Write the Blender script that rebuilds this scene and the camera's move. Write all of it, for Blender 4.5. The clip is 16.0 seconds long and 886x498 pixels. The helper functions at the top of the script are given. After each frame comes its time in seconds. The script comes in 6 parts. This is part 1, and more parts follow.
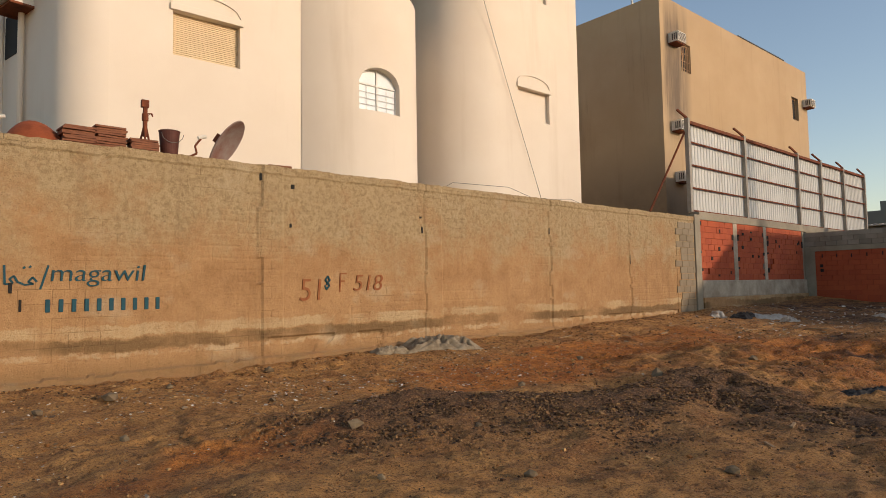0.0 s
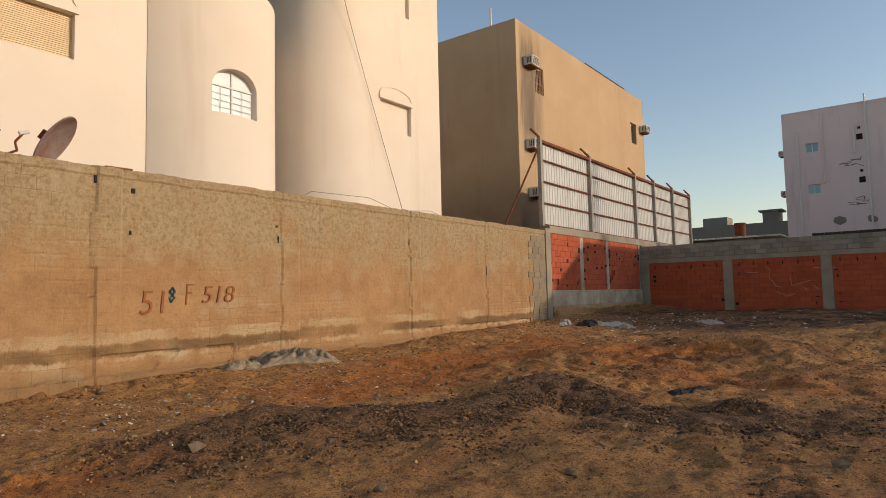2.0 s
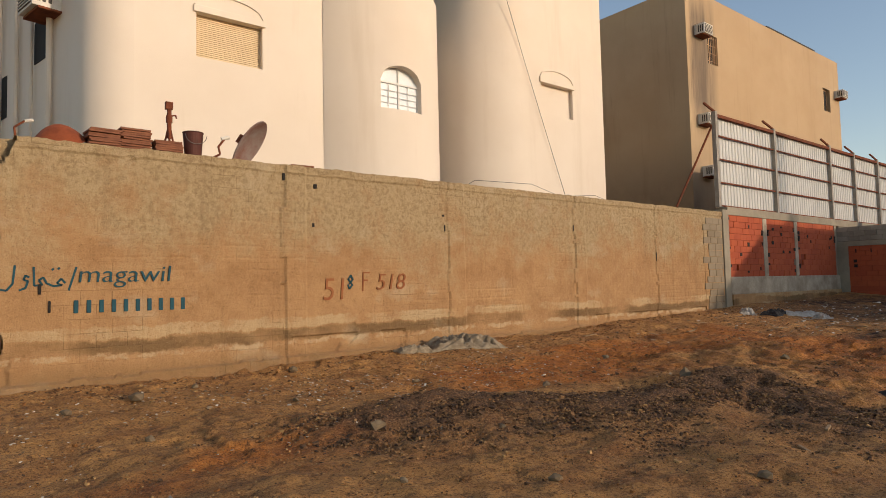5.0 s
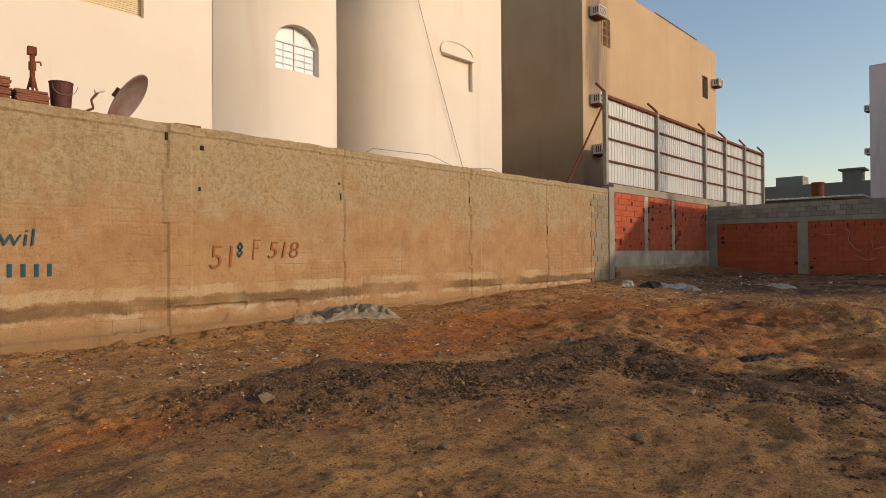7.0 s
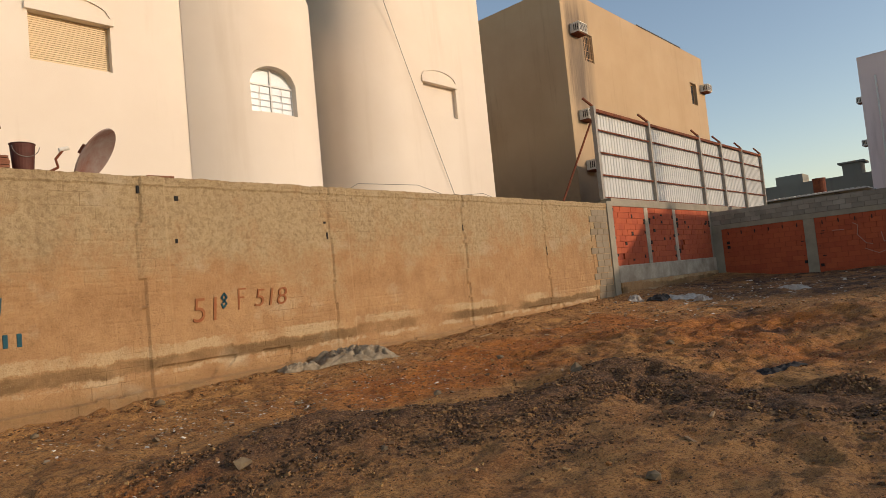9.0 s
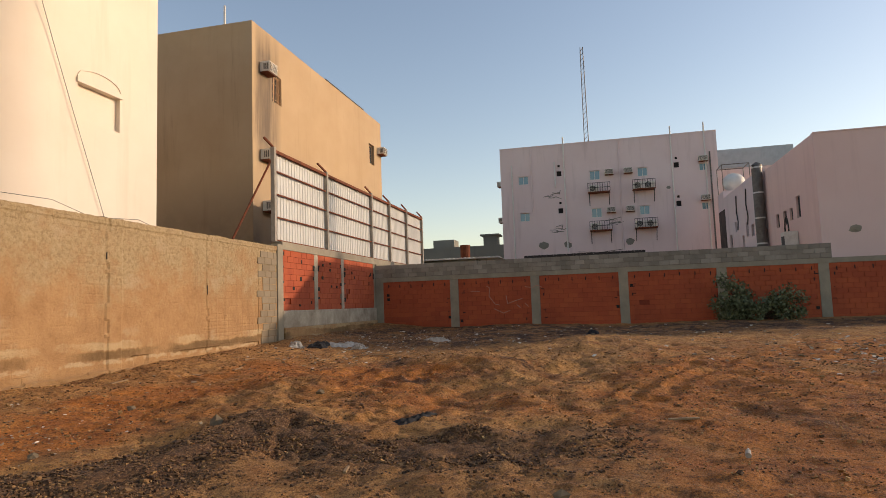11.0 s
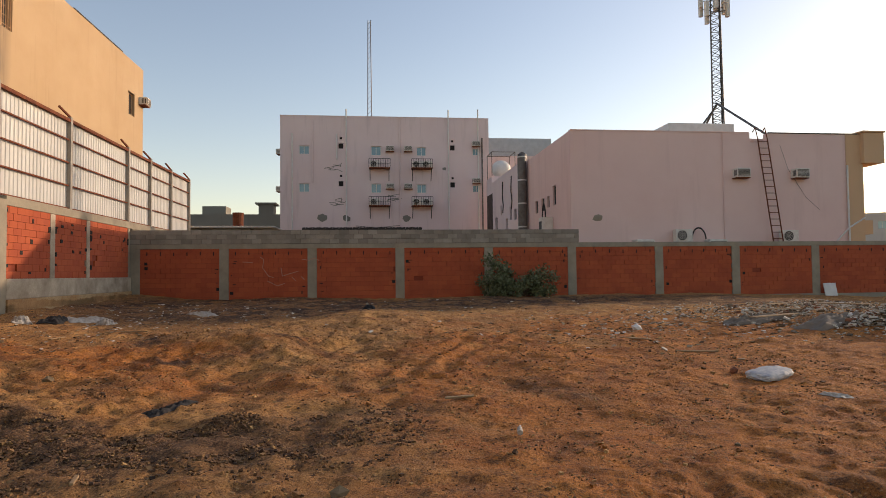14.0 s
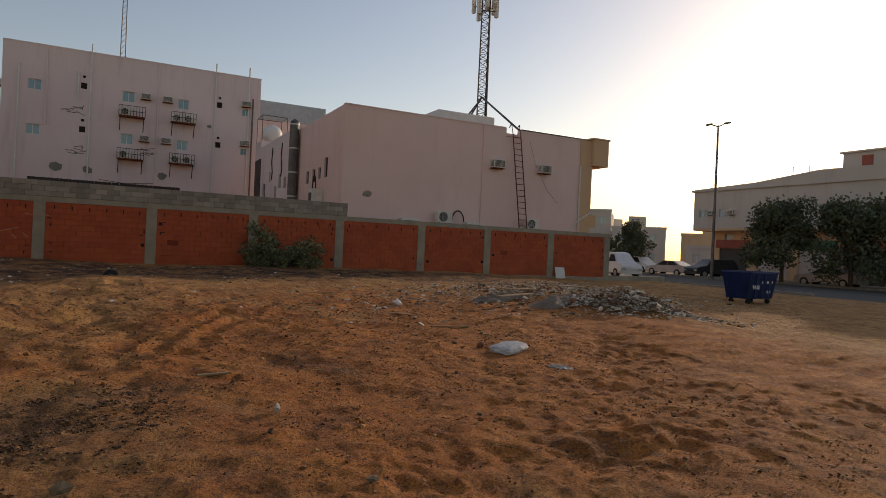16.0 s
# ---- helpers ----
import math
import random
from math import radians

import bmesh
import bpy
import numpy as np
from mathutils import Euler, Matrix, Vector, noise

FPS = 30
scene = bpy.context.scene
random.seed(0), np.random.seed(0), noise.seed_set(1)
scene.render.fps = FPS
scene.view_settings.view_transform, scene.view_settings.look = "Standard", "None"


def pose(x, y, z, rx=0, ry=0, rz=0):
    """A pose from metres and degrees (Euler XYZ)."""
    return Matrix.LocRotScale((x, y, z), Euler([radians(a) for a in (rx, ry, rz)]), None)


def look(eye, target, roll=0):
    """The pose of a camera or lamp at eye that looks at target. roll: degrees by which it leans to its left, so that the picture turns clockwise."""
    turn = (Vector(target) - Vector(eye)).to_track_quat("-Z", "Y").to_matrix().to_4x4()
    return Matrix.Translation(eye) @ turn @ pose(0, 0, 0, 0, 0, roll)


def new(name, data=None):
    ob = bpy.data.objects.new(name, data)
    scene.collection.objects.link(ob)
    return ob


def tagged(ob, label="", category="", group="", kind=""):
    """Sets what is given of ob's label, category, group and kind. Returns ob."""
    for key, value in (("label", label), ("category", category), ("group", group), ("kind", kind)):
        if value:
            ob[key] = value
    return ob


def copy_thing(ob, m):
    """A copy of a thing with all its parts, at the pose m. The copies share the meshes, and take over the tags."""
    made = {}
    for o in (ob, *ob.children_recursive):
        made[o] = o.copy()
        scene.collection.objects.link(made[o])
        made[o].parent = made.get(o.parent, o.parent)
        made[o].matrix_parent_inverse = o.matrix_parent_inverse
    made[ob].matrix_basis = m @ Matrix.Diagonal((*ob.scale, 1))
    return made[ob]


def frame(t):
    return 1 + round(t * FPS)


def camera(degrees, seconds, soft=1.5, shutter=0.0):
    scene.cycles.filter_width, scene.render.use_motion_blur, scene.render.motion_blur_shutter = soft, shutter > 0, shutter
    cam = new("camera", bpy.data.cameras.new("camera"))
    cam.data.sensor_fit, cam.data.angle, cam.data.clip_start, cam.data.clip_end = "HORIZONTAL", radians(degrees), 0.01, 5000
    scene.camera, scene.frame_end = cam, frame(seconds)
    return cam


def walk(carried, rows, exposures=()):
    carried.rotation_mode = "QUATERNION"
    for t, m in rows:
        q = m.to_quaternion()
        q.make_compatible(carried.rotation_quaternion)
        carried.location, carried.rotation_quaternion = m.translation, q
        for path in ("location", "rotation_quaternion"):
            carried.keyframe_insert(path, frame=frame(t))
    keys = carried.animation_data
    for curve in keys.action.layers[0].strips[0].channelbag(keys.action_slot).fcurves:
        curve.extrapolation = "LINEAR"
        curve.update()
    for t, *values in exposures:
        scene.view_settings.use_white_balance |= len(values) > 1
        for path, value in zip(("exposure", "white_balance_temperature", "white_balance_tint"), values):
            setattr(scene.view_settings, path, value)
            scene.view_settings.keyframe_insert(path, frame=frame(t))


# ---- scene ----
cam = camera(70.0, 16.0, soft=0.55)
PATH = [
    (0, (-0.609, -1.317, 1.321), (0.695, 0.194, 1.444), -1.0),
    (0.5, (-0.635, -1.374, 1.388), (0.519, 0.256, 1.504), -1.7),
    (1, (-0.561, -1.414, 1.386), (0.745, 0.096, 1.51), -2.7),
    (1.5, (-0.517, -1.383, 1.34), (1.029, -0.12, 1.472), -1.9),
    (2, (-0.514, -1.356, 1.338), (1.081, -0.159, 1.484), -1.3),
    (2.5, (-0.54, -1.355, 1.335), (0.98, -0.064, 1.491), -0.5),
    (3, (-0.499, -1.358, 1.367), (0.992, -0.034, 1.512), -0.3),
    (3.5, (-0.54, -1.35, 1.356), (1.028, -0.118, 1.516), -0.0),
    (4, (-0.54, -1.303, 1.335), (0.956, 0.013, 1.503), 0.0),
    (4.2, (-0.539, -1.283, 1.338), (0.886, 0.112, 1.492), -0.1),
    (6.3, (-0.57, -1.268, 1.349), (0.617, 0.338, 1.454), -1.7),
    (6.5, (-0.549, -1.265, 1.333), (0.705, 0.291, 1.418), -1.2),
    (7, (-0.487, -1.246, 1.358), (0.996, 0.096, 1.373), -0.4),
    (7.5, (-0.397, -1.101, 1.343), (1.178, 0.129, 1.429), 2.5),
    (8, (-0.332, -1.0, 1.346), (1.291, 0.165, 1.448), 1.8),
    (8.5, (-0.117, -1.083, 1.356), (1.344, 0.272, 1.527), -2.5),
    (9, (0.045, -1.097, 1.37), (1.516, 0.253, 1.481), -5.5),
    (9.5, (0.092, -1.146, 1.416), (1.818, -0.173, 1.685), -5.6),
    (10, (0.149, -1.196, 1.392), (2.003, -0.495, 1.657), -4.0),
    (10.2, (0.162, -1.21, 1.363), (2.041, -0.562, 1.586), -3.1),
    (12.3, (0.967, -0.92, 1.45), (2.962, -0.801, 1.504), -2.1),
    (12.5, (0.953, -0.961, 1.447), (2.952, -0.906, 1.465), -1.7),
    (13, (0.921, -0.869, 1.466), (2.914, -0.781, 1.607), -0.8),
    (13.5, (0.939, -0.907, 1.454), (2.933, -0.803, 1.567), -0.9),
    (14, (0.979, -0.998, 1.434), (2.964, -1.222, 1.512), -0.6),
    (14.5, (0.972, -1.003, 1.444), (2.934, -1.395, 1.444), -0.6),
    (15, (0.872, -1.05, 1.479), (2.783, -1.639, 1.44), -1.8),
    (15.1, (0.874, -1.058, 1.478), (2.753, -1.742, 1.438), -2.2),
    (15.5, (0.933, -1.096, 1.466), (2.718, -1.996, 1.413), -2.2),
    (16, (1.048, -0.998, 1.476), (2.825, -1.917, 1.478), 2.6),
]
walk(cam, [(t, look(eye, target, roll)) for t, eye, target, roll in PATH],
     exposures=((0, 0.25, 6600, 16), (9, 0.25, 6650, 16), (12.5, 0.65, 7200, 22), (14.5, 0.45, 7200, 22), (15.5, 0.1, 7300, 22), (16, -0.1, 7300, 22)))

# ---- light ----
SUN_TURN, SUN_HIGH = 158.0, 13.5          # clockwise from +y, above the horizon
world = bpy.data.worlds.new("sky_world")
scene.world = world
world.use_nodes = True
wn = world.node_tree.nodes
sky = wn.new("ShaderNodeTexSky")
sky.sky_type, sky.sun_disc = "NISHITA", False
sky.sun_elevation, sky.sun_rotation = radians(SUN_HIGH), radians(SUN_TURN)
sky.air_density, sky.dust_density, sky.ozone_density = 1.1, 0.75, 0.9
world.node_tree.links.new(sky.outputs[0], wn["Background"].inputs[0])
wn["Background"].inputs[1].default_value = 0.15
sun = new("sun", bpy.data.lights.new("sun", "SUN"))
sun.data.energy, sun.data.angle, sun.data.color = 2.2, radians(0.6), (1.0, 0.83, 0.62)
sa, se = radians(SUN_TURN), radians(SUN_HIGH)
sun.matrix_world = look((math.sin(sa) * math.cos(se) * 60, math.cos(sa) * math.cos(se) * 60, math.sin(se) * 60), (0, 0, 0))


# ---- materials ----
def rgb(h):
    """A linear colour from a hex code in sRGB."""
    v = [int(h[i:i + 2], 16) / 255 for i in (0, 2, 4)]
    return tuple(c / 12.92 if c <= 0.04045 else ((c + 0.055) / 1.055) ** 2.4 for c in v) + (1.0,)


class Nodes:
    """A small helper that wires a material's nodes."""

    def __init__(self, name, rough=0.9, metal=0.0):
        self.mat = bpy.data.materials.new(name)
        self.mat.use_nodes = True
        self.t = self.mat.node_tree
        self.bsdf = self.t.nodes["Principled BSDF"]
        self.bsdf.inputs["Roughness"].default_value = rough
        self.bsdf.inputs["Metallic"].default_value = metal
        self.pos = self.t.nodes.new("ShaderNodeNewGeometry").outputs["Position"]

    def wire(self, a, b):
        self.t.links.new(a, b)

    def scaled(self, s):
        m = self.t.nodes.new("ShaderNodeMapping")
        m.inputs["Scale"].default_value = s
        self.wire(self.pos, m.inputs["Vector"])
        return m.outputs[0]

    def noise(self, scale, detail=4.0, rough=0.6, stretch=None):
        n = self.t.nodes.new("ShaderNodeTexNoise")
        n.inputs["Scale"].default_value, n.inputs["Detail"].default_value, n.inputs["Roughness"].default_value = scale, detail, rough
        self.wire(self.scaled(stretch) if stretch else self.pos, n.inputs["Vector"])
        return n.outputs["Fac"]

    def cells(self, scale):
        n = self.t.nodes.new("ShaderNodeTexVoronoi")
        n.inputs["Scale"].default_value = scale
        self.wire(self.pos, n.inputs["Vector"])
        return n

    def ramp(self, fac, a, b):
        n = self.t.nodes.new("ShaderNodeMapRange")
        n.inputs["From Min"].default_value, n.inputs["From Max"].default_value = a, b
        self.wire(fac, n.inputs["Value"])
        return n.outputs[0]

    def math(self, op, a, b):
        n = self.t.nodes.new("ShaderNodeMath")
        n.operation = op
        for k, v in enumerate((a, b)):
            if isinstance(v, (int, float)):
                n.inputs[k].default_value = v
            else:
                self.wire(v, n.inputs[k])
        return n.outputs[0]

    def axis(self, k):
        n = self.t.nodes.new("ShaderNodeSeparateXYZ")
        self.wire(self.pos, n.inputs[0])
        return n.outputs[k]

    def band(self, v, a, b, c, d):
        return self.math("MULTIPLY", self.ramp(v, a, b), self.ramp(v, d, c))

    def attr(self, name):
        n = self.t.nodes.new("ShaderNodeAttribute")
        n.attribute_name = name
        return n.outputs["Fac"]

    def random(self):
        return self.t.nodes.new("ShaderNodeObjectInfo").outputs["Random"]

    def island(self):
        return self.t.nodes.new("ShaderNodeNewGeometry").outputs["Random Per Island"]

    def mix(self, fac, a, b):
        n = self.t.nodes.new("ShaderNodeMix")
        n.data_type = "RGBA"
        for key, v in ((0, fac), (6, a), (7, b)):
            if isinstance(v, (int, float, tuple)):
                n.inputs[key].default_value = v
            else:
                self.wire(v, n.inputs[key])
        return n.outputs[2]

    def done(self, colour, bump=None, strength=0.4, distance=0.02):
        if isinstance(colour, tuple):
            self.bsdf.inputs["Base Color"].default_value = colour
        else:
            self.wire(colour, self.bsdf.inputs["Base Color"])
        if bump is not None:
            n = self.t.nodes.new("ShaderNodeBump")
            n.inputs["Strength"].default_value, n.inputs["Distance"].default_value = strength, distance
            self.wire(bump, n.inputs["Height"])
            self.wire(n.outputs[0], self.bsdf.inputs["Normal"])
        return self.mat


def plain(name, a, b, scale=3.0, rough=0.85, metal=0.0, bump=0.15, fine=60.0, stretch=None):
    """Two tones in blotches and grain, with fine relief."""
    n = Nodes(name, rough, metal)
    big, small = n.noise(scale, 5, 0.65, stretch), n.noise(fine, 3)
    c = n.mix(n.ramp(big, 0.3, 0.7), rgb(a), rgb(b))
    c = n.mix(n.math("MULTIPLY", n.ramp(small, 0.4, 0.75), 0.35), c, rgb(b))
    return n.done(c, small, bump, 0.01)


def paint(name, a, b, streak, amount=0.5, rough=0.85):
    """Painted render with dirt that has run down it."""
    n = Nodes(name, rough)
    big = n.noise(0.35, 5, 0.6)
    run = n.noise(1.0, 5, 0.6, (1.6, 1.6, 0.16))
    grain = n.noise(45, 3)
    c = n.mix(n.ramp(big, 0.3, 0.7), rgb(a), rgb(b))
    c = n.mix(n.math("MULTIPLY", n.ramp(run, 0.55, 0.8), amount), c, rgb(streak))
    return n.done(c, grain, 0.12, 0.01)


def varied(name, a, b, dirt, scale=6.0, rough=0.9, bump=0.3):
    """For pieces: each takes a tone of its own, with dirt over it."""
    n = Nodes(name, rough)
    c = n.mix(n.random(), rgb(a), rgb(b))
    c = n.mix(n.math("MULTIPLY", n.ramp(n.noise(1.1, 5), 0.45, 0.75), 0.55), c, rgb(dirt))
    grain = n.noise(40, 4)
    c = n.mix(n.math("MULTIPLY", n.ramp(grain, 0.5, 0.8), 0.3), c, rgb(dirt))
    return n.done(c, grain, bump, 0.01)


def islands(name, tones, rough=0.9):
    """For loose stuff: every piece has a tone of its own."""
    n = Nodes(name, rough)
    r = n.t.nodes.new("ShaderNodeValToRGB")
    r.color_ramp.interpolation = "CONSTANT"
    while len(r.color_ramp.elements) < len(tones):
        r.color_ramp.elements.new(0.5)
    for k, e in enumerate(r.color_ramp.elements):
        e.position, e.color = k / len(tones), rgb(tones[k])
    n.wire(n.island(), r.inputs[0])
    return n.done(r.outputs[0], n.noise(30, 3), 0.3, 0.01)


def ground_material():
    """Sandy soil, rust-red earth and dark gravel, by the ground's own attributes."""
    n = Nodes("soil", 0.95)
    big, mid, fine, grit = n.noise(0.25, 6, 0.6), n.noise(1.6, 9, 0.72), n.noise(9, 7, 0.75), n.noise(45, 5, 0.8)
    tan = n.mix(n.ramp(mid, 0.34, 0.66), rgb("986534"), rgb("d69d58"))
    rust = n.mix(n.ramp(mid, 0.34, 0.66), rgb("9c5418"), rgb("d68534"))
    c = n.mix(n.math("MULTIPLY", n.attr("rust"), n.ramp(big, 0.3, 0.46)), tan, rust)
    stain = n.ramp(n.noise(0.9, 8, 0.75, (1, 1.6, 1)), 0.52, 0.64)
    c = n.mix(n.math("MULTIPLY", stain, 0.55), c, rgb("74421a"))
    clot = n.ramp(n.noise(4.2, 6, 0.7, (1.0, 1.5, 1.0)), 0.57, 0.66)
    c = n.mix(n.math("MULTIPLY", clot, 0.55), c, rgb("553114"))
    # dark damp soil, and the far ground's shade mixed into the colour
    c = n.mix(n.math("MULTIPLY", n.attr("darkened"), n.ramp(mid, 0.38, 0.55)), c, rgb("43250f"))
    dark = n.mix(n.ramp(grit, 0.4, 0.62), rgb("3d2817"), rgb("805a38"))
    lump = n.math("ADD", n.attr("gravel"), n.math("MULTIPLY", n.math("SUBTRACT", mid, 0.5), 1.3))
    c = n.mix(n.math("MULTIPLY", n.ramp(lump, 0.2, 0.95), 0.92), c, dark)
    c = n.mix(n.math("MULTIPLY", n.ramp(fine, 0.52, 0.6), 0.6), c, rgb("4e2c12"))
    c = n.mix(n.math("MULTIPLY", n.ramp(grit, 0.48, 0.41), 0.7), c, rgb("2f1c0d"))
    c = n.mix(n.math("MULTIPLY", n.ramp(grit, 0.57, 0.64), 0.5), c, rgb("d3ac78"))
    c = n.mix(n.attr("road"), c, n.mix(n.ramp(fine, 0.3, 0.7), rgb("4a4641"), rgb("5c564f")))
    relief = n.math("ADD", n.math("MULTIPLY", fine, 0.7), n.math("MULTIPLY", grit, 0.3))
    relief = n.math("MULTIPLY", relief, n.ramp(n.attr("road"), 1.0, 0.0))
    return n.done(c, relief, 1.0, 0.08)


def old_render():
    """Old cement render: pale crust above, smooth tan below, a salt line over a damp band, drips at the posts."""
    n = Nodes("old_cement_render", 0.95)
    x, z = n.axis(0), n.axis(2)
    big, mid, fine, grit = n.noise(0.5, 6, 0.6), n.noise(2.2, 7, 0.7), n.noise(13, 6, 0.7), n.noise(55, 4, 0.8)
    c = n.mix(n.ramp(mid, 0.3, 0.7), rgb("97714a"), rgb("b48e62"))
    # pale rough crust that thins out downwards
    crust = n.math("ADD", n.ramp(z, 1.1, 3.3), n.math("MULTIPLY", n.math("SUBTRACT", n.noise(1.1, 7, 0.7), 0.5), 2.4))
    c = n.mix(n.math("MULTIPLY", n.ramp(crust, 0.3, 0.85), 0.85), c, n.mix(n.ramp(fine, 0.38, 0.62), rgb("8d7a59"), rgb("b09c78")))
    patch = n.ramp(n.noise(0.9, 5, 0.6, (1, 1, 1.3)), 0.58, 0.68)
    c = n.mix(n.math("MULTIPLY", patch, 0.45), c, rgb("b5a486"))
    # faint block joints where the render is thin
    row = n.t.nodes.new("ShaderNodeTexBrick")
    row.inputs["Scale"].default_value = 1.0
    row.inputs["Mortar Size"].default_value, row.inputs["Brick Width"].default_value, row.inputs["Row Height"].default_value = 0.009, 0.4, 0.2
    row.inputs["Mortar Smooth"].default_value = 0.6
    turn = n.t.nodes.new("ShaderNodeCombineXYZ")
    n.wire(x, turn.inputs[0])
    n.wire(n.math("ADD", z, n.math("MULTIPLY", fine, 0.02)), turn.inputs[1])
    n.wire(turn.outputs[0], row.inputs["Vector"])
    thin = n.math("MULTIPLY", n.ramp(n.noise(0.6, 4, 0.6), 0.46, 0.6), n.ramp(mid, 0.4, 0.55))
    joint = n.math("MULTIPLY", row.outputs["Fac"], thin)
    c = n.mix(n.math("MULTIPLY", joint, 0.3), c, rgb("6f5232"))
    # bands along the foot
    wave = n.math("ADD", z, n.math("ADD", n.math("MULTIPLY", n.math("SUBTRACT", big, 0.5), 0.22), n.math("MULTIPLY", x, -0.002)))
    ragged = n.math("ADD", wave, n.math("ADD", n.math("MULTIPLY", n.math("SUBTRACT", fine, 0.5), 0.12), n.math("MULTIPLY", n.math("SUBTRACT", mid, 0.5), 0.22)))
    broken = n.ramp(n.noise(0.8, 5, 0.65), 0.42, 0.56)
    salt = n.math("MULTIPLY", n.band(ragged, 0.69, 0.72, 0.86, 0.88), broken)
    c = n.mix(n.math("MULTIPLY", salt, n.ramp(grit, 0.2, 0.62)), c, rgb("b9a27c"))
    darkened = n.math("MULTIPLY", n.band(ragged, 0.46, 0.52, 0.66, 0.71), n.ramp(n.noise(0.5, 5, 0.6), 0.38, 0.52))
    c = n.mix(n.math("MULTIPLY", darkened, 0.7), c, rgb("584528"))
    fringe = n.math("MULTIPLY", n.band(ragged, 0.4, 0.43, 0.48, 0.5), n.ramp(n.noise(2.5, 5, 0.7), 0.45, 0.56))
    c = n.mix(n.math("MULTIPLY", fringe, 0.6), c, rgb("bfab88"))
    foot = n.math("MULTIPLY", n.ramp(ragged, 0.38, 0.2), n.ramp(mid, 0.3, 0.6))
    c = n.mix(n.math("MULTIPLY", foot, 0.5), c, rgb("5f4a2b"))
    run = n.ramp(n.noise(1.0, 5, 0.7, (3.4, 3.4, 0.22)), 0.56, 0.72)
    c = n.mix(n.math("MULTIPLY", run, 0.28), c, rgb("624829"))
    c = n.mix(n.math("MULTIPLY", n.ramp(fine, 0.57, 0.68), 0.3), c, rgb("573d22"))
    c = n.mix(n.math("MULTIPLY", n.ramp(grit, 0.42, 0.34), 0.5), c, rgb("4e3821"))
    c = n.mix(n.math("MULTIPLY", n.ramp(grit, 0.6, 0.68), 0.4), c, rgb("c3ab86"))
    h = n.math("ADD", n.math("MULTIPLY", fine, 0.6), n.math("MULTIPLY", grit, 0.25))
    h = n.math("SUBTRACT", h, n.math("MULTIPLY", joint, 0.2))
    return n.done(c, h, 0.9, 0.045)


def shaded_stained_sand():
    """Ochre render with a grey-brown run under the corner window, streaks on the side, and the fence's shade painted
    low at the corner.
    """
    n = Nodes("shaded_stained_sand_render", 0.9)
    x, y, z = n.axis(0), n.axis(1), n.axis(2)
    big, run, grain = n.noise(0.4, 5, 0.6), n.noise(1.0, 6, 0.65, (1.8, 1.8, 0.14)), n.noise(45, 3)
    c = n.mix(n.ramp(big, 0.3, 0.7), rgb("ab906e"), rgb("b59c7b"))
    wob = n.math("ADD", x, n.math("MULTIPLY", n.math("SUBTRACT", run, 0.5), 1.2))
    under = n.math("MULTIPLY", n.band(wob, 23.9, 24.3, 25.7, 26.2), n.band(z, 7.2, 9.0, 12.6, 14.2))
    c = n.mix(n.math("MULTIPLY", under, n.ramp(run, 0.25, 0.6)), c, rgb("6a5c4e"))
    c = n.mix(n.math("MULTIPLY", n.ramp(run, 0.56, 0.78), 0.4), c, rgb("8a6e4e"))
    # darker low by the corner: the fence's shade, put into the colour
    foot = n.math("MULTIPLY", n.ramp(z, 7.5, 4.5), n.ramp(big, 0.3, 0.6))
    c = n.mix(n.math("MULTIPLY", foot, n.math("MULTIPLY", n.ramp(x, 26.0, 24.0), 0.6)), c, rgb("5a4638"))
    return n.done(c, grain, 0.12, 0.01)


def glass_material(name, tint, rough=0.05):
    n = Nodes(name, rough)
    n.bsdf.inputs["Specular IOR Level"].default_value = 0.9
    return n.done(rgb(tint))


def leaf_material(name, a, b):
    n = Nodes(name, 0.6)
    c = n.mix(n.island(), rgb(a), rgb(b))
    return n.done(c)


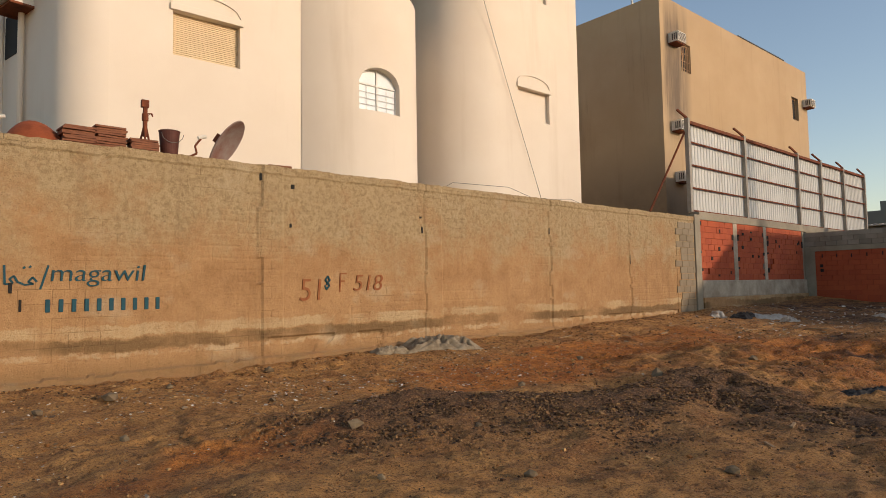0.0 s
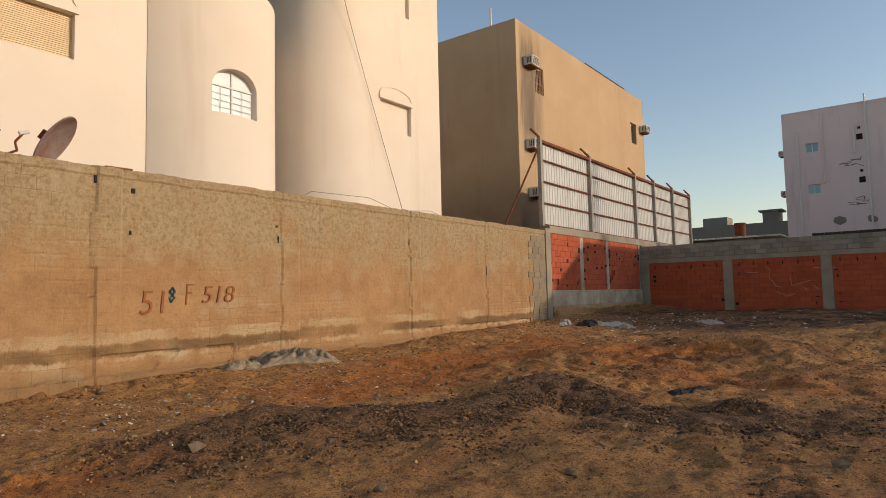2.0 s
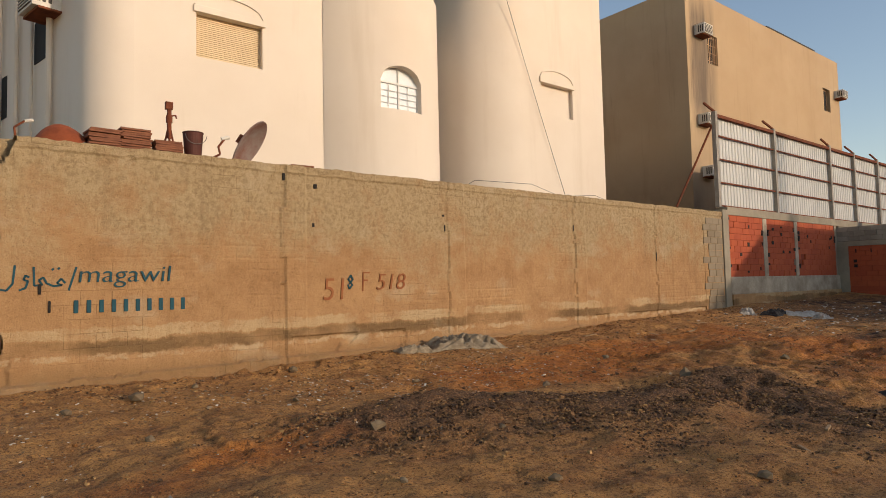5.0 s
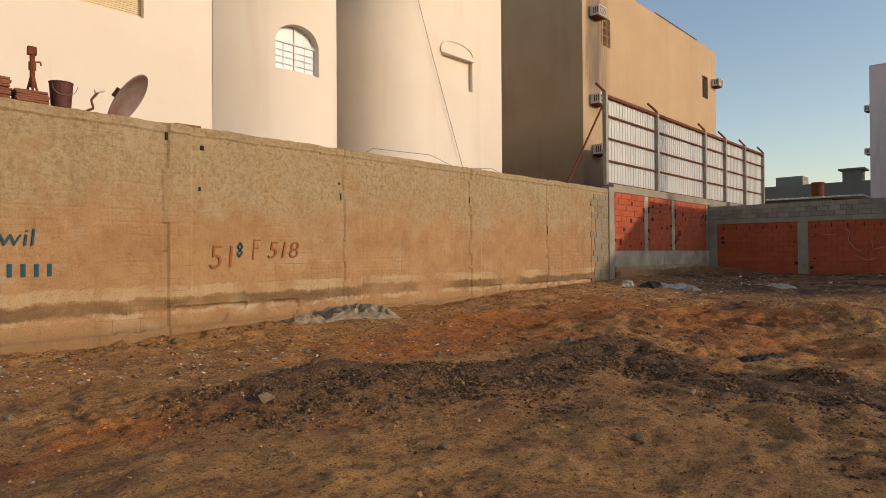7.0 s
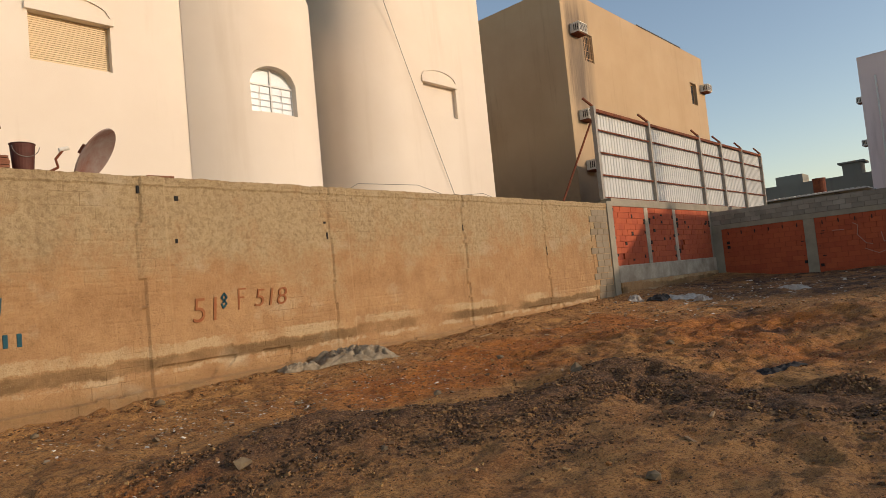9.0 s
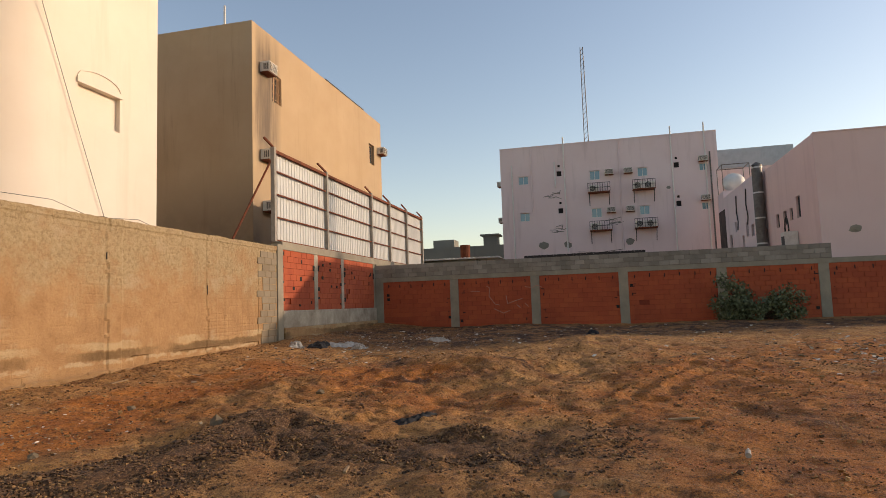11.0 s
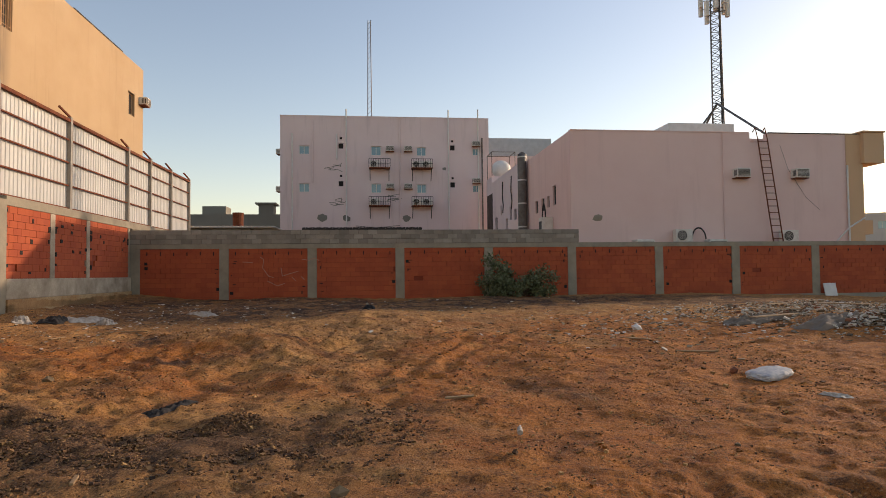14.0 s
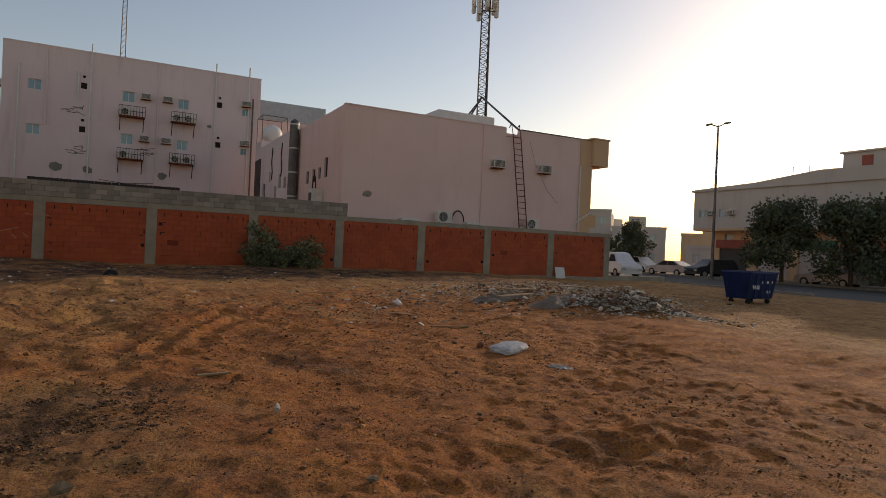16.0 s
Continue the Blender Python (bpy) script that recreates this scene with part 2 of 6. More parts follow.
M = {
    "soil": ground_material(),
    "render": old_render(),
    "cream": paint("cream_render", "dacbb8", "e2d5c4", "bda88c", 0.35),
    "ochre": shaded_stained_sand(),
    "curtain": plain("white_curtain_behind_glass", "dfe3e4", "cfd5d8", 5, 0.25, 0, 0.02, 40),
    "soot": plain("sooty_render", "2a2420", "5c4c44", 1.2, 0.95, 0, 0.2, 40),
    "sand": paint("sand_render", "d6b184", "dcbb90", "8c7358", 0.5),
    "pink": paint("pink_render", "dcbcb2", "e2c5bb", "b3928a", 0.3),
    "pale_pink": paint("pale_pink_render", "d4c0bd", "dac8c5", "968480", 0.45),
    "buff": paint("buff_render", "c8a27c", "cfab86", "9a7a5a", 0.3),
    "grey_wall": paint("grey_render", "77746a", "807d73", "55524b", 0.4),
    "shop_wall": paint("shop_render", "b8aca0", "bfb3a8", "8d8379", 0.4),
    "concrete": plain("rough_concrete", "a29884", "847b6b", 1.5, 0.95, 0, 0.5, 35),
    "plinth": plain("plinth_concrete", "c4b9a6", "8a7d6a", 1.8, 0.95, 0, 0.4, 40),
    "brick": varied("red_clay_block", "a64d2e", "b35833", "863922"),
    "block": varied("grey_concrete_block", "857c70", "a1988a", "5f574b"),
    "tan_block": varied("weathered_tan_block", "857660", "8f816b", "6a5740"),
    "mortar": plain("mortar", "7b6a5a", "5f5246", 4, 0.95, 0, 0.5, 50),
    "red_mortar": plain("reddish_mortar", "95442c", "7c3722", 4, 0.95, 0, 0.4, 50),
    "zinc": plain("white_sheet_metal", "cdccc6", "b8b7b1", 1.2, 0.5, 0.0, 0.05, 30, (1, 1, 0.2)),
    "steel": plain("grey_steel", "77746f", "5b5550", 3, 0.6, 0.6, 0.1, 40),
    "post_grey": plain("weathered_grey_post", "a09a90", "857c70", 3, 0.7, 0.1, 0.1, 40),
    "cladding": plain("grey_sheet_cladding", "b4bec2", "a3adb1", 2, 0.6, 0.1, 0.05, 30),
    "rust": plain("rusty_steel", "8a4a2a", "5c2f1c", 5, 0.9, 0.2, 0.4, 60),
    "dark": plain("dark_steel", "2c2825", "3c3632", 5, 0.7, 0.3, 0.1, 50),
    "ac": plain("aged_white_plastic", "dfdad0", "c8c0b2", 6, 0.6, 0, 0.05, 40),
    "ac_dark": plain("dark_grille", "3a3631", "4c463f", 8, 0.7, 0, 0.1, 60),
    "shutter": plain("cream_shutter", "e0c9a2", "d8bf96", 3, 0.7, 0, 0.05, 40),
    "white": plain("white_paint", "d9d6d0", "c9c5bd", 3, 0.6, 0, 0.05, 40),
    "glass": glass_material("window_glass", "6f939c"),
    "sky_glass": glass_material("bright_window_glass", "c8d2d4", 0.15),
    "shade": plain("dark_opening", "1c1916", "25211d", 3, 0.9, 0, 0.1, 30),
    "alu": plain("aluminium_frame", "b0aea8", "9c9a94", 6, 0.45, 0.4, 0.03, 50),
    "teal": plain("teal_spray_paint", "0a3a46", "0f4a55", 9, 0.8, 0, 0.1, 60),
    "red_ink": plain("faded_red_spray_paint", "8a4a28", "94613a", 9, 0.9, 0, 0.1, 60),
    "tile": plain("brown_clay_tile", "8d5a3e", "6d4330", 8, 0.9, 0, 0.2, 60),
    "chalk": plain("white_chalk_paint", "b58a76", "a87a66", 9, 0.9, 0, 0.1, 60),
}


# ---- mesh helpers ----
def box(bm, x0, y0, z0, x1, y1, z1, bevel=0.0):
    r = bmesh.ops.create_cube(bm, size=1.0)
    bmesh.ops.scale(bm, vec=(abs(x1 - x0), abs(y1 - y0), abs(z1 - z0)), verts=r["verts"])
    bmesh.ops.translate(bm, vec=((x0 + x1) / 2, (y0 + y1) / 2, (z0 + z1) / 2), verts=r["verts"])
    if bevel:
        edges = list({e for v in r["verts"] for e in v.link_edges})
        bmesh.ops.bevel(bm, geom=edges, offset=bevel, segments=2, affect="EDGES", profile=0.7)
    return bm


def rod(bm, p, q, r, r2=None, seg=8):
    """A round bar from p to q."""
    p, q = Vector(p), Vector(q)
    d = q - p
    m = Matrix.Translation((p + q) / 2) @ d.to_track_quat("Z", "Y").to_matrix().to_4x4()
    bmesh.ops.create_cone(bm, cap_ends=True, segments=seg, radius1=r, radius2=r if r2 is None else r2, depth=d.length, matrix=m)
    return bm


def pipe(bm, pts, r, seg=6):
    for a, b in zip(pts, pts[1:]):
        rod(bm, a, b, r, seg=seg)
    return bm


def beam(bm, p, q, w, h):
    """A square bar from p to q."""
    p, q = Vector(p), Vector(q)
    d = q - p
    m = Matrix.Translation((p + q) / 2) @ d.to_track_quat("Z", "Y").to_matrix().to_4x4() @ Matrix.Diagonal((w, h, d.length, 1))
    bmesh.ops.create_cube(bm, size=1.0, matrix=m)
    return bm


def part(name, bm, material, parent=None, label="", smooth=False):
    """Links a bmesh as one mesh object, under a thing or a part."""
    me = bpy.data.meshes.new(name)
    bm.to_mesh(me)
    bm.free()
    if smooth:
        me.shade_smooth()
        me.set_sharp_from_angle(angle=radians(40))
    me.materials.append(M[material] if isinstance(material, str) else material)
    ob = new(name, me)
    ob.parent = parent
    return tagged(ob, label) if label else ob


def sheet(name, verts, faces, material, parent=None, smooth=False):
    me = bpy.data.meshes.new(name)
    me.from_pydata(verts, [], faces)
    me.update()
    if smooth:
        me.shade_smooth()
    me.materials.append(M[material] if isinstance(material, str) else material)
    ob = new(name, me)
    ob.parent = parent
    return ob


def thing(name, m, label, category, group="", kind=""):
    """An empty at a thing's base; its parts are built in its own axes."""
    ob = new(name)
    ob.matrix_world = m if isinstance(m, Matrix) else Matrix.Translation(m)
    return tagged(ob, label, category, group, kind)


def B():
    return bmesh.new()


def pierced(bm, u0, u1, z0, z1, t, holes, y=0.0):
    """A wall slab in the plane y, t thick towards +y, with openings (u0, z0, u1, z1) that go through."""
    us = sorted({u0, u1, *(h[0] for h in holes), *(h[2] for h in holes)})
    zs = sorted({z0, z1, *(h[1] for h in holes), *(h[3] for h in holes)})
    us, zs = [u for u in us if u0 <= u <= u1], [z for z in zs if z0 <= z <= z1]
    nu, nz = len(us) - 1, len(zs) - 1

    def solid(i, j):
        if not (0 <= i < nu and 0 <= j < nz):
            return False
        cu, cz = (us[i] + us[i + 1]) / 2, (zs[j] + zs[j + 1]) / 2
        return not any(h[0] < cu < h[2] and h[1] < cz < h[3] for h in holes)

    cache = {}

    def v(i, j, k):
        if (i, j, k) not in cache:
            cache[i, j, k] = bm.verts.new((us[i], y + k * t, zs[j]))
        return cache[i, j, k]

    for i in range(nu):
        for j in range(nz):
            if not solid(i, j):
                continue
            bm.faces.new((v(i, j, 0), v(i + 1, j, 0), v(i + 1, j + 1, 0), v(i, j + 1, 0)))
            bm.faces.new((v(i, j, 1), v(i, j + 1, 1), v(i + 1, j + 1, 1), v(i + 1, j, 1)))
            if not solid(i - 1, j):
                bm.faces.new((v(i, j, 0), v(i, j + 1, 0), v(i, j + 1, 1), v(i, j, 1)))
            if not solid(i + 1, j):
                bm.faces.new((v(i + 1, j, 0), v(i + 1, j, 1), v(i + 1, j + 1, 1), v(i + 1, j + 1, 0)))
            if not solid(i, j - 1):
                bm.faces.new((v(i, j, 0), v(i, j, 1), v(i + 1, j, 1), v(i + 1, j, 0)))
            if not solid(i, j + 1):
                bm.faces.new((v(i, j + 1, 0), v(i + 1, j + 1, 0), v(i + 1, j + 1, 1), v(i, j + 1, 1)))
    return bm


def hump(x, y, cx, cy, rx, ry, turn=0.0):
    """A soft bump, 1 at its middle."""
    c, s = math.cos(radians(turn)), math.sin(radians(turn))
    dx, dy = x - cx, y - cy
    a, b = (c * dx + s * dy) / rx, (-s * dx + c * dy) / ry
    return math.exp(-(a * a + b * b))


def step(v, a, b):
    t = min(1.0, max(0.0, (v - a) / (b - a)))
    return t * t * (3 - 2 * t)


# ---- ground ----
def fbm(x, y, f, seed=0.0, octaves=4):
    return noise.fractal(Vector((x * f, y * f, seed)), 1.0, 2.0, octaves)


CREST = ((1.2, 5.5), (2.1, 5.1), (3.0, 4.65), (4.2, 4.75), (5.1, 3.6), (6.2, 3.2), (7.7, 3.2), (7.9, 2.5), (7.2, 1.6), (7.3, 0.6), (7.4, -0.7))


def crest(x, y):
    """Distance to the gravel bank's crest, below zero on its north and east side, and the place along it."""
    best = (99.0, 0.0)
    for k, ((ax, ay), (bx, by)) in enumerate(zip(CREST, CREST[1:])):
        ux, uy = bx - ax, by - ay
        w = min(1.0, max(0.0, ((x - ax) * ux + (y - ay) * uy) / (ux * ux + uy * uy)))
        d = math.hypot(x - ax - w * ux, y - ay - w * uy)
        if d < abs(best[0]):
            best = (d if ux * (y - ay) - uy * (x - ax) < 0 else -d, (k + w) / (len(CREST) - 1))
    return best


def bank(x, y):
    """Height of the gravel bank: steep behind its crest, drawn out in front."""
    if not (0 < x < 10.5 and -2.5 < y < 7.5):
        return 0.0
    d, w = crest(x, y)
    d += 0.25 * fbm(x, y, 0.9, 41, 3)
    h = 0.05 + 0.13 * hump(w, 0, 0.36, 0, 0.16, 1) + 0.12 * hump(w, 0, 0.6, 0, 0.12, 1)
    return h * step(w, 0.0, 0.15) * step(w, 1.0, 0.85) * (step(d, 1.7, 0.0) if d > 0 else step(-d, 0.85, 0.0))


RUTS = ((11.6, 2.6, 13.4, -0.9), (12.1, 2.8, 14.0, -0.8), (9.6, -1.4, 14.6, -3.2), (9.9, -2.0, 14.7, -3.8))


def height(x, y):
    """The lie of the land."""
    far = step(math.hypot(x - 8, y + 4), 40, 70)
    z = -0.2 + 0.024 * min(28.0, max(-4.0, x)) + 0.22 * step(y, 5.0, 8.8) * (1 if y < 12 else 0.6)
    z -= 0.25 * step(-y, 14, 24) * step(x, 8, 26)
    z = z * (1 - far) + 0.0 * far
    if y < -29.5:
        z = z * (1 - step(-y, 29.5, 31)) - 0.02 * step(-y, 29.5, 31)
    lot = (1 - far) * step(y, -30, -26)
    z += lot * bank(x, y)
    z += lot * (0.22 * hump(x, y, 13.0, 1.4, 2.6, 1.0, 20) - 0.16 * hump(x, y, 10.2, 1.0, 1.3, 0.6, 10) + 0.12 * hump(x, y, 11.0, 4.2, 2.2, 1.1, 30))
    z += lot * (0.18 * hump(x, y, 17.5, -1.0, 3.0, 1.5) + 0.22 * hump(x, y, 16.5, -13.5, 3.5, 2.2) + 0.2 * hump(x, y, 12.8, -11.8, 2.2, 1.5))
    for ax, ay, bx, by in RUTS:
        ux, uy = bx - ax, by - ay
        n = math.hypot(ux, uy)
        w = ((x - ax) * ux + (y - ay) * uy) / (n * n)
        if -0.1 < w < 1.1:
            d = ((x - ax) * uy - (y - ay) * ux) / n + 0.12 * math.sin(w * 7)
            z += lot * step(w, -0.1, 0.1) * step(w, 1.1, 0.9) * (0.02 * hump(abs(d), 0, 0.24, 0, 0.09, 1) - 0.03 * hump(d, 0, 0, 0, 0.14, 1))
    rug = 0.6 + 0.8 * hump(x, y, 12.5, 1.5, 5, 4)
    z += lot * (0.10 * fbm(x, y, 0.22) + rug * (0.065 * fbm(x, y, 0.9, 3) - 0.07 * abs(fbm(x, y, 1.3, 17, 3)) + 0.045 * fbm(x, y, 3.1, 7, 3)))
    return z


def masks(x, y):
    """How much gravel, rust-red earth, darker earth (damp and painted shade) and asphalt lie at a place."""
    wob = fbm(x, y, 0.6, 11) * 0.5 + fbm(x, y, 2.4, 13) * 0.3
    g = 0.0
    if -1 < x < 12 and -4 < y < 8:
        d, w = crest(x, y)
        d += 0.4 * fbm(x, y, 1.4, 43, 3) + 0.15 * fbm(x, y, 5.0, 47, 2)
        g = step(-d, 0.5, -0.05) * (1.0 - 0.8 * step(d, 0.3, 2.2)) * step(w, 0.02, 0.3) * (1 - 0.4 * step(w, 0.9, 1.0))
        g = max(g, 0.5 * hump(x, y, 9.2, 2.3, 1.0, 0.4, 20), 0.8 * hump(x, y, 7.6, -0.6, 1.6, 0.5, -70)) * step(d, 3.6, 2.2)
    g += 0.35 * hump(x, y, 3.4, 6.2, 1.6, 0.4, -30) + 0.4 * hump(x, y, 20, 4.0, 4, 2) + 0.3 * hump(x, y, 4.2, -0.6, 1.4, 1.0)
    g = min(1.0, max(0.0, g * (1 + 0.7 * wob)))
    r = hump(x, y, 10.5, 6.0, 5.5, 1.5) * 1.1 + hump(x, y, 11.5, 2.6, 3.5, 1.8, 15) + hump(x, y, 8.5, -3.5, 6, 3.2) + 0.8 * hump(x, y, 13.5, -8, 8, 5.5) + hump(x, y, 6.5, -9.0, 7, 4.0) * 0.9 + 0.8 * hump(x, y, 1.2, 4.2, 1.5, 0.7) + 0.9 * hump(x, y, 6.2, 5.6, 1.8, 0.8, -25) + 0.6 * hump(x, y, 6.3, 2.4, 0.7, 0.35, -20)
    r = step(r + wob * 0.8, 0.3, 0.95)
    # dark damp soil; towards the east wall it also paints in the shade
    d = step(1.6 * hump(x, y, 23.5, 4.0, 5.5, 5.0) + 0.5 * hump(x, y, 12.0, 0.6, 3.3, 1.2, 15) + 0.45 * hump(x, y, 15.0, 2.4, 3.0, 1.2) + 0.9 * hump(x, y, 24.5, -5, 3.0, 9) + 0.8 * hump(x, y, 11.0, 2.2, 0.5, 1.4, 20) + 0.7 * hump(x, y, 13.0, 0.3, 1.5, 0.3, 30) + 0.8 * hump(x, y, 8.9, -3.2, 1.3, 0.6, 20) + 0.7 * hump(x, y, 14.5, 3.6, 1.6, 0.5) + 0.8 * hump(x, y, 8.6, 1.3, 0.7, 0.3) + 0.7 * hump(x, y, 5.2, -4.4, 2.2, 0.6, 25) + 0.7 * hump(x, y, 0.9, 3.4, 1.2, 0.3, 10) + 0.9 * hump(x, y, 23.5, -13.0, 3.5, 8) + wob * 0.6, 0.4, 1.0)
    road = step(-y, 31.2, 31.6) * step(-y, 47.6, 47.2)
    return g, r, d, road


def steps_to(start, stop, step0, grow):
    out, s, v = [], step0, start
    while abs(v - start) < abs(stop - start):
        s *= grow
        v += s if stop > start else -s
        out.append(v)
    return out


def smooth_noise(x, y, seed):
    """Value noise over arrays, -1 to 1."""
    ix, iy = np.floor(x).astype(np.int64), np.floor(y).astype(np.int64)
    fx, fy = x - ix, y - iy
    fx, fy = fx * fx * (3 - 2 * fx), fy * fy * (3 - 2 * fy)

    def at(i, j):
        h = (i * 374761393 + j * 668265263 + seed * 974711) & 0xFFFFFFFF
        h = ((h ^ (h >> 13)) * 1274126177) & 0xFFFFFFFF
        return ((h ^ (h >> 16)) & 0xFFFF) / 32767.5 - 1

    lo = at(ix, iy) * (1 - fx) + at(ix + 1, iy) * fx
    return lo * (1 - fy) + (at(ix, iy + 1) * (1 - fx) + at(ix + 1, iy + 1) * fx) * fy


def on_grid(values, cx, cy, fx, fy):
    """Coarse values carried over to a finer grid."""
    rows = np.stack([np.interp(fx, cx, row) for row in values])
    return np.stack([np.interp(fy, cy, rows[:, k]) for k in range(len(fx))], 1)


west, east = steps_to(-3.0, -900, 0.16, 1.13), steps_to(28.5, 1500, 0.2, 1.12)
south, norths = steps_to(-9.0, -1500, 0.14, 1.05), steps_to(9.2, 900, 0.3, 1.16)
cx = np.array(sorted(west + list(np.arange(-3.0, 14, 0.1)) + list(np.arange(14, 28.5, 0.17)) + east))
cy = np.array(sorted(south + list(np.arange(-9.0, 9.2, 0.1)) + norths))
xs = np.array(sorted(west + list(np.arange(-3.0, 1.2, 0.1)) + list(np.arange(1.2, 12, 0.035)) + list(np.arange(12, 28.5, 0.1)) + east))
ys = np.array(sorted(south + list(np.arange(-9.0, 8.9, 0.04)) + norths))
gz = on_grid(np.array([[height(u, v) for u in cx] for v in cy]), cx, cy, xs, ys)
gm = np.array([[masks(u, v) for u in cx] for v in cy])
gm = [on_grid(gm[:, :, k], cx, cy, xs, ys) for k in range(4)]
X, Y = np.meshgrid(xs, ys)
near = np.clip((20 - np.hypot(X - 4, Y)) / 6, 0, 1) * (Y < 8.7)
clods = np.zeros_like(X)
for k, (wave, amp) in enumerate(((0.55, 0.012), (0.27, 0.014), (0.15, 0.017), (0.085, 0.016))):
    n_ = smooth_noise(X / wave + 0.4 * Y / wave, Y / wave - 0.35 * X / wave, 5 + k)
    clods += amp * np.where(n_ > 0.15, (n_ - 0.15) * 1.6, 0.25 * (n_ - 0.15))
patchy = np.clip(0.75 + 0.9 * smooth_noise(X / 1.7, Y / 1.7, 23) + 0.5 * gm[0], 0.25, 1.6)
gz = gz + near * clods * patchy
ny, nx = X.shape
idx = np.arange(ny * nx).reshape(ny, nx)
gf = np.stack([idx[:-1, :-1], idx[:-1, 1:], idx[1:, 1:], idx[1:, :-1]], -1).reshape(-1, 4)
ground = sheet("ground", np.stack([X, Y, gz], -1).reshape(-1, 3).tolist(), gf.tolist(), "soil", smooth=True)
for k, key in enumerate(("gravel", "rust", "darkened", "road")):
    ground.data.attributes.new(key, "FLOAT", "POINT").data.foreach_set("value", gm[k].ravel().astype(np.float32))
tagged(ground, "bare lot of rust-brown soil, sand and dark gravel with a street beyond", "ground", kind="structure")


# ---- boundary walls ----
WALL_Y, RED_X = 8.75, 27.9


def rendered_wall():
    """The long rendered wall, with its posts, seams, crack and uneven top."""
    x0, x1 = -0.28, 18.72
    cols = list(np.arange(x0, 0.5, 0.014)) + list(np.arange(0.5, x1, 0.042)) + [x1]
    nu, nz = len(cols) - 1, 124
    verts, faces = [], []
    seams = (4.0, 7.6, 11.55, 15.05)

    def crack(z):
        return 0.02 + 0.05 * math.sin(z * 2.1 + 1) + 0.09 * fbm(0, z, 1.6, 5, 3) + 0.05 * round(noise.noise(Vector((3, z * 2.2, 8))) * 2)

    for j in range(nz + 1):
        for i in range(nu + 1):
            x = cols[i]
            top = 3.47 + 0.02 * fbm(x, 0, 1.7, 2) + 0.012 * fbm(x, 0, 8, 4)
            z = -0.5 + (top + 0.5) * j / nz
            d = 0.008 * fbm(x, z, 1.3, 9) + (0.004 + 0.007 * step(z, 1.2, 3.0)) * fbm(x, z, 6.0, 1, 5)
            for s in seams:
                d -= 0.02 * (abs(x - s - 0.2) < 0.22) - 0.03 * (abs(x - s) < 0.04) * (fbm(s, z, 1.2, 6) > -0.1)
            row = (z - 0.27) / 0.2
            if fbm(x, z, 0.7, 21) > 0.2 and z > 0.8:
                joint = (x + 0.2 * (int(row) % 2)) / 0.4
                d += 0.006 * (abs(row - round(row)) < 0.07) + 0.005 * (abs(joint - round(joint)) < 0.05)
            d += 0.035 * step(fbm(x, z, 1.1, 31), 0.15, 0.3) * (0.1 < z < 0.55)
            d -= 0.05 * (z < 0.16 + 0.012 * x + 0.05 * fbm(x, 0, 1.1, 8))
            if z > 3.33:
                d -= 0.02
            verts.append((x, WALL_Y + d, z))
    for j in range(nz):
        for i in range(nu):
            a = j * (nu + 1) + i
            z, x = verts[a][2], (verts[a][0] + verts[a + 1][0]) / 2
            if z > 0.55 and abs(x - crack(z)) < 0.012 + 0.04 * step(z, 1.4, 2.9) * (0.6 + 0.8 * abs(noise.noise(Vector((9, z * 4, 2))))):
                continue
            if z > 3.16 and abs(x - crack(z)) < 0.07 + 0.25 * (z - 3.16):
                continue
            faces.append((a, a + 1, a + nu + 2, a + nu + 1))
    # top, back and ends
    m = len(verts)
    for i in range(nu + 1):
        x, _, z = verts[nz * (nu + 1) + i]
        verts.append((x, WALL_Y + 0.2, z - 0.01))
    for i in range(nu + 1):
        verts.append((verts[i][0], WALL_Y + 0.2, -0.5))
    for i in range(nu):
        t = nz * (nu + 1) + i
        if not -0.06 < verts[t][0] < 0.2:
            faces.append((t, t + 1, m + i + 1, m + i))
        faces.append((m + i, m + i + 1, m + nu + 1 + i + 1, m + nu + 1 + i))
    left = [j * (nu + 1) for j in range(nz + 1)]
    faces.append(tuple(left + [m, m + nu + 1]))
    right = [j * (nu + 1) + nu for j in range(nz + 1)]
    faces.append(tuple(reversed(right + [m + nu, m + 2 * nu + 1])))
    ob = sheet("wall_north", verts, faces, "render", smooth=False)
    return tagged(ob, "long cracked wall of old tan cement render with damp foot", "wall", kind="structure")


north = rendered_wall()
ret = part("wall_return", box(B(), 0.0, 0.06, -0.5, 0.2, 15.5, 3.42), "render")
ret.matrix_world = pose(-0.28, 8.75, 0, 0, 0, 11.5)
tagged(ret, "rendered side wall running back from the corner", "wall", kind="structure")
back = part("wall_back", box(B(), 0.25, 8.96, -0.5, 18.7, 9.75, 3.455), "mortar")
tagged(back, "flat annex roof behind the rendered wall", "wall", kind="structure")


def brick_mesh(name, w, d, h, material, chip=0.004):
    bm = box(B(), 0, 0, 0, w, d, h)
    bmesh.ops.bevel(bm, geom=[e for e in bm.edges if all(v.co.y < d / 2 for v in e.verts)], offset=chip, segments=1, affect="EDGES")
    me = bpy.data.meshes.new(name)
    bm.to_mesh(me)
    bm.free()
    me.materials.append(M[material])
    return me


BRICKS = {}


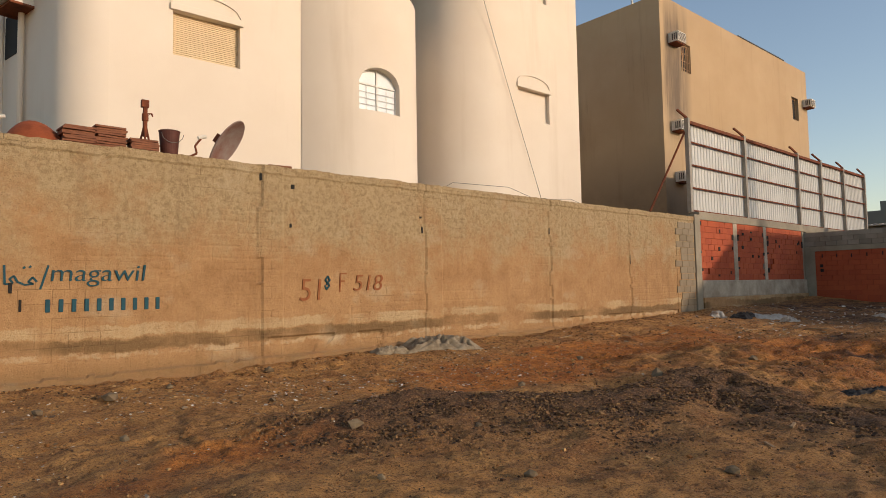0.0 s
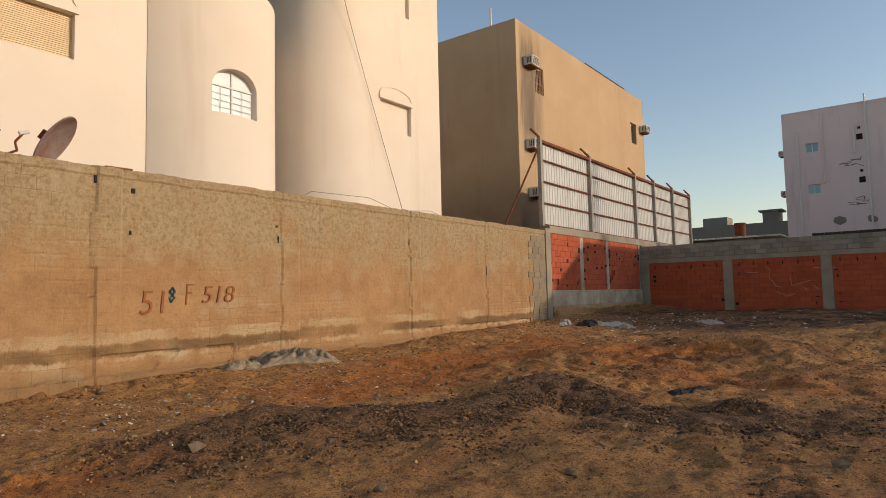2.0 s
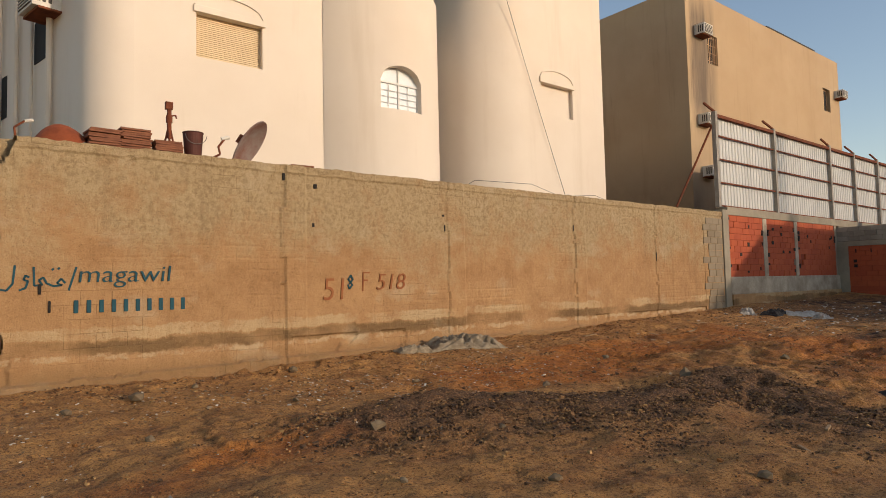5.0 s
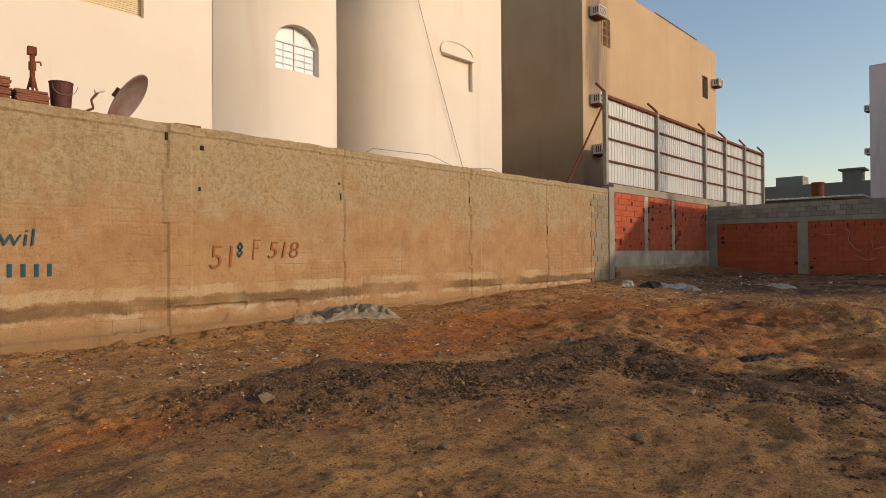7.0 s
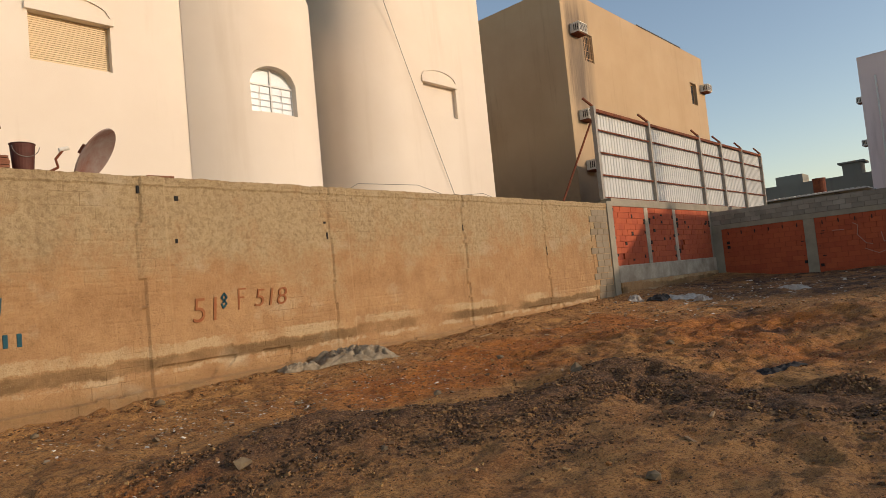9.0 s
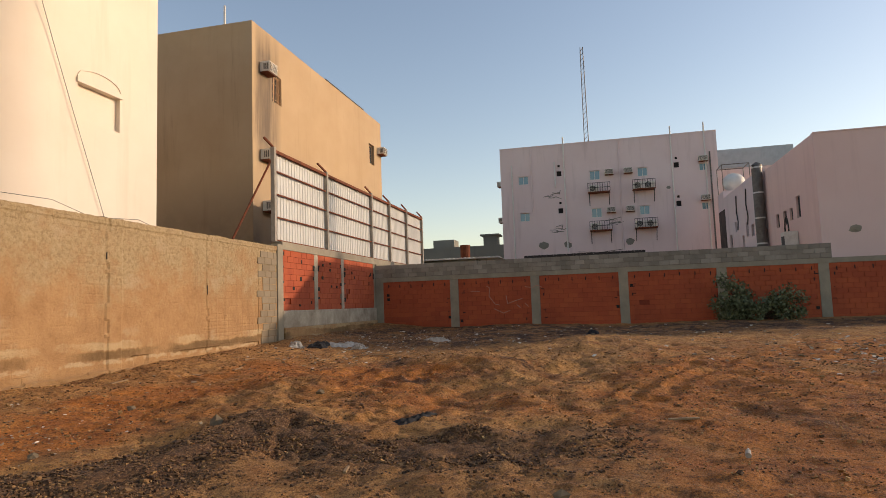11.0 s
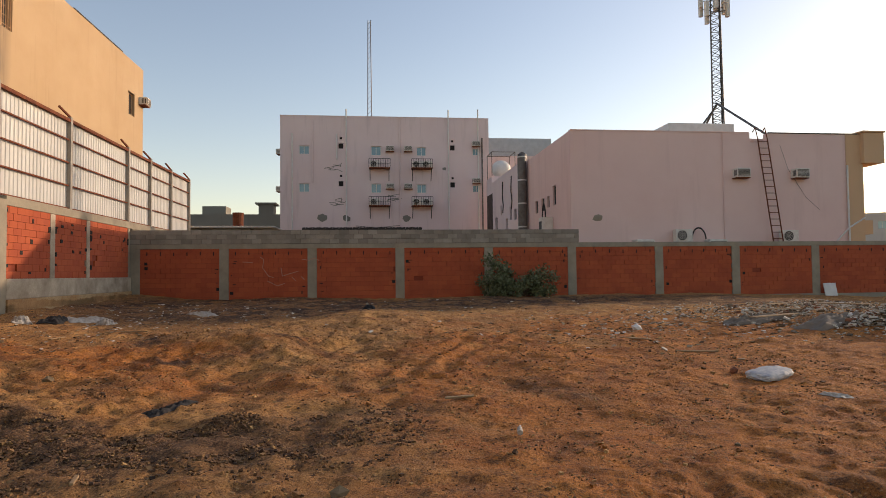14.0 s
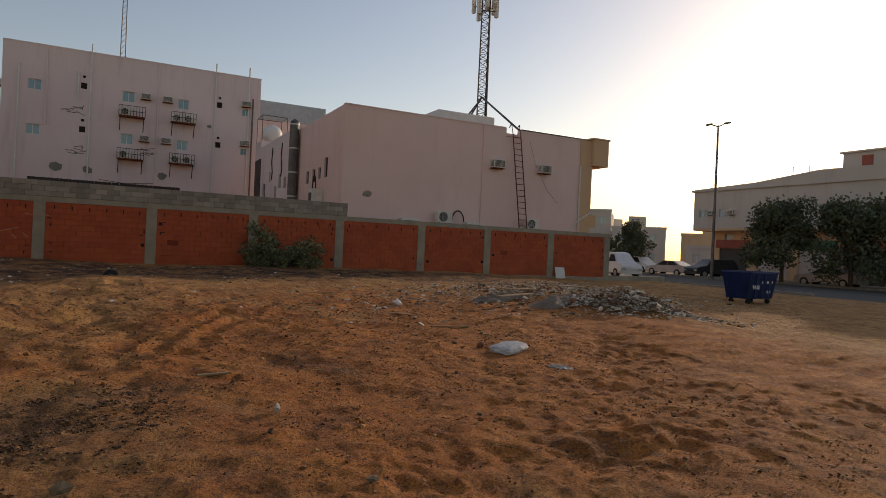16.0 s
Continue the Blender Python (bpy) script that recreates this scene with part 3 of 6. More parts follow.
def lay(parent, name, material, u0, u1, z0, z1, course, long, seed, gaps=0.0, joint=0.007, depth=0.1):
    """Lays courses of pieces in the parent's front plane (its x and z), each an object of its own."""
    rng = random.Random(seed)
    rows = max(1, round((z1 - z0) / course))
    hh = (z1 - z0) / rows
    for r in range(rows):
        u = u0 - (long / 2 if r % 2 else 0)
        while u < u1 - 0.03:
            a, b = max(u, u0), min(u + long, u1)
            u += long
            if b - a < 0.05 or rng.random() < gaps:
                continue
            key = (material, round(b - a, 2), round(hh, 3))
            if key not in BRICKS:
                BRICKS[key] = brick_mesh(name, b - a - joint, depth, hh - joint, material)
            ob = new(name, BRICKS[key])
            ob.parent = parent
            ob.location = (a + joint / 2, rng.uniform(-0.004, 0.004), z0 + r * hh + joint / 2)


# red wall to the east: posts, beams, plinth, panels of clay blocks, concrete blocks above
POSTS = [8.55, 5.05, 1.48, -2.19, -6.02, -9.72, -13.72, -17.34, -21.22, -25.05]
FACE_E = pose(RED_X, 0, 0, 0, 0, -90)     # local x runs to -y, local -y faces the lot
frame_e = tagged(part("wall_east", box(B(), 25.24, 0.05, -0.2, 25.26, 0.2, 2.7), "concrete"), "concrete frame of a boundary wall of red clay blocks", "wall", kind="structure")
frame_e.matrix_world = FACE_E
for k, py in enumerate(POSTS):
    bm = box(B(), -py - 0.19, -0.012 - 0.004 * (k % 3), -0.2, -py + 0.19, 0.21, 2.55, 0.012)
    part("column", bm, "concrete", frame_e)
part("ring_beam", box(B(), -8.75, -0.02, 2.55, 25.24, 0.22, 2.75, 0.015), "concrete", frame_e)
part("plinth", box(B(), -8.75, -0.05, -0.3, 25.24, 0.23, 0.36, 0.02), "concrete", frame_e)
panels = []
for k, (a, b) in enumerate(zip(POSTS, POSTS[1:])):
    u0, u1 = -a + 0.19, -b - 0.19
    p = part("wall_panel", box(B(), u0, 0.05, 0.36, u1, 0.18, 2.55), "red_mortar")
    p.matrix_world = FACE_E
    tagged(p, "bay of red hollow clay blocks between concrete posts", "wall panel", "bays of the red wall", "structure")
    panels.append((p, u0, u1))
crown = part("block_courses", box(B(), -8.75, 0.04, 2.75, 10.05, 0.17, 3.3), "mortar")
crown.matrix_world = FACE_E
tagged(crown, "three courses of grey concrete blocks on the red wall", "block wall", kind="structure")

# brick bays under the metal fence, on the north side
FACE_N = pose(0, WALL_Y, 0)
frame_n = tagged(part("wall_north_bays", box(B(), 27.7, 0.0, 0.3, 27.9, 0.22, 3.4), "concrete"), "concrete frame and plinth with red clay block bays", "wall", kind="structure")
frame_n.matrix_world = FACE_N
part("column", box(B(), 18.72, -0.05, -0.2, 19.08, 0.24, 3.55, 0.02), "concrete", frame_n)
for a, b in ((21.48, 21.78), (23.95, 24.22)):
    part("column", box(B(), a, -0.012, 1.42, b, 0.2, 3.4, 0.03), "plinth", frame_n)
part("plinth", box(B(), 19.08, -0.06, 0.86, 27.88, 0.22, 1.42, 0.03), "plinth", frame_n)
part("footing", box(B(), 19.08, -0.1, 0.0, 27.85, 0.24, 0.86, 0.02), "render", frame_n)
part("ring_beam", box(B(), 19.08, -0.03, 3.4, 38.5, 0.34, 3.66, 0.015), "concrete", frame_n)
part("rear_wall", box(B(), 28.15, 0.0, -0.2, 38.5, 0.22, 3.4), "concrete", frame_n)
bays_n = []
for a, b in ((19.08, 21.48), (21.78, 23.95), (24.22, 27.7)):
    p = part("wall_panel", box(B(), a, 0.05, 1.42, b, 0.18, 3.4), "red_mortar")
    p.matrix_world = FACE_N
    tagged(p, "bay of red hollow clay blocks above a concrete plinth", "wall panel", "bays under the fence", "structure")
    bays_n.append((p, a, b))


# ---- windows and air conditioners ----
def window(parent, u0, z0, u1, z1, panes=2, depth=0.12, glass="glass", y=0.0, frame_mat="alu"):
    """A sliding window in an opening of the parent's front plane: frame, mullions and panes."""
    bm = B()
    f = 0.05
    box(bm, u0, y + depth, z0, u1, y + depth + 0.06, z0 + f)
    box(bm, u0, y + depth, z1 - f, u1, y + depth + 0.06, z1)
    for k in range(panes + 1):
        u = u0 + (u1 - u0 - f) * k / panes
        box(bm, u, y + depth + 0.002, z0 + f, u + f, y + depth + 0.058, z1 - f)
    w = part("window", bm, frame_mat, parent)
    for k in range(panes):
        a = u0 + (u1 - u0 - f) * k / panes + f
        b = u0 + (u1 - u0 - f) * (k + 1) / panes
        part("pane", box(B(), a, y + depth + 0.02 + 0.012 * (k % 2), z0 + f, b, y + depth + 0.03 + 0.012 * (k % 2), z1 - f), glass, w)
    return w


def window_ac(name="window_air_conditioner"):
    """A boxy window unit; origin at the middle of its back, front towards -y."""
    t = thing(name, (0, 0, -50), "aged off-white window air conditioner in the facade", "air conditioner", "window air conditioners")
    part("casing", box(B(), -0.34, -0.42, -0.22, 0.34, 0.05, 0.22, 0.015), "ac", t)
    bm = B()
    box(bm, -0.30, -0.432, -0.18, 0.30, -0.421, 0.18)
    part("coil", bm, "ac_dark", t)
    for k in range(7):
        part("slat", box(B(), -0.30, -0.446, -0.17 + k * 0.055, 0.30, -0.433, -0.155 + k * 0.055), "ac", t)
    for s in (-1, 1):
        bm = B()
        for k in range(3):
            box(bm, s * 0.342, -0.36 + k * 0.09, -0.14, s * 0.346, -0.31 + k * 0.09, 0.14)
        part("side_louver", bm, "ac_dark", t)
    part("bracket", box(B(), -0.36, -0.34, -0.26, 0.36, 0.05, -0.222), "rust", t)
    return t


def split_unit(name="outdoor_unit"):
    """An outdoor unit of a split air conditioner; origin at its base, front towards -y."""
    t = thing(name, (0, 0, -50), "white outdoor unit of a split air conditioner", "air conditioner", "outdoor units")
    part("casing", box(B(), -0.42, -0.3, 0.03, 0.42, 0.0, 0.62, 0.015), "ac", t)
    bm = B()
    bmesh.ops.create_cone(bm, cap_ends=True, segments=24, radius1=0.24, radius2=0.24, depth=0.02, matrix=pose(-0.1, -0.306, 0.33, 90))
    part("fan_opening", bm, "ac_dark", t)
    bm = B()
    for r in (0.1, 0.17, 0.24):
        pts = [(-0.1 + r * math.cos(a), -0.322, 0.33 + r * math.sin(a)) for a in np.linspace(0, 2 * math.pi, 17)]
        pipe(bm, pts, 0.006, 4)
    for a in range(4):
        c, s = math.cos(a * math.pi / 4) * 0.24, math.sin(a * math.pi / 4) * 0.24
        rod(bm, (-0.1 - c, -0.322, 0.33 - s), (-0.1 + c, -0.322, 0.33 + s), 0.005, seg=4)
    part("fan_guard", bm, "ac", t)
    for s in (-0.3, 0.3):
        part("foot", box(B(), s - 0.04, -0.32, 0.0, s + 0.04, 0.02, 0.03), "dark", t)
    return t


AC, SPLIT = window_ac(), split_unit()


def ac_at(m, label=""):
    o = copy_thing(AC, m)
    if label:
        o["label"] = label
    return o


# ---- cream villa behind the long wall ----
def villa():
    """Rounded corners and a bowed stair bay; local axes are the world's."""
    v = thing("villa", (0, 0, 0), "cream rendered villa with rounded corners and a bowed stair bay", "house")
    top = 13.2
    # main block: rounded west corner, flat front with a shuttered window
    r = 0.85
    holes = [(3.46, 6.1, 4.86, 7.02), (3.46, 9.9, 4.86, 10.85)]
    bm = pierced(B(), 1.45 + r, 6.45, 0.0, top, 0.35, holes, y=11.6)
    ring = [(1.45 + r - r * math.sin(a), 11.6 + r - r * math.cos(a)) for a in np.linspace(0, math.pi / 2, 13)]
    ring += [(0.41, 17.56), (3.0, 18.1)]
    for (xa, ya), (xb, yb) in zip(ring, ring[1:]):
        q = [bm.verts.new(c) for c in ((xa, ya, 0), (xa, ya, top), (xb, yb, top), (xb, yb, 0))]
        bm.faces.new(q)
    bmesh.ops.remove_doubles(bm, verts=bm.verts, dist=0.001)
    bmesh.ops.recalc_face_normals(bm, faces=bm.faces)
    part("wall", bm, "cream", v, "cream rendered wall", smooth=True)
    # bowed stair bay
    cx, cy, rad, btop = 8.0, 13.0, 2.2, 8.7
    a0, a1 = math.radians(-50), math.radians(100)
    wa, wb = math.asin((7.42 - cx) / rad), math.asin((8.6 - cx) / rad)
    n = 48
    angles = sorted([a0 + (a1 - a0) * k / n for k in range(n + 1)] + [wa, wb])

    def arch(a):
        t = (a - wa) / (wb - wa) * 2 - 1
        return 6.2 + 0.38 * math.sqrt(max(0.0, 1 - t * t))

    bm = B()

    def p(a, q, z):
        return bm.verts.new((cx + q * math.sin(a), cy - q * math.cos(a), z))

    for a, b in zip(angles, angles[1:]):
        inside = wa - 1e-6 <= a and b <= wb + 1e-6
        spans = [((0, 0), (5.52, 5.52)), ((arch(a), arch(b)), (btop, btop))] if inside else [((0, 0), (btop, btop))]
        for (za, zb), (ta, tb) in spans:
            for q, flip in ((rad, False), (rad - 0.3, True)):
                f = [p(a, q, za), p(b, q, zb), p(b, q, tb), p(a, q, ta)]
                bm.faces.new(f[::-1] if flip else f)
        bm.faces.new((p(a, rad, btop), p(b, rad, btop), p(b, rad - 0.3, btop), p(a, rad - 0.3, btop)))
        if inside:
            bm.faces.new((p(a, rad, 5.52), p(a, rad - 0.3, 5.52), p(b, rad - 0.3, 5.52), p(b, rad, 5.52)))
            bm.faces.new((p(a, rad, arch(a)), p(b, rad, arch(b)), p(b, rad - 0.3, arch(b)), p(a, rad - 0.3, arch(a))))
    for a in (wa, wb):
        bm.faces.new((p(a, rad, 5.52), p(a, rad, arch(a)), p(a, rad - 0.3, arch(a)), p(a, rad - 0.3, 5.52)))
    bmesh.ops.remove_doubles(bm, verts=bm.verts, dist=0.0005)
    bmesh.ops.recalc_face_normals(bm, faces=bm.faces)
    bay = part("stair_bay", bm, "cream", v, "cream bowed stair bay with an arched window", smooth=True)
    # arched window in the bay
    mid = (wa + wb) / 2
    bm = B()
    fy = cy - (rad - 0.22) * math.cos(mid)
    for k in range(16):
        a, b = (wa + (wb - wa) * k / 16, wa + (wb - wa) * (k + 1) / 16)
        xa, xb = cx + rad * math.sin(a), cx + rad * math.sin(b)
        rod(bm, (xa, fy, arch(a) - 0.02), (xb, fy, arch(b) - 0.02), 0.025, seg=6)
    for x in (7.45, 8.01, 8.57):
        box(bm, x - 0.02, fy - 0.02, 5.52, x + 0.02, fy + 0.02, 6.21 if x != 8.01 else 6.56)
    for z in (5.54, 6.19):
        box(bm, 7.42, fy - 0.022, z - 0.02, 8.6, fy + 0.022, z + 0.02)
    for x in (7.72, 8.28):
        rod(bm, (x, fy - 0.02, 5.55), (x, fy - 0.02, 6.2), 0.008, seg=5)
    for z in (5.7, 5.85, 6.0):
        rod(bm, (7.44, fy - 0.02, z), (8.58, fy - 0.02, z), 0.008, seg=5)
    w = part("arched_window", bm, "white", v, "white arched window with glazing bars")
    bm = B()
    for k in range(16):
        a, b = (wa + (wb - wa) * k / 16, wa + (wb - wa) * (k + 1) / 16)
        xa, xb = cx + rad * math.sin(a), cx + rad * math.sin(b)
        bm.faces.new([bm.verts.new(c) for c in ((xa, fy + 0.012, 5.52), (xb, fy + 0.012, 5.52), (xb, fy + 0.012, arch(b)), (xa, fy + 0.012, arch(a)))])
    bmesh.ops.remove_doubles(bm, verts=bm.verts, dist=0.0005)
    bmesh.ops.recalc_face_normals(bm, faces=bm.faces)
    bmesh.ops.solidify(bm, geom=bm.faces[:], thickness=-0.004)
    part("pane", bm, "curtain", w, "white pane")
    # low metal skylight over the bay
    bm = B()
    for k in range(13):
        a = a0 + (a1 - a0) * k / 12
        rod(bm, (cx + 2.1 * math.sin(a), cy - 2.1 * math.cos(a), 8.85), (cx + 0.3 * math.sin(a), cy + 0.6, 10.2), 0.02, seg=5)
    for q, z in ((2.1, 8.9), (1.4, 9.45)):
        pipe(bm, [(cx + q * math.sin(a), cy + (1 - q / 2.1) * 0.4 - q * math.cos(a), z) for a in np.linspace(a0, a1, 15)], 0.02, 5)
    part("skylight_frame", bm, "dark", v, "dark metal skylight ribs")
    bm = B()
    tip = bm.verts.new((cx, cy + 0.6, 10.2))
    rim = [bm.verts.new((cx + 2.08 * math.sin(a), cy - 2.08 * math.cos(a), 8.86)) for a in np.linspace(a0, a1, 15)]
    for a, b in zip(rim, rim[1:]):
        bm.faces.new((a, b, tip))
    bmesh.ops.solidify(bm, geom=bm.faces[:], thickness=0.02)
    part("skylight_glass", bm, "glass", v)
    # tall block with rounded west corner and two blind windows
    r, x0, x1, y0 = 1.7, 11.15, 16.58, 11.5
    holes = [(13.58, 6.47, 15.05, 7.42), (13.6, 10.38, 15.05, 11.3)]
    bm = pierced(B(), x0 + r, x1, 0.0, top, 0.35, holes, y=y0)
    ring = [(x0 + r - r * math.sin(a), y0 + r - r * math.cos(a)) for a in np.linspace(0, math.pi / 2, 25)] + [(x0, 24.0)]
    for (xa, ya), (xb, yb) in zip(ring, ring[1:]):
        bm.faces.new([bm.verts.new(c) for c in ((xa, ya, 0), (xa, ya, top), (xb, yb, top), (xb, yb, 0))])
    bm.faces.new([bm.verts.new(c) for c in ((x1, y0 + 0.35, 0), (x1, 24, 0), (x1, 24, top), (x1, y0 + 0.35, top))])
    bmesh.ops.remove_doubles(bm, verts=bm.verts, dist=0.001)
    bmesh.ops.recalc_face_normals(bm, faces=bm.faces)
    part("tall_wall", bm, "cream", v, "cream rendered tall block", smooth=True)
    bm = B()
    box(bm, x0 + 0.2, y0 - 0.12, top, x1 + 0.12, 24, top + 0.12)
    box(bm, x0 + 0.1, y0 - 0.2, top + 0.12, x1 + 0.2, 24, top + 0.3, 0.04)
    part("cornice", bm, "cream", v)
    part("roof", box(B(), 1.6, 12.6, top - 0.2, x1 - 0.1, 23.9, top), "cream", v)
    for (u0, z0, u1, z1), yy in zip(holes + [(3.46, 6.1, 4.86, 7.02), (3.46, 9.9, 4.86, 10.85)], (y0, y0, 11.6, 11.6)):
        if yy == y0:
            part("blind", box(B(), u0, yy + 0.13, z0, u1, yy + 0.18, z1), "cream", v, "cream board closing a window")
        else:
            sh = part("shutter", box(B(), u0, yy + 0.16, z0, u1, yy + 0.18, z1), "shutter", v, "cream roller shutter, closed")
            nn = 22
            for k in range(nn):
                z = z0 + (z1 - z0) * k / nn
                part("slat", box(B(), u0, yy + 0.13, z + 0.004, u1, yy + 0.161, z + (z1 - z0) / nn - 0.004, 0.006), "shutter", sh)
        # lintel hood with a shallow arch on it
        bm = box(B(), u0 - 0.06, yy - 0.06, z1, u1 + 0.06, yy - 0.002, z1 + 0.14, 0.01)
        pts = [(u0 - 0.03 + (u1 - u0 + 0.06) * k / 16, z1 + 0.16 + 0.3 * math.sqrt(1 - (k / 8 - 1) ** 2)) for k in range(17)]
        for (a, za), (b, zb) in zip(pts, pts[1:]):
            beam(bm, (a, yy - 0.015, za), (b, yy - 0.015, zb), 0.03, 0.04)
        part("window_hood", bm, "cream", v)
    # drain pipes and windows on the shaded, slanting west side
    for x, y, rr in ((1.14, 13.57, 0.06), (0.93, 14.6, 0.04), (0.74, 15.57, 0.05), (0.5, 16.7, 0.05)):
        part("drain_pipe", rod(B(), (x, y, 0.5), (x, y, top), rr, seg=10), "cream", v)
    for x, y, z0, z1 in ((0.56, 16.82, 5.5, 6.5), (1.08, 14.25, 6.3, 7.2)):
        bm = box(B(), -0.4, -0.012, z0, 0.4, 0.05, z1)
        bmesh.ops.transform(bm, matrix=pose(x, y, 0, 0, 0, -78.5), verts=bm.verts)
        part("window", bm, "shade", v)
    # lower wing that carries the side on, its top falling back under a tiled verge
    ends = [((0.41, 17.56), 8.45), ((-0.31, 21.1), 7.5)]
    bm = B()
    quad = [bm.verts.new((*ends[0][0], 0)), bm.verts.new((*ends[1][0], 0)), bm.verts.new((*ends[1][0], ends[1][1])), bm.verts.new((*ends[0][0], ends[0][1]))]
    far = [bm.verts.new(c.co + Vector((4.0, 0.8, 0))) for c in quad]
    bm.faces.new(quad)
    bm.faces.new(far[::-1])
    for i in range(4):
        bm.faces.new((quad[i], far[i], far[(i + 1) % 4], quad[(i + 1) % 4]))
    bmesh.ops.recalc_face_normals(bm, faces=bm.faces)
    part("rear_wing", bm, "cream", v)
    for k in range(3):
        shift = Vector((-0.1 - 0.1 * k, -0.02 * k, 0.02 + 0.1 * k))
        p0, p1 = Vector((*ends[0][0], ends[0][1])) + shift, Vector((*ends[1][0], ends[1][1])) + shift
        part("verge", beam(B(), p0, p1 + (p1 - p0) * 0.06, 0.22, 0.09), "tile", v, "brown tiled verge")
    return v


villa()
ac_at(pose(1.2, 13.58, 7.3, 0, 0, -78.5) @ Matrix.Scale(1.2, 4), "large aged window air conditioner on the villa's shaded side")
for z in (6.13, 9.2):
    ac_at(pose(0.26, 18.24, z, 0, 0, -78.5), "window air conditioner on the villa's lower rear wing")


# ---- ochre building behind the fence ----
def ochre():
    o = thing("ochre_house", pose(23.75, 12.5, 0), "ochre rendered house with stained corner and flat roof", "house")
    w, top = 16.35, 13.75
    holes = [(1.7, 10.75, 2.55, 12.05), (14.05, 10.6, 15.0, 11.9)]
    bm = pierced(B(), 0, w, 0, top, 0.3, holes)
    for a, b in (((0, 0.3), (0, 13.0)), ((w, 0.3), (w, 13.0))):
        bm.faces.new([bm.verts.new(c) for c in ((*a, 0), (*b, 0), (*b, top), (*a, top))])
    bm.faces.new([bm.verts.new(c) for c in ((0, 13.0, 0), (0, 13.0, top), (w, 13.0, top), (w, 13.0, 0))])
    bmesh.ops.remove_doubles(bm, verts=bm.verts, dist=0.001)
    bmesh.ops.recalc_face_normals(bm, faces=bm.faces)
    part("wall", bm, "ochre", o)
    part("roof", box(B(), 0.02, 0.3, top - 0.3, w - 0.02, 12.98, top - 0.1), "ochre", o)
    part("parapet_strip", box(B(), 7.5, -0.02, top, 13.2, 0.2, top + 0.06), "dark", o)
    part("roof_pipe", rod(B(), (0.5, 1.6, top - 0.1), (0.5, 1.6, top + 1.1), 0.05), "white", o)
    for h in holes:
        window(o, *h, panes=2, depth=0.16, frame_mat="buff", glass="shade")
    bm = B()
    for k in range(6):
        rod(bm, (1.72 + k * 0.16, 0.05, 10.76), (1.72 + k * 0.16, 0.05, 12.04), 0.012, seg=5)
    for k in range(4):
        rod(bm, (1.7, 0.05, 10.9 + k * 0.35), (2.55, 0.05, 10.9 + k * 0.35), 0.012, seg=5)
    part("window_grille", bm, "buff", o)
    return o


ochre()
for u, z in ((1.0, 11.95), (1.0, 8.1), (1.15, 5.9), (16.0, 11.75)):
    o = ac_at(pose(23.75 + u, 12.46, z))
    if z < 6:
        o["label"] = "dusty window air conditioner low on the stained wall"


# ---- corrugated fence on the north wall ----
def fence():
    f = thing("metal_fence", (0, 9.0, 3.66), "white corrugated metal fence with rusty rails on posts", "fence")
    posts = (19.0, 23.15, 28.2, 30.85, 33.8, 36.95)
    H = 3.1
    for k, x in enumerate(posts):
        p = part("post", box(B(), x - 0.07, -0.1, 0, x + 0.07, 0.04, H + 0.02, 0.006), "post_grey", f)
        part("arm", beam(B(), (x, -0.05, H), (x - 0.35 - 0.1 * (k % 2), 0.12, H + 0.28), 0.06, 0.06), "rust", p, "rusty arm")
    for a, b in zip(posts, posts[1:]):
        for z in (0.06, 0.82, 1.58, 2.34):
            part("rail", box(B(), a + 0.07, -0.06, z - 0.022, b - 0.07, -0.01, z + 0.022), "rust", f, "rusty rail")
        part("top_rail", box(B(), a + 0.07, -0.09, H - 0.16, b - 0.07, 0.0, H - 0.06), "rust", f, "rusty top rail")
        # folded sheet
        n = int((b - a) / 0.2)
        prof = []
        for k in range(n):
            x = a + (b - a) * k / n
            w = (b - a) / n
            prof += [(x, 0.04), (x + w * 0.6, 0.04), (x + w * 0.7, 0.018), (x + w * 0.9, 0.018)]
        prof.append((b, 0.04))
        vs = [(x, y, z) for z in (0.0, H - 0.04) for x, y in prof]
        m = len(prof)
        ob = sheet("sheet", vs, [(i, i + 1, m + i + 1, m + i) for i in range(m - 1)], "zinc", f)
        so = ob.modifiers.new("thick", "SOLIDIFY")
        so.thickness = 0.004
    part("stay", rod(B(), (17.6, 0.6, 0.0), (19.0, 0.02, 2.75), 0.035), "rust", f, "rusty slanting stay")
    return f


fence()


# ---- low pink building beyond the red wall ----
PINK = pose(29.8, -10.34, 0, 0, 0, -90)


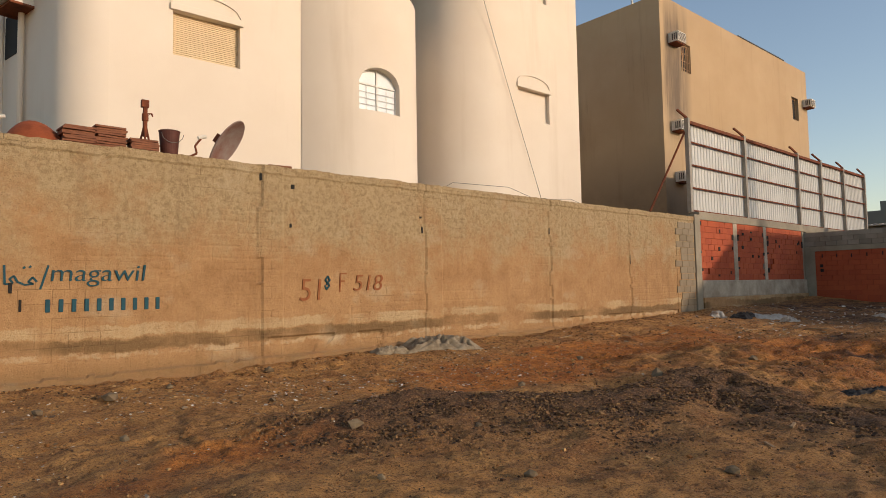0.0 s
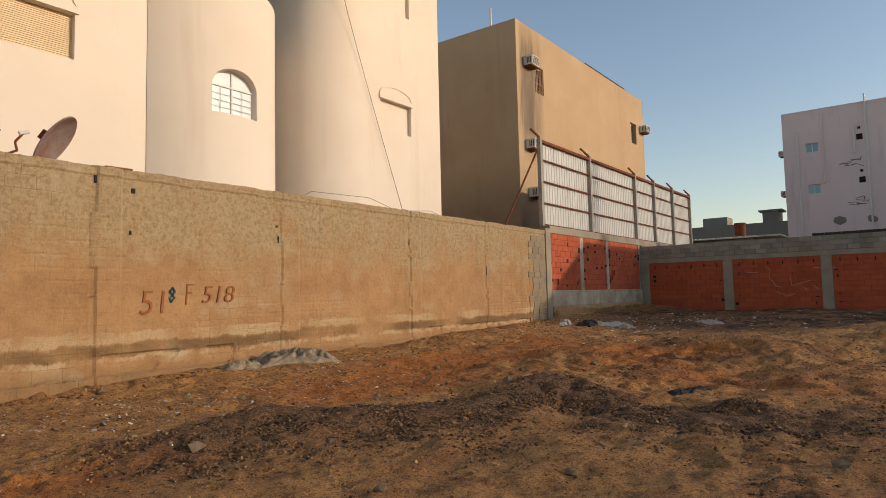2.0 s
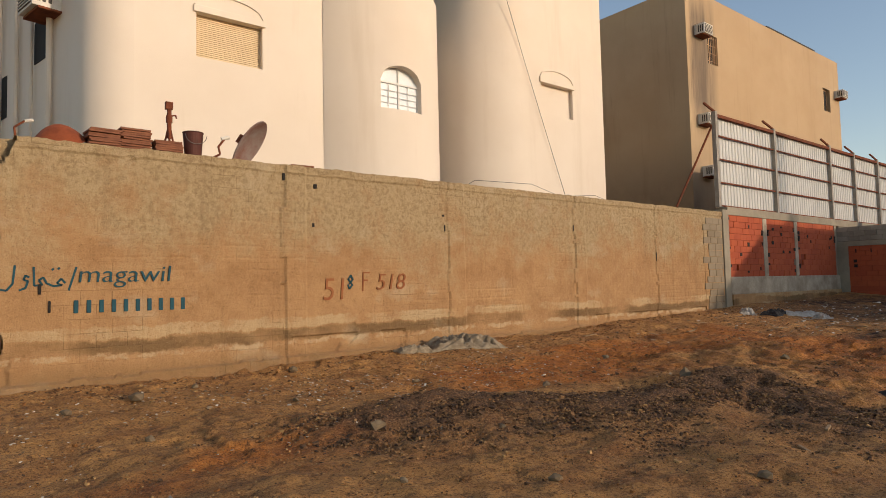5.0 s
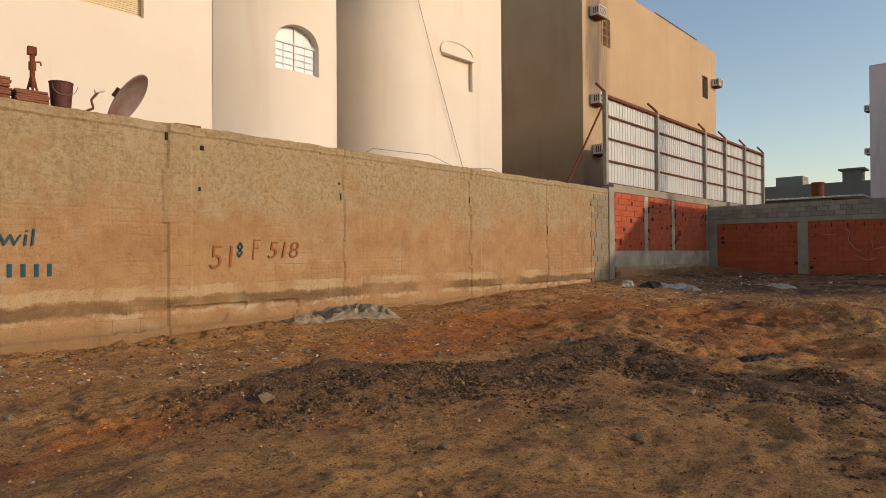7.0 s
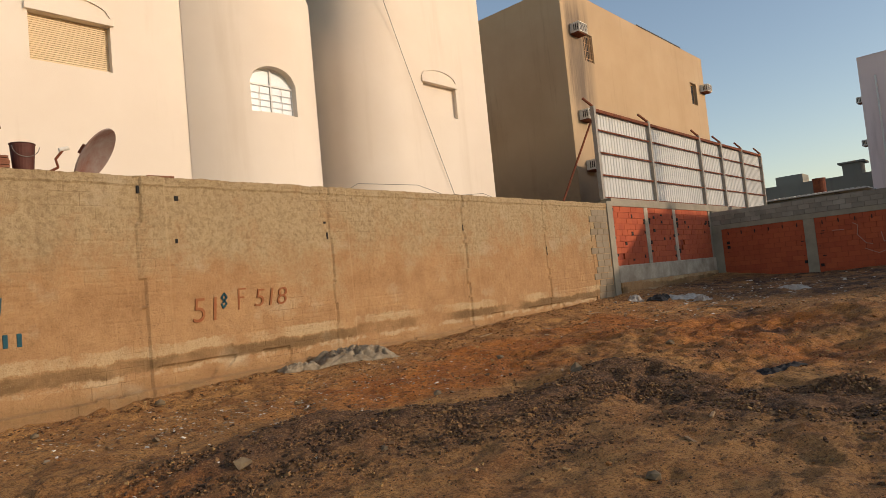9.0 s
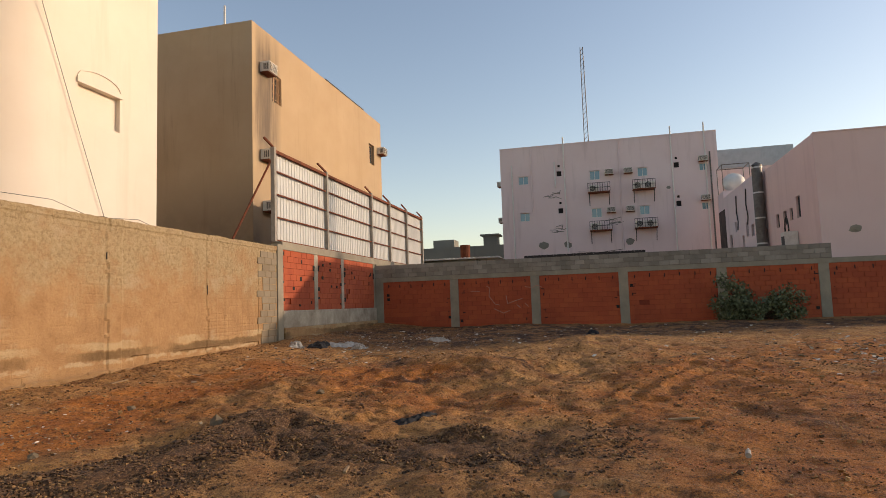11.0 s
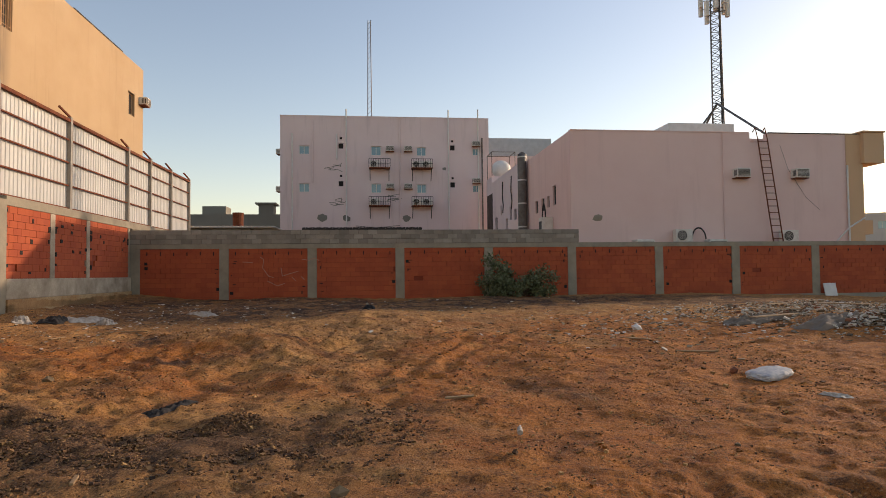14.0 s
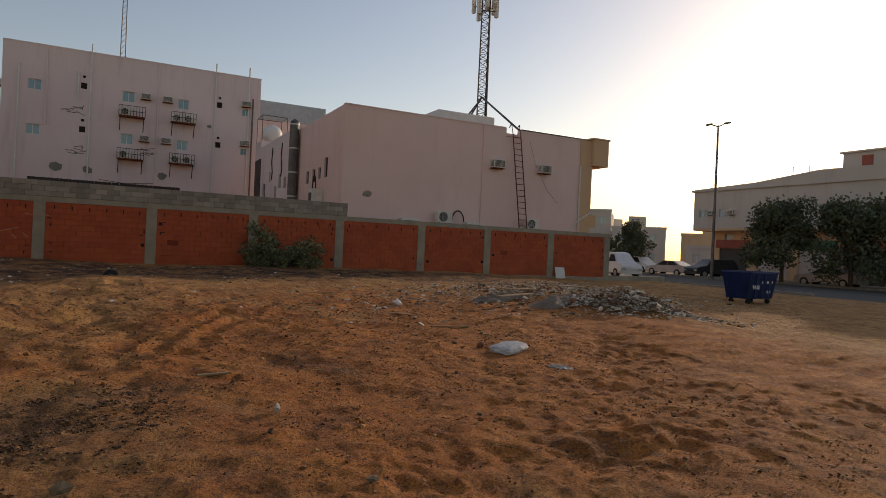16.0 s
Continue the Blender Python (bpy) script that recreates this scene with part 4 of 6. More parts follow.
def pink_house():
    o = thing("pink_building", PINK, "low pink rendered building with buff street end", "building")
    top, w = 8.15, 15.0
    bm = pierced(B(), 0, w, 0, top, 0.3, [(9.05, 7.7, 9.95, top)])
    bmesh.ops.recalc_face_normals(bm, faces=bm.faces)
    part("wall", bm, "pink", o)
    # side that runs back, lower towards its far end
    side = pierced(B(), 0.302, 8.25, 0, 8.15, 0.3, [(2.4, 4.9, 3.0, 5.9), (3.6, 4.9, 4.1, 5.5), (4.6, 4.8, 5.2, 5.5), (5.9, 4.8, 6.5, 5.5)])
    bmesh.ops.recalc_face_normals(side, faces=side.faces)
    bmesh.ops.transform(side, matrix=Matrix(((0, -1, 0, 0.3), (1, 0, 0, 0), (0, 0, 1, 0), (0, 0, 0, 1))), verts=side.verts)
    part("side_wall", side, "pink", o)
    for a, b, c, d in ((2.4, 4.9, 3.0, 5.9), (3.6, 4.9, 4.1, 5.5), (4.6, 4.8, 5.2, 5.5), (5.9, 4.8, 6.5, 5.5)):
        part("window", box(B(), 0.1, a, b, 0.16, c, d), "shade", o)
    part("roof", box(B(), 0.3, 0.3, top - 0.35, w, 10, top - 0.2), "pink", o)
    part("rear_wall", box(B(), 0.3, 10, 0, w, 10.3, top - 0.2), "pink", o)
    part("street_end", box(B(), w, -0.006, 0, w + 0.02, 10, top), "buff", o)
    part("end_strip", box(B(), 14.1, -0.03, 0, w, -0.003, top), "buff", o, "buff painted strip")
    part("cornice_box", box(B(), w - 0.1, -0.25, 6.7, w + 1.0, 9, 8.22, 0.02), "buff", o, "buff overhanging cornice box")
    part("cornice_cap", box(B(), w - 0.2, -0.3, 8.22, w + 1.06, 9.1, 8.3), "buff", o)
    part("balcony", box(B(), w + 0.02, 0.4, 3.2, w + 0.8, 3.0, 3.9), "buff", o)
    part("coping", box(B(), 0.02, -0.03, top, 9.0, 0.32, top + 0.05), "pink", o)
    part("coping", box(B(), 10.0, -0.03, top, w - 0.25, 0.32, top + 0.05), "dark", o)
    part("drain_pipe", rod(B(), (7.62, -0.04, 2.2), (7.62, -0.04, top - 0.02), 0.03), "pink", o)
    part("white_pipe", pipe(B(), [(14.1, -0.09, 2.3), (14.1, -0.09, 6.6)], 0.045), "white", o)
    part("white_pipe", pipe(B(), [(13.3, -0.06, 2.7), (14.1, -0.1, 3.5), (15.0, -0.06, 4.0)], 0.04), "white", o)
    rng = random.Random(4)
    bm = B()
    bmesh.ops.create_icosphere(bm, subdivisions=2, radius=0.2, matrix=Matrix.Translation((1.28, 0.0, 4.0)) @ Matrix.Diagonal((1.3, 0.25, 0.75, 1)))
    for v in bm.verts:
        v.co += Vector((rng.uniform(-1, 1), rng.uniform(-0.3, 0.3), rng.uniform(-1, 1))) * 0.04
    part("broken_patch", bm, "concrete", o, "grey broken hole in the render")
    bm = B()
    pipe(bm, [(10.6, -0.02, 7.6), (11.0, -0.02, 6.4), (11.9, -0.02, 5.0), (12.6, -0.02, 4.4)], 0.008, 4)
    part("cable", bm, "steel", o)
    # roof hut
    part("roof_hut", box(B(), 6.8, 3.8, top - 0.2, 10.6, 8.0, 9.55, 0.08), "white", o, "white roof hut")
    part("roof_hut", box(B(), 2.6, 0.8, top - 0.2, 4.4, 2.0, 8.32), "rust", o, "rust-red roof box")
    return o


pink_house()
for u, z in ((8.45, 6.15), (11.5, 6.15)):
    ac_at(PINK @ pose(u, -0.02, z), "window air conditioner with rust streaks on pink wall")


def ladder():
    t = thing("ladder", PINK @ pose(9.45, -0.18, 0.0), "rusty steel ladder leaning on the pink wall", "ladder")
    a, b = Vector((-0.1, 0, 7.85)), Vector((0.5, -0.6, 0.25))
    for s in (0.0, 0.5):
        part("rail", rod(B(), a + Vector((s, 0, 0)), b + Vector((s, 0, 0)), 0.03), "rust", t)
        part("grab_rail", pipe(B(), [a + Vector((s, 0, 0)), a + Vector((s - 0.05, 0.1, 0.55)), a + Vector((s, 0.4, 0.4))], 0.025), "rust", t)
    for k in range(24):
        p = a.lerp(b, (k + 0.5) / 24)
        part("rung", rod(B(), p, p + Vector((0.5, 0, 0)), 0.018, seg=6), "rust", t)
    return t


ladder()


def mast():
    """Lattice mast on the pink roof, with aerials at its head."""
    t = thing("lattice_mast", (36.0, -21.3, 7.95), "grey lattice telephone mast with aerials", "mast")
    H, a = 10.4, 0.42
    legs = [(math.cos(k * 2.094) * a, math.sin(k * 2.094) * a) for k in range(3)]
    for x, y in legs:
        part("leg", rod(B(), (x, y, 0), (x * 0.8, y * 0.8, H), 0.045), "steel", t)
    n = 22
    for k in range(n):
        z0, z1 = H * k / n, H * (k + 1) / n
        bm = B()
        for i in range(3):
            (xa, ya), (xb, yb) = legs[i], legs[(i + 1) % 3]
            f0, f1 = 1 - 0.2 * k / n, 1 - 0.2 * (k + 1) / n
            rod(bm, (xa * f0, ya * f0, z0), (xb * f1, yb * f1, z1), 0.022, seg=5)
            rod(bm, (xa * f0, ya * f0, z0), (xb * f0, yb * f0, z0), 0.018, seg=5)
        part("lattice", bm, "steel", t)
    for k in range(9):
        ang = k * 0.7
        r = 0.75
        x, y = math.cos(ang) * r, math.sin(ang) * r
        z = 8.55 + 0.35 * (k % 3)
        an = part("aerial", box(B(), x - 0.12, y - 0.1, z - 0.1, x + 0.12, y + 0.1, z + 1.2 - 0.4 * (k % 2), 0.03), "ac", t, "pale aerial panel")
        part("aerial_arm", rod(B(), (0, 0, z + 0.3), (x, y, z + 0.3), 0.03), "steel", an)
    bm = B()
    for k in range(20):
        rod(bm, (0.1, -0.42, k * 0.5), (0.1, -0.42, k * 0.5 + 0.5), 0.05 + 0.012 * (k % 2), seg=6)
    part("cables", bm, "dark", t, "dark cable bundle")
    for z, q in ((3.4, (-6.0, 1.0, 0.25)), (3.2, (-0.4, 2.2, 0.6)), (3.3, (2.5, 0.6, 0.3))):
        part("strut", rod(B(), (0, 0, z), q, 0.06), "steel", t)
    return t


mast()


# ---- tall pale pink block of flats ----
FLATS = pose(55.0, 6.6, 0.2, 0, 0, -90)


def flats():
    o = thing("apartment_block", FLATS, "pale pink apartment block with stained wall and many air conditioners", "apartment block")
    w, top = 17.8, 14.7
    holes = []
    for dz in (0.0, -3.22):
        holes += [(1.55, 11.45 + dz, 2.4, 12.18 + dz), (7.6, 11.4 + dz, 8.45, 12.2 + dz), (11.5, 11.4 + dz, 12.3, 12.15 + dz), (16.35, 11.5 + dz, 17.0, 12.1 + dz)]
        holes += [(4.85, 11.95 + dz, 5.25, 12.4 + dz), (14.4, 11.9 + dz, 14.8, 12.35 + dz), (4.95, 12.75 + dz, 5.15, 12.95 + dz), (14.5, 12.6 + dz, 14.7, 12.8 + dz)]
    bm = pierced(B(), 0, w, 0, top, 0.3, holes)
    for a, b in (((0, 0.3), (0, 12)), ((w, 0.3), (w, 12))):
        bm.faces.new([bm.verts.new(c) for c in ((*a, 0), (*b, 0), (*b, top), (*a, top))])
    bmesh.ops.remove_doubles(bm, verts=bm.verts, dist=0.001)
    bmesh.ops.recalc_face_normals(bm, faces=bm.faces)
    part("wall", bm, "pale_pink", o)
    part("roof", box(B(), 0.1, 0.3, top - 0.5, w - 0.1, 12, top - 0.3), "pale_pink", o)
    part("parapet_cap", box(B(), 0, -0.03, top, w, 0.33, top + 0.06), "pale_pink", o)
    for h in holes:
        if h[2] - h[0] > 0.6:
            window(o, *h, panes=2, depth=0.1, frame_mat="white")
        else:
            part("vent", box(B(), h[0], 0.12, h[1], h[2], 0.18, h[3]), "shade", o)
    for u, z0, z1, mat in ((5.5, 5.4, 15.3, "white"), (10.05, 4.5, 14.66, "pale_pink"), (14.25, 4.5, 15.4, "white"), (16.85, 4.5, 15.5, "white"), (2.7, 9.0, 14.4, "pale_pink"), (1.0, 4.5, 13.2, "white"), (17.2, 4.5, 13.0, "steel"), (4.7, 11.0, 13.2, "white")):
        part("drain_pipe", rod(B(), (u, -0.07, z0), (u, -0.07, z1), 0.06), mat, o)
    bm = pipe(B(), [(6.3, -0.04, 5.35), (8.0, -0.04, 5.2), (10.1, -0.04, 5.4)], 0.02, 5)
    part("cable", bm, "dark", o)
    rng = random.Random(9)
    for u, z, s in ((3.5, 6.05, 0.36), (5.5, 6.0, 0.3), (10.6, 6.0, 0.3), (13.9, 10.3, 0.12)):
        bm = B()
        bmesh.ops.create_icosphere(bm, subdivisions=2, radius=s, matrix=Matrix.Translation((u, 0.0, z)) @ Matrix.Diagonal((1.1, 0.08, 0.9, 1)))
        for v in bm.verts:
            v.co += Vector((rng.uniform(-1, 1), 0, rng.uniform(-1, 1))) * 0.08
        part("cement_patch", bm, "grey_wall", o, "grey cement patch")
    for dz in (0.0, -3.22):
        for u0 in (7.4, 11.0):
            rk = part("balcony_shelf", box(B(), u0, -0.8, 10.2 + dz, u0 + 1.8, 0.0, 10.27 + dz), "rust", o, "rusty shelf for outdoor units")
            bm = B()
            for k in range(10):
                rod(bm, (u0 + k * 0.2, -0.8, 10.27 + dz), (u0 + k * 0.2, -0.8, 11.0 + dz), 0.018, seg=5)
            for z in (10.6, 11.0):
                rod(bm, (u0, -0.8, z + dz), (u0 + 1.8, -0.8, z + dz), 0.022, seg=5)
            part("railing", bm, "dark", rk)
            for s in (0.1, 1.7):
                part("leg", rod(B(), (u0 + s, -0.75, 10.2 + dz), (u0 + s, -0.1, 9.2 + dz), 0.03), "dark", rk)
    for u, z in ((4.0, 10.4), (4.5, 7.4), (9.2, 7.8)):
        bm = B()
        for k in range(7):
            x0_, z0_ = u + rng.uniform(-0.5, 0.5), z + rng.uniform(-0.3, 0.3)
            pipe(bm, [(x0_, -0.005, z0_), (x0_ + rng.uniform(0.2, 0.6), -0.005, z0_ + rng.uniform(-0.15, 0.15)), (x0_ + rng.uniform(0.5, 0.9), -0.005, z0_ + rng.uniform(-0.2, 0.2))], 0.025, 4)
        part("wall_cracks", bm, "grey_wall", o, "grey filled cracks")
    # thin roof mast
    bm = B()
    for s in (-0.18, 0.18):
        rod(bm, (7.5 + s, 1.0, top - 0.3), (7.5 + s * 0.6, 1.0, 23.5), 0.035, seg=6)
    for k in range(20):
        z = top + k * 0.44
        rod(bm, (7.32, 1, z), (7.68, 1, z + 0.44), 0.02, seg=5)
    part("roof_mast", bm, "steel", o)
    return o


flats()
for dz in (0.0, -3.22):
    for u in (9.2, 10.75):
        ac_at(FLATS @ pose(u, -0.02, 11.95 + dz), "small white window air conditioner on pale pink wall")
    ac_at(FLATS @ pose(16.65, -0.02, 12.45 + dz), "small white window air conditioner above a bathroom window")
    ac_at(FLATS @ pose(-0.02, 1.0, 11.8 + dz, 0, 0, -90), "window air conditioner on the shaded side of the flats")
    for u0 in (7.4, 11.0):
        for k in range(2):
            if (u0, k) != (7.4, 1):
                copy_thing(SPLIT, FLATS @ pose(u0 + 0.5 + 0.85 * k, -0.15, 10.27 + dz))


# ---- other buildings behind the east wall ----
def block(name, m, w, d, h, mat, label, holes=(), category="building"):
    o = thing(name, m, label, category)
    bm = pierced(B(), 0, w, 0, h, 0.25, list(holes))
    for a, b in (((0, 0.25), (0, d)), ((w, 0.25), (w, d))):
        bm.faces.new([bm.verts.new(c) for c in ((*a, 0), (*b, 0), (*b, h), (*a, h))])
    bmesh.ops.remove_doubles(bm, verts=bm.verts, dist=0.001)
    bmesh.ops.recalc_face_normals(bm, faces=bm.faces)
    part("wall", bm, mat, o)
    part("roof", box(B(), 0.02, 0.25, h - 0.3, w - 0.02, d, h - 0.1), mat, o)
    for hh in holes:
        window(o, *hh, panes=2, depth=0.1)
    return o


g1 = block("grey_building", pose(64, 26, 0, 0, 0, -90), 19.5, 10, 7.4, "grey_wall", "low dark grey rendered building beyond the wall")
part("stair_hut", box(B(), 15.9, 1.0, 7.4, 17.3, 3.0, 8.5, 0.02), "grey_wall", g1)
part("stair_hut_roof", box(B(), 15.6, 0.8, 8.5, 17.6, 3.2, 8.65), "grey_wall", g1)
g2 = block("warehouse", pose(62, -9.0, 0, 0, 0, -90), 9.8, 12, 13.35, "pale_pink", "pale building with grey sheet cladding on top")
part("cladding", box(B(), -0.02, -0.06, 13.0, 9.82, 11, 14.75), "cladding", g2, "grey corrugated cladding")
ribs = B()
for k in range(39):
    box(ribs, k * 0.25, -0.1, 13.0, k * 0.25 + 0.08, -0.06, 14.75)
part("cladding_ribs", ribs, "cladding", g2)


def passage():
    """Rear wing that carries on from the pink building's side, with openings and soot."""
    o = thing("rear_wing", pose(38.3, -10.3, 0) @ pose(0, 0, 0, 0, 0, 180), "pale rear wing with small openings and a sooty end", "building")
    holes = [(-3.2, 4.9, -2.6, 5.6), (-4.6, 5.0, -4.0, 5.9), (-5.8, 4.4, -5.2, 5.2), (-7.6, 5.6, -7.2, 6.3), (-9.6, 4.0, -8.8, 5.6)]
    bm = pierced(B(), -12.8, 0.0, 0, 8.42, 0.25, holes)
    bmesh.ops.recalc_face_normals(bm, faces=bm.faces)
    part("wall", bm, "pale_pink", o)
    for a, b, c, d in holes:
        part("opening", box(B(), a, 0.12, b, c, 0.2, d), "shade", o)
    part("roof", box(B(), -12.8, 0.25, 8.0, 0.0, 8.0, 8.2), "pale_pink", o)
    part("sooty_end", box(B(), -12.8, -0.03, 0, -10.6, -0.002, 7.6, 0.005), "soot", o, "soot-blackened wall end")
    for x in (-3.8, -6.6):
        part("cable", pipe(B(), [(x, -0.04, 7.9), (x - 0.2, -0.04, 6.9), (x + 0.1, -0.04, 6.2), (x - 0.1, -0.04, 5.7)], 0.035, 5), "dark", o)
    return o


alley = passage()


def duct():
    t = thing("exhaust_duct", (38.0, -10.0, 0.0), "tall dark grey sheet-metal exhaust duct", "duct")
    for k in range(6):
        part("section", rod(B(), (0, 0, k * 1.4 + 0.02), (0, 0, k * 1.4 + 1.38), 0.27, seg=20), "steel", t)
        part("collar", rod(B(), (0, 0, k * 1.4 + 1.34), (0, 0, k * 1.4 + 1.42), 0.29, seg=20), "zinc", t)
    part("cap", rod(B(), (0, 0, 8.4), (0.0, -0.12, 8.6), 0.29, 0.2, seg=20), "steel", t)
    return t


duct()
tank = thing("water_tank", (51.8, -11.6, 0), "round white water tank on a frame", "water tank")
part("stand", box(B(), -1.1, -1.0, 0, 1.1, 1.0, 9.2, 0.02), "pale_pink", tank)
bm = B()
bmesh.ops.create_uvsphere(bm, u_segments=24, v_segments=12, radius=0.8, matrix=Matrix.Translation((0, 0, 9.95)) @ Matrix.Diagonal((1, 1, 0.9, 1)))
part("vessel", bm, "white", tank, smooth=True)
bm = B()
for x, y in ((-1.0, -0.95), (1.0, -0.95), (-1.0, 0.95), (1.0, 0.95)):
    rod(bm, (x, y, 9.2), (x, y, 11.2), 0.03)
pipe(bm, [(-1.0, -0.95, 11.2), (1.0, -0.95, 11.2), (1.0, 0.95, 11.2), (-1.0, 0.95, 11.2), (-1.0, -0.95, 11.2)], 0.03)
part("cage", bm, "steel", tank)

shed = thing("shed", (40, 12.0, 0), "low shed roof of pale corrugated sheet", "shed")
part("wall", box(B(), -1.5, -6, 0, 3, 2, 4.2), "grey_wall", shed)
bm = B()
for k in range(40):
    box(bm, -1.8, -7.4 + k * 0.25, 4.25, 3, -7.4 + k * 0.25 + 0.14, 4.3)
box(bm, -1.8, -7.5, 4.2, 3, 2.6, 4.26)
part("roof", bm, "zinc", shed, "pale corrugated roof sheets")
barrel = thing("roof_barrel", (40.2, 7.0, 4.3), "rusty barrel on a shed roof", "barrel")
part("drum", rod(B(), (0, 0, 0), (0, 0, 0.9), 0.32, seg=16), "rust", barrel)
part("rim", rod(B(), (0, 0, 0.86), (0, 0, 0.93), 0.34, seg=16), "rust", barrel)


# ---- things on the long wall ----
M.update({
    "bucket": plain("brown_rusty_bucket", "5e3226", "472318", 6, 0.7, 0.2, 0.2, 50),
    "dish": plain("rust_stained_dish", "7e4026", "9a8f88", 2.2, 0.7, 0.2, 0.2, 40),
    "rust_dish": plain("rusty_dish", "a0522c", "7a3a1e", 5, 0.85, 0.2, 0.3, 50),
    "cloth": plain("dirty_white_cloth", "aa9a80", "705e46", 7, 0.95, 0, 0.3, 70),
    "plastic": plain("white_plastic_bag", "bdb6ab", "8f8678", 9, 0.7, 0, 0.15, 60),
    "blue_bag": plain("blue_printed_bag", "7d8798", "c8c4bb", 12, 0.75, 0, 0.15, 60),
    "black_bag": plain("black_plastic", "1c1a19", "2b2725", 9, 0.9, 0, 0.2, 60),
    "wood": plain("weathered_wood", "a88a66", "7c6446", 9, 0.9, 0, 0.3, 60, (1, 6, 6)),
    "stone": plain("dusty_stone", "837258", "5f4e3a", 7, 0.95, 0, 0.5, 50),
    "carpet": plain("dirty_grey_carpet", "8a7b6b", "6b5d4f", 3, 0.95, 0, 0.4, 60),
    "dumpster": plain("blue_painted_steel", "1f3f77", "18305c", 4, 0.55, 0.2, 0.1, 40),
    "tyre": plain("tyre_rubber", "1b1b1b", "272625", 9, 0.85, 0, 0.1, 60),
    "car_white": plain("white_car_paint", "d8d8d6", "c8c7c3", 2, 0.3, 0, 0.02, 30),
    "car_silver": plain("silver_car_paint", "a3a29f", "8f8e8b", 2, 0.3, 0.4, 0.02, 30),
    "car_dark": plain("dark_car_paint", "2d2c2d", "393838", 2, 0.35, 0.2, 0.02, 30),
    "bark": plain("grey_bark", "5a4a3a", "43372b", 8, 0.95, 0, 0.5, 50),
    "leaf": leaf_material("tree_leaves", "3a3f28", "5c6140"),
    "bush_leaf": leaf_material("bush_leaves", "454d30", "7a805a"),
    "sign_red": plain("red_shop_sign", "8a3a2c", "a0503c", 4, 0.6, 0, 0.05, 40),
    "sign_green": plain("green_shop_sign", "2f6a4a", "3c7a58", 4, 0.6, 0, 0.05, 40),
    "kerb": plain("kerb_concrete", "8f887c", "777064", 3, 0.95, 0, 0.3, 40),
    "pebble": islands("pebbles", ["755532", "8f6a3e", "573a1e", "a8824f", "4c341e", "b08a58", "80501f"]),
    "dark_pebble": islands("dark_gravel", ["4c3420", "60442a", "735434", "3c2817", "84633e", "5a4028"]),
    "rubble": islands("rubble_pieces", ["a89c8a", "c4b9a8", "8d7d6a", "6b563f", "d0c7b8", "84543c", "b0a28c", "5a4834", "c9bfae"]),
    "litter": islands("litter_pieces", ["8a7458", "6f5a42", "a3907a", "5f4832", "7a5f40", "8f7c62", "c4b9a6", "d8cfc0"]),
})
TOP = 3.47


def dish(name, m, r, depth, mat, label):
    t = thing(name, m, label, "satellite dish")
    bm = B()
    rings, seg = 6, 32
    rows = []
    for k in range(rings + 1):
        q = r * k / rings
        rows.append([bm.verts.new((q * math.cos(a), q * math.sin(a) * 1.06, depth * (k / rings) ** 2)) for a in np.linspace(0, 2 * math.pi, seg, endpoint=False)] if k else [bm.verts.new((0, 0, 0))])
    for k in range(rings):
        for i in range(seg):
            j = (i + 1) % seg
            bm.faces.new((rows[0][0], rows[1][j], rows[1][i]) if k == 0 else (rows[k][i], rows[k][j], rows[k + 1][j], rows[k + 1][i]))
    bmesh.ops.recalc_face_normals(bm, faces=bm.faces)
    bmesh.ops.solidify(bm, geom=bm.faces[:], thickness=0.012)
    part("reflector", bm, mat, t, smooth=True)
    bm = B()
    pipe(bm, [(r * math.cos(a), r * math.sin(a) * 1.06, depth) for a in np.linspace(0, 2 * math.pi, 33)], 0.012, 6)
    part("rim", bm, mat, t)
    if depth < 0:
        part("mount", box(B(), -0.08, -0.08, 0.0, 0.08, 0.08, 0.12, 0.01), "rust", t)
    return t


dish("satellite_dish", look((3.53, 9.2, 3.88), (4.18, 8.67, 3.32)), 0.44, -0.1, "dish", "tilted rust-stained satellite dish on the wall top")
dish("satellite_dish", look((0.75, 9.2, 3.8), (0.6, 9.0, 4.6)), 0.36, 0.26, "rust_dish", "orange rusty dish lying face down on the wall")


def tiles(x, y, count, seed, w=0.42):
    t = thing("tile_stack", (x, y, TOP), "stack of brown clay tiles on the wall top", "tile stack", "tile stacks")
    rng = random.Random(seed)
    for k in range(count):
        a = rng.uniform(-6, 6)
        bm = box(B(), -w / 2, -0.12, 0, w / 2, 0.22, 0.03, 0.004)
        bmesh.ops.transform(bm, matrix=pose(rng.uniform(-0.02, 0.02), rng.uniform(-0.02, 0.02), k * 0.0345 + 0.002, 0, 0, a), verts=bm.verts)
        part("tile", bm, "tile", t)


tiles(1.32, 8.98, 8, 1)
tiles(1.75, 9.05, 10, 2)
tiles(2.2, 8.98, 6, 3, 0.4)
tiles(4.5, 9.05, 2, 4)

